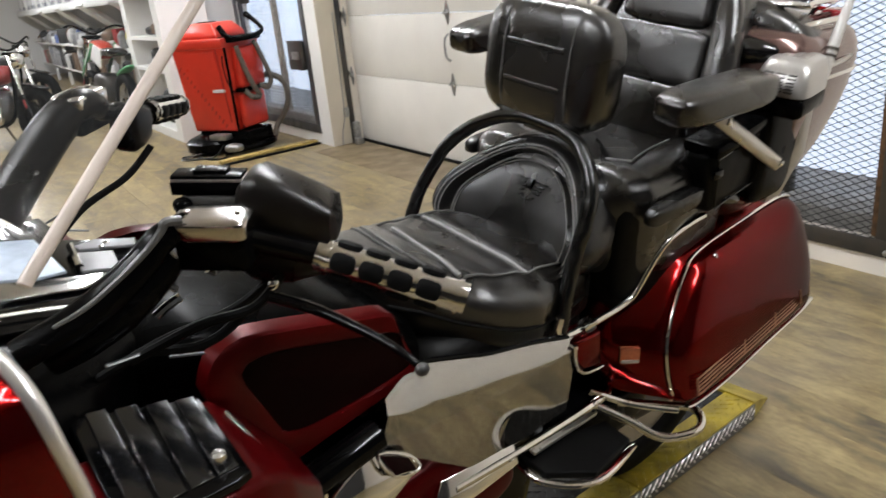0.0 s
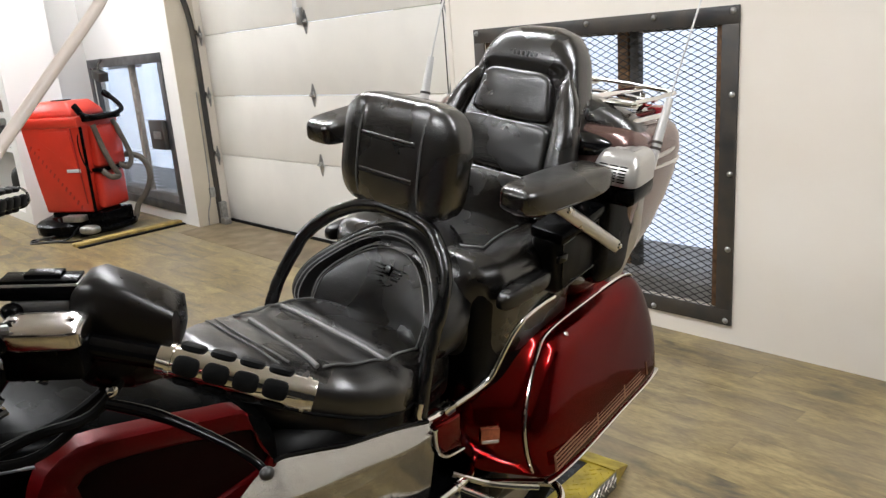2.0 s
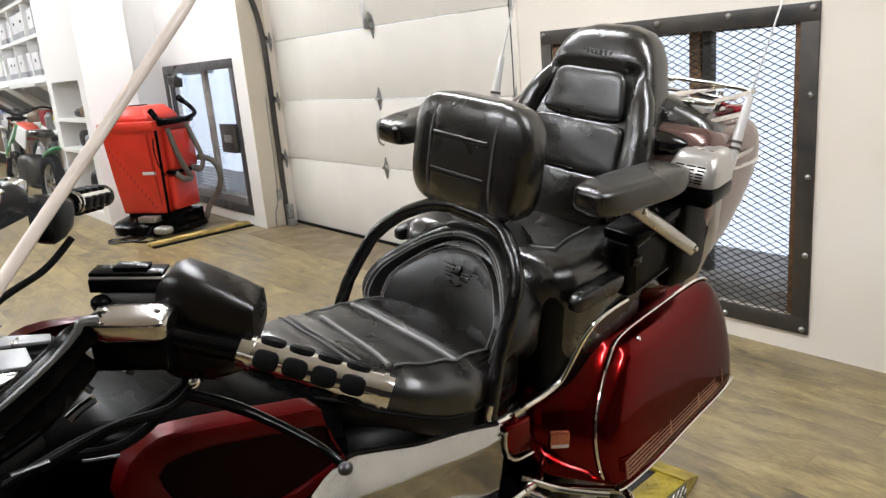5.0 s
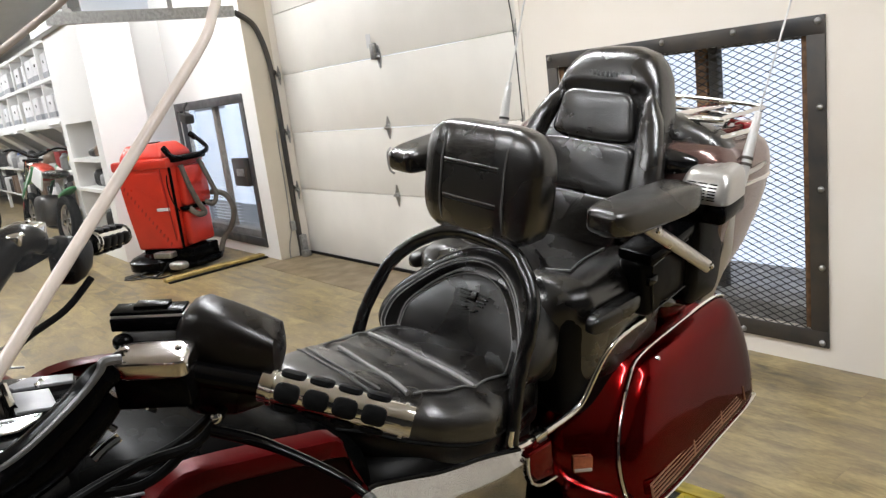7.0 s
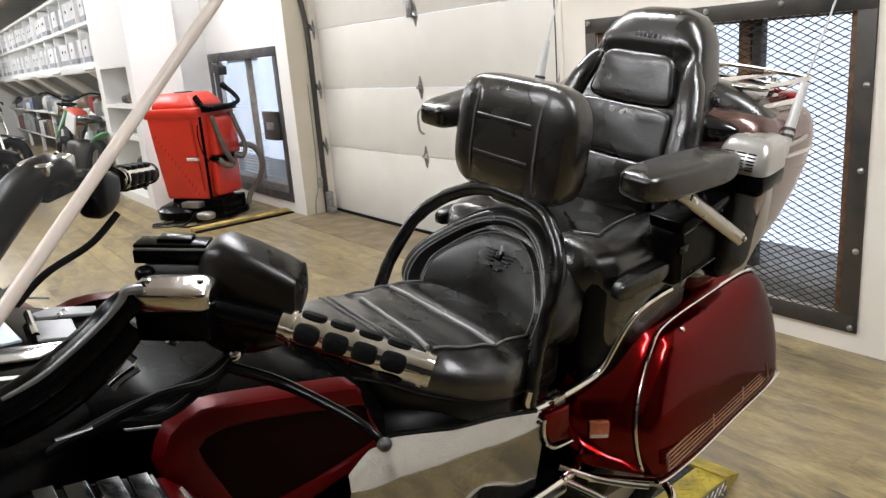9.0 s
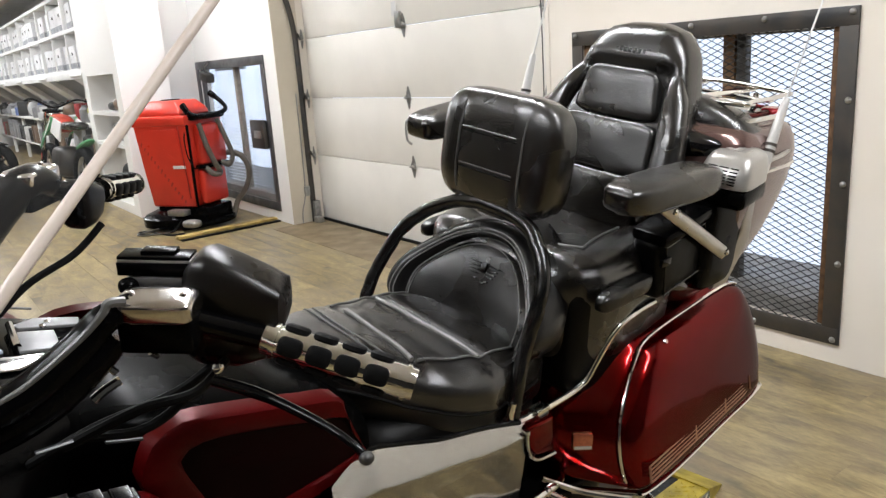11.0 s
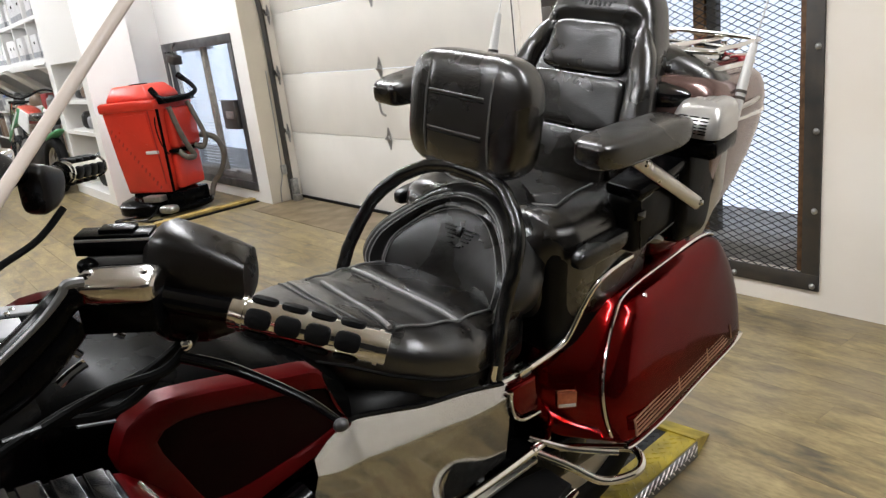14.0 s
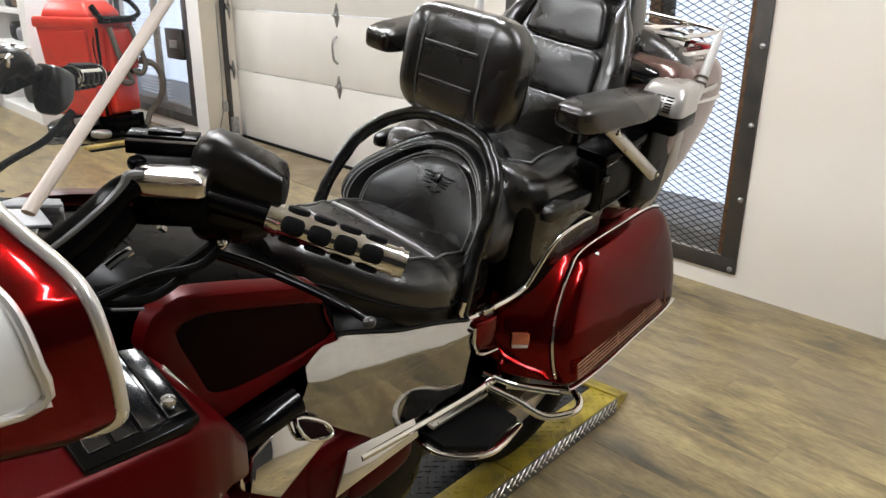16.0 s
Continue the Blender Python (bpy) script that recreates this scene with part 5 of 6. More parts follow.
# --- handlebars: arm, bar, grip with rubber pads, lever, reservoir, switch box
def grip_part(a, b, name_side):
    a, b = Vector(a), Vector(b)
    d = (b - a).normalized()
    length = (b - a).length
    bm = tubebm([a, a.lerp(b, 0.03), a.lerp(b, 0.97), b], [0.0175, 0.0175, 0.0175, 0.0165], n=24, per=2)
    g = part("grip", bm, CHROME, bike, "chrome handlebar grip with black rubber pads")
    u = (V(0.35, 0.50, 0.22 if name_side > 0 else 0.8) - d * d.dot(V(0.35, 0.50, 0.22 if name_side > 0 else 0.8))).normalized()
    w = d.cross(u)
    for row in range(4):
        t = 2 * math.pi * row / 4
        out = u * math.cos(t) + w * math.sin(t)
        tang = d.cross(out)
        for k in range(4):
            c = a + d * length * (0.16 + 0.205 * k) + out * 0.0155
            bm = bmesh.new()
            skin(bm, [ring(c + out * h, d, tang, sx, sy, 16, 3.4) for h, sx, sy in ((0, 0.0132, 0.0105), (0.0042, 0.0130, 0.0102), (0.0058, 0.0110, 0.0080))])
            part("rubber_pad", bm, RUBBER, g)
    for k in (0.02, 0.965):
        part("ring", tubebm([a.lerp(b, k), a.lerp(b, k + 0.03)], 0.0195, n=24, per=1), CHROME, g)
    return g


for s, dx in ((1, 0.0), (-1, -0.043)):
    def H(x, y, z):
        return V(x + dx, s * y, z)

    grip_part(H(0.645, 0.297, 1.206), H(0.552, 0.409, 1.173), s)
    if s > 0:
        arm = part("handlebar_arm", tubebm([H(0.93, 0.218, 1.162), H(0.895, 0.222, 1.174), H(0.865, 0.222, 1.184), H(0.837, 0.222, 1.199), H(0.804, 0.222, 1.222), H(0.783, 0.224, 1.241), H(0.757, 0.228, 1.250)], [0.018, 0.019, 0.020, 0.020, 0.019, 0.017, 0.015], n=16, flat=0.85), PLASTIC, bike, "black covered handlebar arm")
        # grey bead paints the highlight along the cover's worn edge
        part("edge_highlight_bead", tubebm([H(0.899, 0.240, 1.192), H(0.869, 0.240, 1.201), H(0.841, 0.240, 1.216), H(0.808, 0.240, 1.238), H(0.789, 0.241, 1.256), H(0.783, 0.240, 1.264), H(0.768, 0.240, 1.262)], [0.002, 0.0028, 0.003, 0.0034, 0.004, 0.005, 0.005], n=8), GREYP, arm, "worn edge of the cover with its highlight painted grey")
        part("shroud", tubebm([H(0.905, 0.205, 1.140), H(0.870, 0.212, 1.155), H(0.836, 0.214, 1.172), H(0.801, 0.214, 1.194), H(0.772, 0.216, 1.216)], [0.018, 0.022, 0.024, 0.022, 0.016], n=14), PLASTIC, arm)
        for pts, r in (([(0.775, 0.224, 1.212), (0.766, 0.226, 1.207), (0.757, 0.226, 1.200)], 0.004), ([(0.776, 0.225, 1.171), (0.790, 0.225, 1.166), (0.803, 0.224, 1.158)], 0.005), ([(0.783, 0.222, 1.186), (0.778, 0.224, 1.180)], 0.004), ([(0.742, 0.222, 1.190), (0.735, 0.222, 1.183)], 0.0035)):
            part("cable_fitting", tubebm([H(*p) for p in pts], r, n=8, per=2), CHROME, arm, "small chrome cable fitting")
    else:
        arm = part("handlebar_arm", tubebm([H(0.905, 0.20, 1.13), H(0.86, 0.212, 1.175), H(0.80, 0.222, 1.235), H(0.762, 0.224, 1.258), H(0.735, 0.232, 1.245)], [0.034, 0.032, 0.030, 0.024, 0.018], n=16, flat=0.95), HOUSE, bike, "black covered handlebar arm")
        part("hose", tubebm([(0.86, -0.20, 1.15), (0.796, -0.22, 1.213), (0.765, -0.222, 1.237), (0.742, -0.222, 1.250)], 0.0075, n=10), RUBBER, arm, "thick black hose along the arm")
    part("handlebar", tubebm([H(0.75, 0.225, 1.245), H(0.70, 0.255, 1.225), H(0.645, 0.297, 1.206)], 0.013, n=12), GLOSS, bike)
    # hydraulic reservoir with a chrome cap
    rm = Matrix.Translation(H(0.736, 0.240, 1.246) if s > 0 else V(0.716, -0.238, 1.258)) @ pose(0, 0, 0, 0, 2, s * 47 - 90)
    body = boxbm((0, 0, -0.022), (0.074, 0.040, 0.042), 0.006)
    bmesh.ops.transform(body, matrix=rm, verts=body.verts)
    res = part("reservoir", body, PLASTIC, bike, "brake fluid reservoir with a chrome cap")
    cap = cushion((0, 0, 0.003), (0.040, 0.0255, 0.0125), 5.0, n=44, k=20)
    bmesh.ops.transform(cap, matrix=rm, verts=cap.verts)
    part("cap", cap, CAPM, res, "polished chrome cap")
    for k in (-1, 1):
        part("screw", lathe(bmesh.new(), [(0.004, 0), (0.004, 0.002), (0.002, 0.003)], 10, rm @ pose(0.026 * k, 0, 0.0150)), CHROME, res)
    # switch box: a hooded black housing
    sm = Matrix.Translation(H(0.652, 0.238, 1.222)) @ pose(0, 0, 0, 0, 0, s * 47 - 90) if s > 0 else Matrix.Translation(H(0.690, 0.255, 1.205)) @ pose(0, 0, 0, 0, 0, -137) @ Matrix.Scale(0.6, 4)
    rings = []
    for x, hy, top, low in ((-0.056, 0.020, 0.020, -0.004), (-0.052, 0.034, 0.031, -0.018), (-0.036, 0.036, 0.041, -0.050), (-0.005, 0.036, 0.056, -0.062), (0.022, 0.036, 0.066, -0.062), (0.036, 0.034, 0.062, -0.062), (0.047, 0.030, 0.048, -0.055), (0.052, 0.018, 0.026, -0.040)):
        rings.append([sm @ p for p in ring((s * x, 0, (top + low) / 2), (0, 1, 0), (0, 0, 1), hy, (top - low) / 2, 28, 4.0)])
    bm = bmesh.new()
    skin(bm, rings)
    sw = part("switch_housing", bm, HOUSE, bike, "hooded black switch housing")
    for k, (yy, zz) in enumerate(((0.01, 0.01), (-0.012, -0.012), (0.012, -0.03))):
        b = boxbm((s * 0.051, yy, zz), (0.006, 0.012, 0.010), 0.002)
        bmesh.ops.transform(b, matrix=sm, verts=b.verts)
        part("switch_button", b, GLOSS, sw)
    # lever with a ball end
    part("lever", tubebm([H(0.700, 0.272, 1.165), H(0.672, 0.300, 1.155), H(0.655, 0.335, 1.150), H(0.640, 0.40, 1.148), H(0.642, 0.448, 1.152), H(0.646, 0.462, 1.155)], [0.006, 0.0065, 0.0055, 0.0048, 0.0042, 0.0042], n=12), GLOSS, bike, "black hand lever")
    part("lever_ball", cushion(H(0.647, 0.463, 1.156), (0.0075, 0.0065, 0.0065), 2.0, n=16, k=10), STEEL, bike)
    for pts in ([H(0.67, 0.24, 1.17), H(0.72, 0.225, 1.135), H(0.80, 0.20, 1.11), H(0.88, 0.16, 1.06)], [H(0.665, 0.255, 1.185), H(0.71, 0.258, 1.150), H(0.765, 0.240, 1.140), H(0.83, 0.20, 1.10)],
                [H(0.69, 0.23, 1.15), H(0.725, 0.225, 1.115), H(0.765, 0.225, 1.105), H(0.81, 0.21, 1.11)])[:3 if s > 0 else 1]:
        part("cable", tubebm(pts, 0.0055, n=8), RUBBER, bike, "black control cable")
    part("clip", boxbm(H(0.762, 0.226, 1.20), (0.016, 0.006, 0.008), 0.002, pose(0, 30, 20)), CHROME, bike)
    part("screw", lathe(bmesh.new(), [(0.006, 0), (0.006, 0.004), (0.003, 0.006)], 10, Matrix.Translation(H(0.690, 0.262, 1.172)) @ pose(0, 0, 0, -90 * s)), CHROME, bike)
    # bright linkage strips at the dash edge
    for a, b in (((0.865, 0.246, 1.137), (0.832, 0.246, 1.136)), ((0.806, 0.2, 1.104), (0.768, 0.2, 1.117)), ((0.790, 0.2, 1.088), (0.752, 0.2, 1.076))):
        part("linkage_strip", tubebm([(a[0], s * a[1], a[2]), (b[0], s * b[1], b[2])], 0.003, n=6, per=1, flat=0.5), GREYS, bike)
# flat black box on the left bar
BAR = pose(0, 0, 0, 0, 2, -43)
bb = part("bar_box", boxbm((0.708, 0.178, 1.264), (0.078, 0.030, 0.015), 0.002, BAR), PLASTIC, bike, "flat black accessory box on the handlebar")
part("seam", boxbm((0.708, 0.178, 1.2725), (0.076, 0.027, 0.003), 0.0008, BAR), ALU, bb, "pale seam line")
part("lid", boxbm((0.708, 0.177, 1.2755), (0.076, 0.026, 0.004), 0.001, BAR), PLASTIC, bb)
part("clip", boxbm((0.704, 0.176, 1.279), (0.036, 0.018, 0.004), 0.001, BAR), PLASTIC, bb)
foot = part("foot", boxbm((0.705, 0.184, 1.249), (0.072, 0.028, 0.015), 0.004, BAR), GREYP, bb, "grey mounting foot")
for x, y in ((0.742, 0.180), (0.694, 0.226)):
    part("knob", cushion((x, y, 1.249), (0.010, 0.010, 0.0085), 2.4, n=20, k=10), PLASTIC, foot, "round black knob")

# --- dash and fairing
bm = bmesh.new()
skin(bm, [ring((x, 0, (t + l) / 2), (0, 1, 0), (0, 0, 1), w, (t - l) / 2, 40, 4.0) for x, w, t, l in ((0.80, 0.13, 1.085, 0.95), (0.84, 0.17, 1.10, 0.90), (0.90, 0.22, 1.125, 0.85), (0.97, 0.27, 1.150, 0.80), (1.05, 0.29, 1.17, 0.80), (1.15, 0.28, 1.15, 0.80))])
dash = part("dash_cowl", bm, PLASTIC, bike, "black instrument cowl")


def dash_z(x):
    return 1.127 + 0.2 * (x - 0.84)


def dash_slab(name, pts, lift, material, label=""):
    bm = plate(bmesh.new(), [(x, y, dash_z(x) + lift) for x, y in pts], (0, 0, -0.005), 0.0015)
    return part(name, bm, material, dash, label)


dash_slab("dash_plate", [(0.887, -0.127), (0.719, -0.078), (0.755, 0.014), (0.849, 0.129), (0.939, 0.132)], -0.004, GLOSS, "glossy black dash plate")
# added strip: the dash's bright reflection made as a separate pale piece
dash_slab("reflection_strip", [(0.917, 0.023), (0.865, 0.029), (0.794, 0.029), (0.802, 0.043), (0.829, 0.062), (0.927, 0.069)], 0.003, DASHW, "pale metal strip for the reflection on the glossy dash")
# flat pale blue-white area of the dash
dash_slab("pale_blue_face", [(0.891, -0.107), (0.841, -0.103), (0.835, -0.017), (0.833, 0.006), (0.865, 0.016), (0.915, 0.011)], 0.001, DASHB, "pale blue-white face on the dash")
dash_slab("switch_panel", [(0.811, -0.043), (0.765, -0.039), (0.773, 0.017), (0.818, 0.015)], 0.002, DASHG, "grey switch panel")
dash_slab("ledge", [(0.806, -0.061), (0.777, -0.078), (0.726, -0.069), (0.733, -0.047), (0.803, -0.048)], 0.004, DASHG)
part("dash_strip", tubebm([(x, y, dash_z(x) + 0.003) for x, y in [(0.934, 0.105), (0.924, 0.105), (0.881, 0.104), (0.843, 0.109)]], 0.0032, n=8, flat=0.6), ALU, dash)
part("dash_post", tubebm([(x, y, dash_z(x) + 0.004) for x, y in [(0.809, -0.062), (0.818, 0.008)]], 0.005, n=8, per=2), CHROME, dash, "small chrome post")
for x, y in ((0.775, -0.050), (0.766, -0.062)):
    part("screw", lathe(bmesh.new(), [(0.004, 0), (0.004, 0.003), (0.002, 0.004)], 10, pose(x, y, dash_z(x) + 0.002)), CHROME, dash)
bm = bmesh.new()
skin(bm, [ring((x, 0, (t + l) / 2), (0, 1, 0), (0, 0, 1), w, (t - l) / 2, 40, 3.2) for x, w, t, l in ((0.98, 0.36, 1.13, 0.62), (1.08, 0.38, 1.20, 0.62), (1.22, 0.34, 1.18, 0.66), (1.36, 0.24, 1.10, 0.72), (1.44, 0.12, 1.02, 0.80))])
part("front_fairing", bm, RED, bike, "dark red front fairing")
EDGE = [(0.931, 0.384, 1.3145), (0.926, 0.381, 1.319), (0.90, 0.368, 1.34), (0.82, 0.327, 1.406), (0.73, 0.28, 1.48), (0.65, 0.238, 1.546), (0.622, 0.213, 1.572), (0.600, 0.185, 1.600), (0.575, 0.10, 1.650), (0.565, 0.0, 1.662)]
EDGE += [(x, -y, z) for x, y, z in EDGE[-2::-1]]
line = smooth_path(EDGE, 4)
bm = bmesh.new()
n = len(line)
rows = []
for j in range(9):
    k = j / 8
    rows.append([bm.verts.new(p.lerp(V(1.10, p.y * 1.02, 1.17), k) + V(0.07 * math.sin(math.pi * k) * (1 - abs(p.y) / 0.5), 0, 0)) for p in line])
for a, b in zip(rows, rows[1:]):
    for i in range(n - 1):
        bm.faces.new((a[i], a[i + 1], b[i + 1], b[i]))
shield = part("windshield", bm, SHIELD, bike, "clear windshield with a pale edge")
shield.visible_shadow = False
part("edge_trim", tubebm(EDGE, 0.0051, n=10, per=5), EDGEM, shield, "pale milky windshield edge")

# --- running gear, mostly hidden below
for x in (-0.46, 1.22):
    bm = bmesh.new()
    rings = []
    for k in range(48):
        a = 2 * math.pi * k / 48
        c, u = V(x + 0.245 * math.cos(a), 0, 0.36 + 0.245 * math.sin(a)), V(math.cos(a), 0, math.sin(a))
        rings.append(ring(c, u, (0, 1, 0), 0.055, 0.075, 14, 3))
    skin(bm, rings, loop=True)
    wheel = part("wheel", bm, RUBBER, bike, "road tyre on a cast rim")
    bm = lathe(bmesh.new(), [(0.05, -0.05), (0.06, -0.05), (0.07, -0.02), (0.195, -0.05), (0.205, -0.05), (0.205, 0.05), (0.195, 0.05), (0.07, 0.02), (0.06, 0.05), (0.05, 0.05)], 36, pose(x, 0, 0.36, 90))
    part("rim", bm, ALU, wheel)
part("rear_fender", cushion((-0.52, 0, 0.80), (0.24, 0.11, 0.17), 3.5), RED, bike)
part("engine", cushion((0.42, 0, 0.52), (0.36, 0.17, 0.24), 5.0), PLASTIC, bike, "black engine block")
part("frame_spine", cushion((-0.05, 0, 0.66), (0.42, 0.14, 0.16), 4.0), PLASTIC, bike)
part("side_stand", tubebm([(0.35, 0.14, 0.42), (0.36, 0.22, 0.22), (0.37, 0.30, 0.12)], 0.013, n=10), STEEL, bike)
part("swing_arm", tubebm([(0.1, 0.1, 0.42), (-0.46, 0.1, 0.36)], 0.03, n=10, per=1), STEEL, bike)

# ---------------------------------------------------------------- low display platform of chequer plate
def chequer(x0, x1, y0, y1, z, pitch, size, material, name, parent, slope=None):
    vs, fs = [], []
    i = 0
    y = y0 + pitch / 2
    while y < y1:
        j = 0
        x = x0 + pitch / 2 + (pitch / 2 if i % 2 else 0)
        while x < x1:
            a = radians(45 if (i + j) % 2 else -45)
            u, w = V(math.cos(a), math.sin(a), 0) * size, V(-math.sin(a), math.cos(a), 0) * size * 0.28
            k = len(vs)
            c = V(x, y, z)
            vs.extend([c - u, c - w, c + u, c + w, c - u * 0.6 + V(0, 0, 0.0022), c - w * 0.4 + V(0, 0, 0.0026), c + u * 0.6 + V(0, 0, 0.0022), c + w * 0.4 + V(0, 0, 0.0026)])
            fs.extend([(k + 4, k + 5, k + 6, k + 7), (k, k + 1, k + 5, k + 4), (k + 1, k + 2, k + 6, k + 5), (k + 2, k + 3, k + 7, k + 6), (k + 3, k, k + 4, k + 7)])
            x += pitch
            j += 1
        y += pitch / 2
        i += 1
    if slope:
        vs = [slope @ v for v in vs]
    me = bpy.data.meshes.new(name)
    me.from_pydata([tuple(v) for v in vs], [], fs)
    me.materials.append(material)
    ob = new(name, me)
    ob.parent = parent
    ob["kind"] = "stuff"
    return ob


ramp = thing("display_platform", pose(5.218, -1.36, 0, 0, 0, 5.3), "low platform of black chequer plate with worn yellow edges", "platform")
HP, LONG = 0.06, 3.2
for a, b in ((0.0, -0.565), (-0.572, -LONG)):
    part("deck", boxbm((-0.42, (a + b) / 2, HP / 2 - 0.002), (0.64, a - b, HP - 0.004), 0.003), CHEQB, ramp, "black chequer plate deck")
    part("yellow_edge", boxbm((-0.05, (a + b) / 2, HP / 2), (0.10, a - b, HP), 0.002), YELLOW, ramp, "worn yellow painted edge")
    part("side_plate", boxbm((0.003, (a + b) / 2, HP / 2), (0.004, a - b, HP - 0.006), 0.001), SIDEM, ramp, "bare metal side plate")
bm = plate(bmesh.new(), [(-0.74, 0.0, 0.0), (0.0, 0.0, 0.0), (-0.03, 0.14, 0.0), (-0.74, 0.14, 0.0)], (0, 0, 0.004))
for v in bm.verts:
    v.co.z += HP * (1 - v.co.y / 0.14) if v.co.z > 0.002 else 0
part("end_ramp", bm, YELLOW, ramp, "sloping yellow end plate", smooth=False)
chequer(-0.098, -0.004, -1.6, -0.005, HP, 0.034, 0.012, YELLOW, "edge_treads", ramp)
chequer(-0.72, -0.102, -1.6, -0.005, HP - 0.004, 0.034, 0.012, CHEQB, "deck_treads", ramp)
chequer(0.0, HP - 0.006, -1.6, -0.005, 0, 0.03, 0.013, BRIGHT, "side_treads", ramp, slope=pose(0.0052, 0, 0.003, 0, -90, 0) @ Matrix.Diagonal((1, 1, -1, 1)))
# ---------------------------------------------------------------- floor scrubber
scr = thing("floor_scrubber", pose(-0.93, -0.944, 0, 0, 0, 31) @ Matrix.Diagonal((1, 1, 1.10, 1)), "red walk-behind floor scrubber with black hoses", "floor scrubber")
bm = bmesh.new()
skin(bm, [[V(x, y, z) for x, y in ((hx, -hy), (hx, hy), (-hx, hy), (-hx, -hy))] for z, hx, hy in ((0.19, 0.255, 0.20), (0.5, 0.285, 0.225), (0.88, 0.315, 0.25), (0.90, 0.315, 0.25))])
bmesh.ops.bevel(bm, geom=bm.edges[:], offset=0.022, segments=3, profile=0.5, affect="EDGES")
body = part("tank_body", bm, SCRUB, scr, "bright red moulded tank")
part("rim", boxbm((-0.01, 0, 0.935), (0.66, 0.53, 0.085), 0.022), SCRUB, scr)
bm = bmesh.new()
skin(bm, [[V(x + sx, y, z) for x, y in ((hx, -hy), (hx, hy), (-hx, hy), (-hx, -hy))] for z, hx, hy, sx in ((0.97, 0.255, 0.215, -0.02), (1.02, 0.245, 0.205, -0.02), (1.10, 0.185, 0.15, -0.04))])
bmesh.ops.bevel(bm, geom=bm.edges[:], offset=0.02, segments=3, profile=0.5, affect="EDGES")
part("top_lid", bm, SCRUB, scr, "red recovery tank lid")
part("filler", boxbm((-0.02, -0.02, 1.103), (0.15, 0.09, 0.012), 0.004), PLASTIC, scr)
part("seam", boxbm((0.235, -0.243, 0.58), (0.008, 0.012, 0.62), 0.002, pose(0, 0, 0, 4)), SCRUBD, scr)
# creased flank: a raised triangular facet and plain bars for its lettering
bm = plate(bmesh.new(), [(-0.24, -0.236, 0.86), (0.20, -0.245, 0.87), (0.22, -0.23, 0.55)], (0, -0.012, 0), 0.004)
part("flank_facet", bm, SCRUB, scr)
bm = bmesh.new()
for k in range(14):
    u = k / 13
    box(bm, (-0.25 + 0.40 * u, -0.2385 + 0.032 * u, 0.74 - 0.50 * u), (0.016, 0.006, 0.032 + 0.010 * (k % 3 == 0)), 0.001, pose(0, 0, 0, 5, 38, 0))
part("lettering_bars", bm, SCRUBD, scr, "dark unreadable lettering as plain bars")
part("label", boxbm((0.17, -0.241, 0.545), (0.15, 0.006, 0.028), 0.002, pose(0, 0, 0, 5, 0, 0)), PAPER, scr, "white label")
part("corner_post", boxbm((0.307, -0.222, 0.55), (0.02, 0.022, 0.70), 0.005, pose(0, 0, 0, 4, 4)), PLASTIC, scr)
# rear: tanks, control panel, handle, hoses
part("rear_tank", boxbm((0.33, 0.04, 0.72), (0.09, 0.36, 0.34), 0.03, seg=3), SCRUB, scr)
part("rear_tank_low", boxbm((0.31, 0.03, 0.36), (0.08, 0.34, 0.30), 0.03, seg=3), SCRUB, scr)
part("shelf", boxbm((0.34, 0.02, 0.535), (0.10, 0.36, 0.03), 0.006), PLASTIC, scr)
part("control_panel", boxbm((0.30, 0.02, 0.955), (0.16, 0.44, 0.05), 0.012), PLASTIC, scr)
part("handle", tubebm([(0.30, -0.20, 1.02), (0.36, -0.20, 0.98), (0.45, -0.17, 0.96), (0.48, 0.0, 0.965), (0.46, 0.17, 1.0), (0.38, 0.20, 1.07), (0.30, 0.20, 1.12)], 0.020, n=12), PLASTIC, scr, "black push handle")
for y in (-0.20, 0.20):
    part("handle_grip", tubebm([(0.32, y, 1.0 if y < 0 else 1.11), (0.27, y, 1.06 if y < 0 else 1.14)], 0.028, n=10, per=1), PLASTIC, scr)
def hose(pts, r):
    pl = smooth_path(pts, 10)
    bm = bmesh.new()
    rr = [r * (1.0 + 0.10 * (i % 2)) for i in range(len(pl))]
    tube(bm, pl, rr, n=10, per=1)
    return part("hose", bm, HOSE, scr, "grey-brown ribbed hose")


hose([(0.36, -0.12, 0.90), (0.40, -0.10, 0.72), (0.43, -0.05, 0.56), (0.44, 0.0, 0.47), (0.43, -0.09, 0.47), (0.37, -0.12, 0.53)], 0.024)
hose([(0.36, 0.14, 0.92), (0.42, 0.16, 0.76), (0.46, 0.18, 0.60), (0.44, 0.14, 0.52), (0.38, 0.10, 0.55)], 0.022)
hose([(0.38, 0.20, 0.62), (0.50, 0.26, 0.58), (0.56, 0.28, 0.44), (0.50, 0.26, 0.28), (0.42, 0.22, 0.18), (0.40, 0.18, 0.08)], 0.025)
part("floor_cable", tubebm([(0.16, -0.30, 0.10), (0.10, -0.40, 0.012), (-0.12, -0.52, 0.010), (-0.24, -0.46, 0.010), (-0.16, -0.40, 0.010), (0.02, -0.46, 0.010), (0.20, -0.50, 0.010), (0.30, -0.44, 0.012)], 0.009, n=6), RUBBER, scr, "black cable looped on the floor")
part("cable", tubebm([(0.30, -0.22, 0.90), (0.285, -0.255, 0.78), (0.30, -0.25, 0.62), (0.34, -0.22, 0.52)], 0.006, n=6), RUBBER, scr)
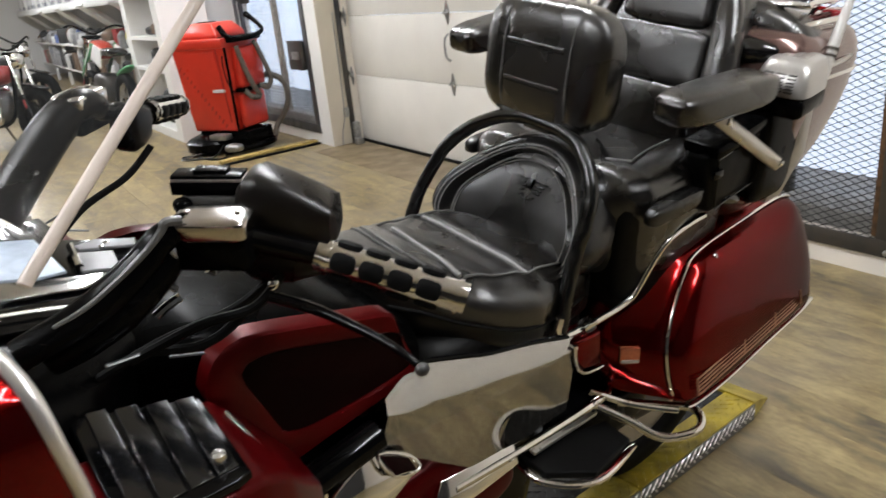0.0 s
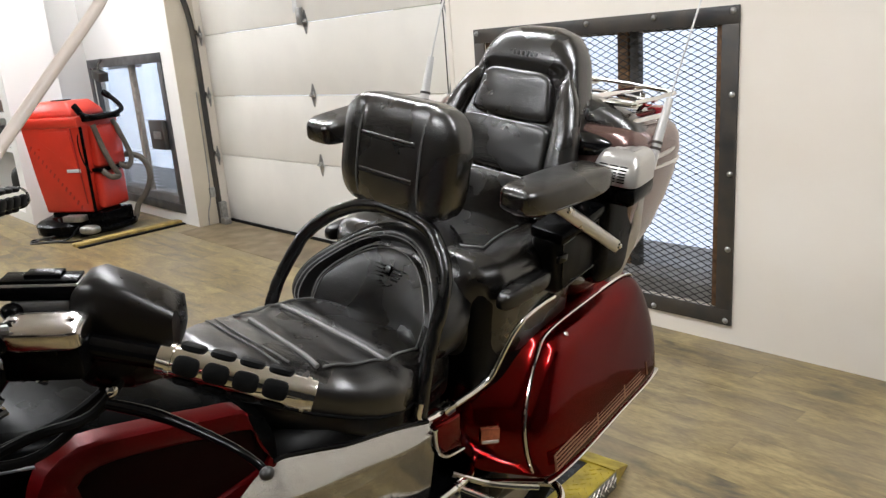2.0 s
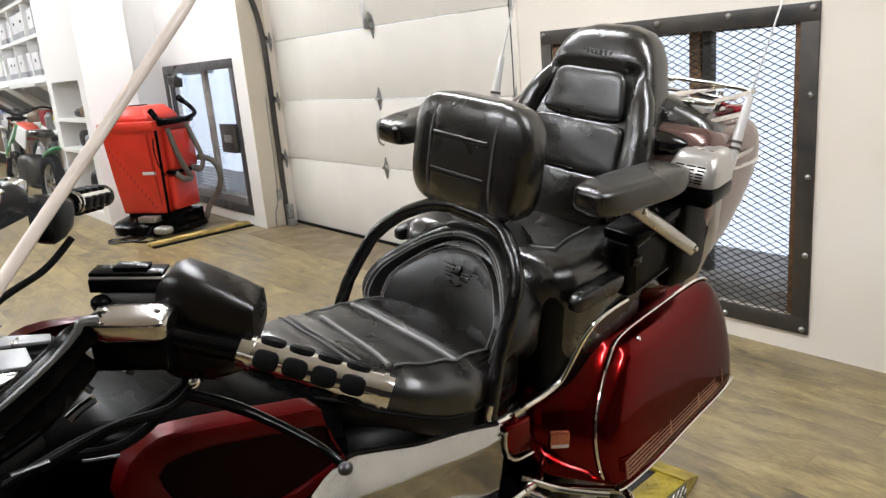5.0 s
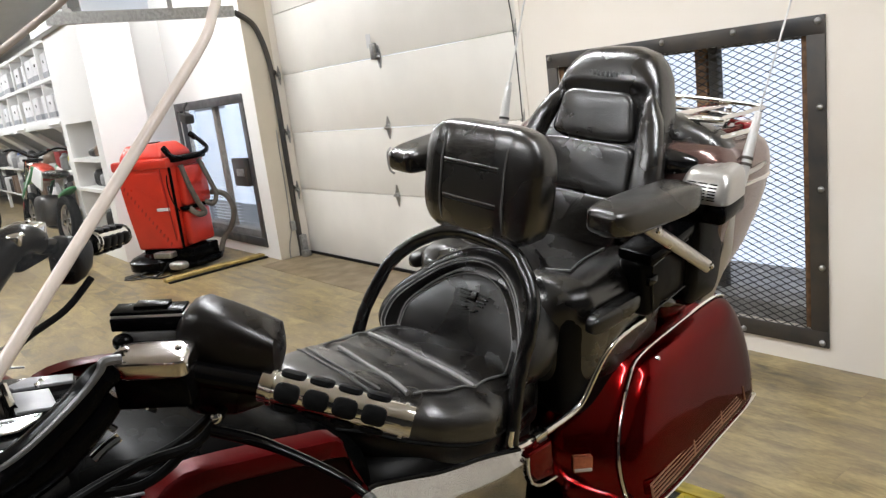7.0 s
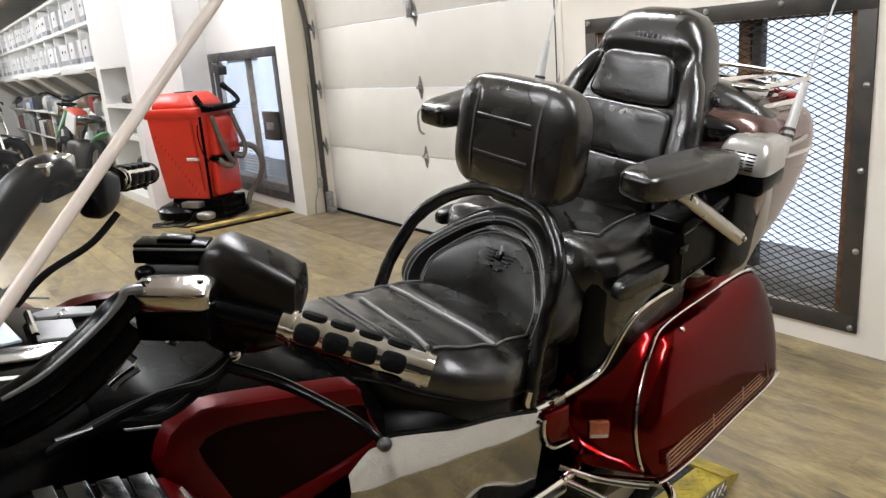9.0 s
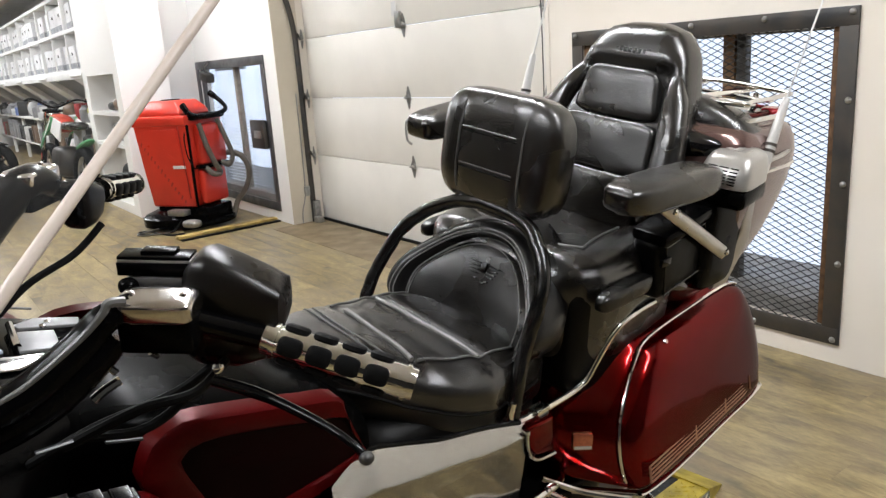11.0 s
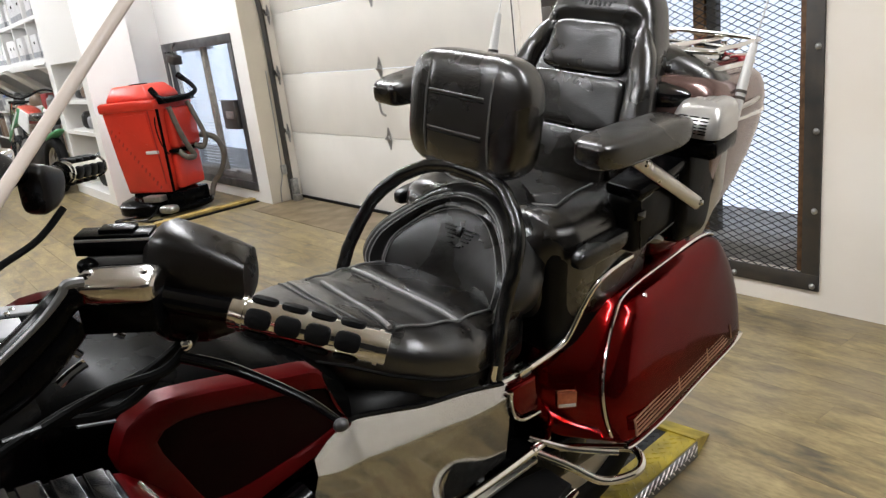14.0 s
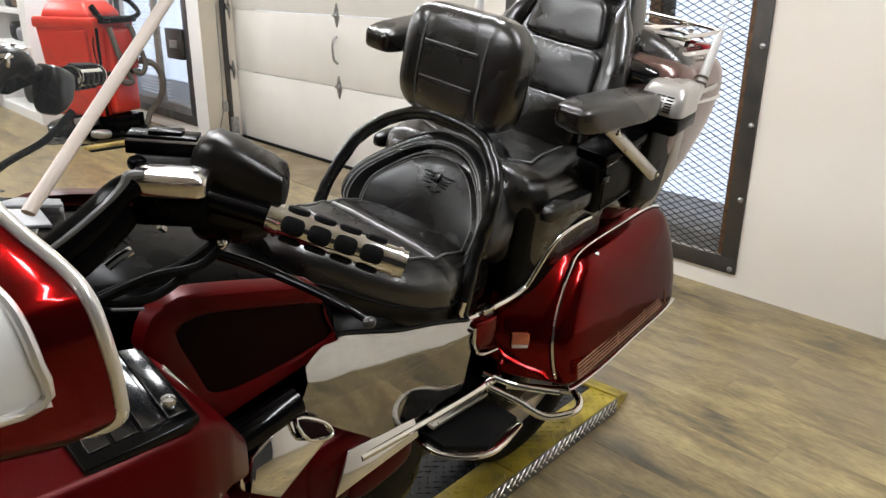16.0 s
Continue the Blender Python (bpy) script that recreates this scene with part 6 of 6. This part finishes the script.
part("brush_deck", lathe(bmesh.new(), [(0.27, 0.02), (0.305, 0.03), (0.31, 0.10), (0.28, 0.125), (0.18, 0.16)], 40, pose(-0.10, -0.08, 0)), PLASTIC, scr, "round black brush deck")
part("chassis", boxbm((0.08, 0, 0.13), (0.60, 0.36, 0.12), 0.012), PLASTIC, scr)
part("front_bracket", boxbm((0.10, -0.26, 0.155), (0.20, 0.10, 0.05), 0.008), GALV, scr)
part("squeegee", tubebm([(0.20, -0.36, 0.04), (0.38, -0.10, 0.05), (0.40, 0.12, 0.05), (0.24, 0.36, 0.04)], 0.03, n=8), PLASTIC, scr, "black squeegee bar")
part("pedal", cushion((0.30, -0.33, 0.075), (0.09, 0.06, 0.035), 3.0), GALV, scr)
for y in (-0.17, 0.17):
    part("wheel", lathe(bmesh.new(), [(0.02, -0.02), (0.085, -0.02), (0.09, 0), (0.085, 0.02), (0.02, 0.02)], 20, pose(0.10, y, 0.09, 90)), RUBBER, scr)
part("hook_rod", tubebm([(-0.05, -0.30, 0.16), (-0.02, -0.34, 0.05), (-0.20, -0.50, 0.008), (-0.10, -0.54, 0.008), (0.10, -0.42, 0.008)], 0.008, n=6), STEEL, scr)

mt = thing("floor_mat_edge", pose(-0.28, -0.80, 0, 0, 0, 4), "yellow-edged threshold board lying on the floor", "threshold board")
part("board", boxbm((-0.03, 0, 0.018), (0.10, 0.98, 0.034), 0.006), WOODY, mt, "worn yellow timber board")
part("rubber_strip", boxbm((0.055, 0.0, 0.008), (0.05, 0.98, 0.014), 0.003), RUBBER, mt)
wm = thing("window_lock_box", pose(-0.44, YS - 0.04, 0.835), "dark steel lock box bolted to the window frame", "lock box")
part("box", boxbm((0, 0, 0), (0.30, 0.05, 0.27), 0.006), STEEL, wm)
part("hasp", boxbm((0.03, -0.03, 0.0), (0.16, 0.012, 0.07), 0.003), GALV, wm)
cm = thing("camera_box", pose(-1.62, YS - 0.06, 1.40), "small dark sensor box at the window head", "sensor")
part("box", boxbm((0, 0, 0), (0.20, 0.10, 0.09), 0.01, pose(0, 0, 0, 0, 12)), STEEL, cm)
part("bracket", tubebm([(-0.02, 0.05, 0.16), (-0.02, 0.0, 0.10), (0, 0, 0.04)], 0.012, n=8), STEEL, cm)


# ---------------------------------------------------------------- shelves with parts boxes
def carton(x, y, z, w, h, d, turn):
    root = thing("parts_box", pose(x, y, z, 0, 0, turn), "white cardboard parts box with a grey printed band", "box", "boxes on the shelves")
    part("carton", boxbm((0, 0, h / 2), (w, d, h), 0.004), PAPER, root)
    part("printed_band", boxbm((0, -d / 2 - 0.001, h * 0.16), (w * 0.98, 0.003, h * 0.22)), GREYC, root, "grey printed skyline band")
    part("side_band", boxbm((w / 2 + 0.001, 0, h * 0.16), (0.003, d * 0.98, h * 0.22)), GREYC, root)
    part("hand_hole", boxbm((0, -d / 2 - 0.001, h * 0.66), (0.06, 0.004, 0.035), 0.001), PLASTIC, root)
    return root


sh = thing("wall_shelf", pose(0, 0, 0), "white two-tier wall shelf with upright dividers", "shelf")
for z in (1.58, 2.07, 2.52):
    part("board", boxbm((-9.70, YN + 0.32, z), (12.46, 0.52, 0.045), 0.004), WHITEP, sh)
part("fascia", boxbm((-9.70, YN + 0.05, 1.535), (12.46, 0.022, 0.10), 0.004), WHITEP, sh)
for k in range(13):
    part("divider", boxbm((-3.50 - 0.95 * k, YN + 0.32, 2.05), (0.04, 0.50, 0.92), 0.003), WHITEP, sh)
random.seed(4)
for z in (1.604, 2.094):
    for k in range(25):
        x = -3.72 - 0.475 * k
        carton(x, YN + 0.30 + random.uniform(-0.02, 0.03), z, 0.40, 0.30 + random.uniform(-0.015, 0.015), 0.42, random.uniform(-3, 3))
rk = thing("slanted_rack", pose(0, 0, 0), "row of slanted white timber braces under the shelf", "rack")
for k in range(5):
    x = -3.95 - 2.45 * k
    part("brace", boxbm((x, YN + 0.46, 1.19), (0.62, 1.12, 0.07), 0.006, pose(0, 0, 0, -40)), WHITEP, rk)
part("back_board", boxbm((-9.7, YN + 1.0, 1.2), (12.4, 0.03, 1.0)), WALL_W, rk)
part("rail", boxbm((-9.7, YN + 0.95, 0.95), (12.4, 0.05, 0.06), 0.004), WHITEP, rk)
ws = thing("work_bench", pose(-9.75, YN + 0.55, 0), "white workbench crowded with parts under the braces", "bench")
part("top", boxbm((0, 0, 0.86), (11.9, 0.6, 0.04), 0.004), WHITEP, ws)
for x in (-5.8, -3.9, -1.95, 0.0, 1.95, 3.9, 5.8):
    part("leg", boxbm((x, -0.2, 0.42), (0.06, 0.06, 0.84), 0.004), WHITEP, ws)
part("lower_shelf", boxbm((0, 0, 0.35), (11.8, 0.5, 0.03), 0.004), WHITEP, ws)
COLS = [mat("clutter_%s" % n, c, 0.5, vary=0.3, scale=12) for n, c in (("yellow", (0.55, 0.47, 0.03)), ("black", (0.03, 0.03, 0.03)), ("grey", (0.3, 0.3, 0.31)), ("brown", (0.16, 0.10, 0.06)), ("blue", (0.12, 0.18, 0.42)), ("red", (0.35, 0.03, 0.03)), ("white", (0.72, 0.72, 0.72)))]
NAMES = ("yellow", "black", "grey", "brown", "blue", "red", "white")
SHAPES = ("parts_bin", "canister", "spare_part")
for k in range(86):
    c = 0 if k in (9, 20) else random.choice((1, 1, 2, 2, 2, 3, 4, 5, 6, 6))
    w, h, kind = random.uniform(0.12, 0.30), random.uniform(0.08, 0.30), random.randrange(3)
    if kind == 0:
        bm = boxbm((0, 0, h / 2), (w, 0.24, h), 0.015)
    elif kind == 1:
        bm = lathe(bmesh.new(), [(w * 0.36, 0), (w * 0.38, 0.01), (w * 0.38, h * 0.75), (w * 0.16, h * 0.92), (w * 0.16, h)], 14)
    else:
        bm = creased(cushion((0, 0, h / 2), (w * 0.6, 0.10, h / 2), 2.6, n=18, k=8), 0.03, 9, k)
    ob = part(SHAPES[kind], bm, COLS[c])
    ob.matrix_world = pose(-3.95 - 0.133 * k, YN + (0.38 if k % 2 else 0.62) + random.uniform(-0.05, 0.05), 0.88, 0, 0, random.uniform(-25, 25))
    tagged(ob, "%s %s among parts on the workbench" % (NAMES[c], ("plastic bin", "metal canister", "loose spare part")[kind]), ("bin", "canister", "spare part")[kind], "clutter on the bench")
for k in range(26):
    c = random.choice((1, 1, 2, 2, 3, 5, 6))
    h = random.uniform(0.15, 0.42)
    ob = part("crate", boxbm((0, 0, h / 2), (random.uniform(0.25, 0.45), 0.4, h), 0.02), COLS[c])
    ob.matrix_world = pose(-4.1 - 0.42 * k, YN + 0.5, 0.365, 0, 0, random.uniform(-8, 8))
    tagged(ob, "%s crate stored below the bench" % NAMES[c], "crate", "crates under the bench")
# small things in the niches
for k, (x, z) in enumerate(((-2.75, 1.10), (-2.45, 1.10), (-2.2, 1.10), (-2.8, 0.76), (-2.5, 0.76), (-2.25, 0.76), (-2.6, 0.10), (-2.25, 0.10))):
    h = (0.10, 0.14, 0.26, 0.20, 0.16, 0.22, 0.42, 0.5)[k]
    ob = part("spare_part", cushion((0, 0, h / 2), (0.11, 0.12, h / 2), 3.5, n=20, k=8), COLS[(1, 3, 4, 1, 2, 1, 1, 2)[k]])
    ob.matrix_world = pose(x, YN + 0.2, z, 0, 0, 25 * k)
    tagged(ob, "%s spare part stored in the wall niche" % NAMES[(1, 3, 4, 1, 2, 1, 1, 2)[k]], "spare part", "spare parts in the niches")


# ---------------------------------------------------------------- motorcycles in the background
GREEN = mat("motocross_green", (0.10, 0.36, 0.16), 0.4, vary=0.2, scale=10)
ORANGE = mat("motocross_red", (0.55, 0.06, 0.03), 0.4, vary=0.2, scale=10)
def spoked_wheel(parent, x, r, spokes, tyre_w, metal):
    bm = bmesh.new()
    rings = []
    for k in range(40):
        a = 2 * math.pi * k / 40
        rings.append(ring(V(x + (r - tyre_w) * math.cos(a), 0, r + (r - tyre_w) * math.sin(a)), (math.cos(a), 0, math.sin(a)), (0, 1, 0), tyre_w, tyre_w * 0.9, 10, 2.4))
    skin(bm, rings, loop=True)
    w = part("wheel", bm, RUBBER, parent, "spoked wheel with a black tyre")
    bm = bmesh.new()
    rings = []
    for k in range(40):
        a = 2 * math.pi * k / 40
        rings.append(ring(V(x + (r - 2 * tyre_w) * math.cos(a), 0, r + (r - 2 * tyre_w) * math.sin(a)), (math.cos(a), 0, math.sin(a)), (0, 1, 0), 0.012, 0.03, 8, 3))
    skin(bm, rings, loop=True)
    part("rim", bm, metal, w)
    part("hub", lathe(bmesh.new(), [(0.03, -0.06), (0.05, -0.05), (0.05, 0.05), (0.03, 0.06)], 16, pose(x, 0, r, 90)), CHROME, w)
    for k in range(spokes):
        a = 2 * math.pi * k / spokes
        part("spoke", tubebm([(x + 0.04 * math.cos(a), 0.02 * (-1) ** k, r + 0.04 * math.sin(a)), (x + (r - 2 * tyre_w) * math.cos(a), 0, r + (r - 2 * tyre_w) * math.sin(a))], 0.007 if spokes > 10 else 0.012, n=6, per=1), metal, w)
    return w


def motorbike(m, label, tank_mat, tall=False):
    root = thing("motorcycle", m, label, "motorcycle", "motorcycles in the workshop")
    r = 0.34
    wb = 1.5 if not tall else 1.45
    spoked_wheel(root, wb, r, 12 if tall else 9, 0.055 if tall else 0.066, ALU if tall else GLOSS)
    spoked_wheel(root, 0, r, 12 if tall else 9, 0.066, ALU if tall else GLOSS)
    hz = 1.10 if not tall else 1.15
    for s in (1, -1):
        leg = part("fork", tubebm([(wb, 0.09 * s, r), (wb - 0.10, 0.09 * s, r + 0.26)], [0.032, 0.030], n=10, per=1), GLOSS, root, "black lower fork leg")
        part("stanchion", tubebm([(wb - 0.10, 0.09 * s, r + 0.25), (wb - 0.26, 0.09 * s, hz - 0.02)], 0.018, n=10, per=1), CHROME, leg, "chrome fork stanchion")
        part("reflector", boxbm((wb - 0.05, 0.122 * s, r + 0.16), (0.025, 0.006, 0.10), 0.002, pose(0, 0, 0, 0, -21)), COLS[5], leg, "red reflector")
    part("yoke", boxbm((wb - 0.26, 0, hz - 0.04), (0.07, 0.24, 0.035), 0.008), GLOSS, root)
    part("handlebar", tubebm([(wb - 0.48, 0.38, hz + 0.08), (wb - 0.38, 0.25, hz + 0.10), (wb - 0.34, 0, hz), (wb - 0.38, -0.25, hz + 0.10), (wb - 0.48, -0.38, hz + 0.08)], 0.014, n=8), GLOSS, root)
    part("headlight", cushion((wb - 0.22, 0, hz - 0.12), (0.08, 0.09, 0.09), 2.4, n=20, k=10), CHROME, root)
    part("tank", cushion((wb - 0.62, 0, 0.82 if not tall else 0.95), (0.27, 0.13, 0.11), 2.6, n=24, k=10, m=pose(0, 0, 0, 0, -8)), ORANGE if tall else tank_mat, root)
    if tall:
        for s in (1, -1):
            blade = part("side_plate", plate(bmesh.new(), [(wb - 0.32, 0.15 * s, 0.74), (wb - 0.24, 0.16 * s, 0.62), (wb - 0.42, 0.16 * s, 0.80), (wb - 0.72, 0.14 * s, 1.04), (wb - 0.80, 0.13 * s, 1.02), (wb - 0.62, 0.14 * s, 0.86)], (0, 0.02 * s, 0), 0.004), GREEN, root, "green plastic shroud")
            part("number_panel", plate(bmesh.new(), [(wb - 0.62, 0.13 * s, 0.84), (wb - 0.78, 0.13 * s, 1.02), (wb - 1.05, 0.12 * s, 0.96), (wb - 0.96, 0.12 * s, 0.72)], (0, 0.018 * s, 0), 0.004), WHITEP, root, "white number panel")
            part("stripe", plate(bmesh.new(), [(wb - 0.40, 0.172 * s, 0.77), (wb - 0.70, 0.162 * s, 1.00), (wb - 0.72, 0.162 * s, 0.985), (wb - 0.42, 0.172 * s, 0.755)], (0, 0.004 * s, 0)), WHITEP, blade)
    else:
        part("air_cleaner", cushion((wb - 0.72, 0.17, 0.60), (0.11, 0.05, 0.10), 3.0, n=16, k=8), CHROME, root)
        part("side_cover", cushion((wb - 1.15, 0.0, 0.58), (0.20, 0.14, 0.12), 3.5, n=16, k=8), GLOSS, root)
    part("seat", cushion((wb - 1.12, 0, 0.74 if not tall else 0.92), (0.30, 0.13, 0.055), 3.0, n=20, k=8), LEATHER, root)
    part("engine", cushion((wb - 0.75, 0, 0.46), (0.24, 0.15, 0.20), 4.0, n=20, k=8), STEEL, root)
    part("exhaust", tubebm([(wb - 0.5, -0.15, 0.5), (wb - 0.45, -0.18, 0.3), (wb - 0.9, -0.2, 0.27), (0.0, -0.2, 0.32)], 0.035, n=10), CHROME, root)
    part("frame_tube", tubebm([(wb - 0.32, 0, hz - 0.08), (wb - 0.42, 0, 0.35), (wb - 0.9, 0, 0.24), (0, 0, r)], 0.022, n=8), GLOSS, root)
    part("front_fender", cushion((wb - 0.02, 0, 2 * r + 0.01 if not tall else 2 * r + 0.14), (0.24, 0.065, 0.02), 2.4, n=16, k=8, m=pose(0, 0, 0, 0, 10)), tank_mat if tall else GLOSS, root)
    part("rear_fender", cushion((-0.05, 0, 2 * r + 0.02), (0.28, 0.07, 0.03), 2.4, n=16, k=8, m=pose(0, 0, 0, 0, 15)), tank_mat if tall else GLOSS, root)
    part("stand", tubebm([(wb - 0.8, 0.1, 0.3), (wb - 0.85, 0.3, 0.0)], 0.014, n=6, per=1), STEEL, root)
    return root


motorbike(pose(-4.60, -3.20, 0, -6, 0, 33), "black cruiser motorcycle with a red tank on its stand", COLS[5])
motorbike(pose(-3.62, -1.36, 0, 6, 0, 186), "green and red motocross motorcycle by the wall", GREEN, True)
motorbike(pose(-7.3, -2.95, 0, -6, 0, 38), "dark parked motorcycle in the workshop row", COLS[1])
# ---------------------------------------------------------------- floor boards
BW, BL = 0.152, 1.22


def board_mesh(length):
    bm = boxbm((length / 2, BW / 2, -0.004), (length - 0.0008, BW - 0.0008, 0.008))
    me = bpy.data.meshes.new("board")
    bm.to_mesh(me)
    bm.free()
    me.materials.append(FLOOR)
    return me


full = board_mesh(BL)
random.seed(11)
REST = []
y = -9.0
while y < 0.06:
    shift = random.uniform(0, BL)
    x = -16.0 - shift
    while x < 10.0:
        near = -0.6 < x < 6.6 and -3.6 < y < -0.02
        if near:
            ob = new("board", full)
            ob.location = (x, y, 0)
            ob.parent = floor
        else:
            REST.append((x, y))
        x += BL
    y += BW
vs, fs = [], []
for x, y in REST:
    k = len(vs)
    a, b = max(x + 0.001, -16.0), min(x + BL - 0.001, 10.0)
    if b - a < 0.01:
        continue
    for z in (-0.008, 0.0):
        vs.extend([(a, y + 0.001, z), (b, y + 0.001, z), (b, y + BW - 0.001, z), (a, y + BW - 0.001, z)])
    fs.extend([(k + 4, k + 5, k + 6, k + 7), (k, k + 1, k + 5, k + 4), (k + 1, k + 2, k + 6, k + 5), (k + 2, k + 3, k + 7, k + 6), (k + 3, k, k + 4, k + 7)])
me = bpy.data.meshes.new("far_boards")
me.from_pydata(vs, [], fs)
me.materials.append(FLOOR)
far = new("far_boards", me)
far.parent = floor
far["kind"] = "stuff"
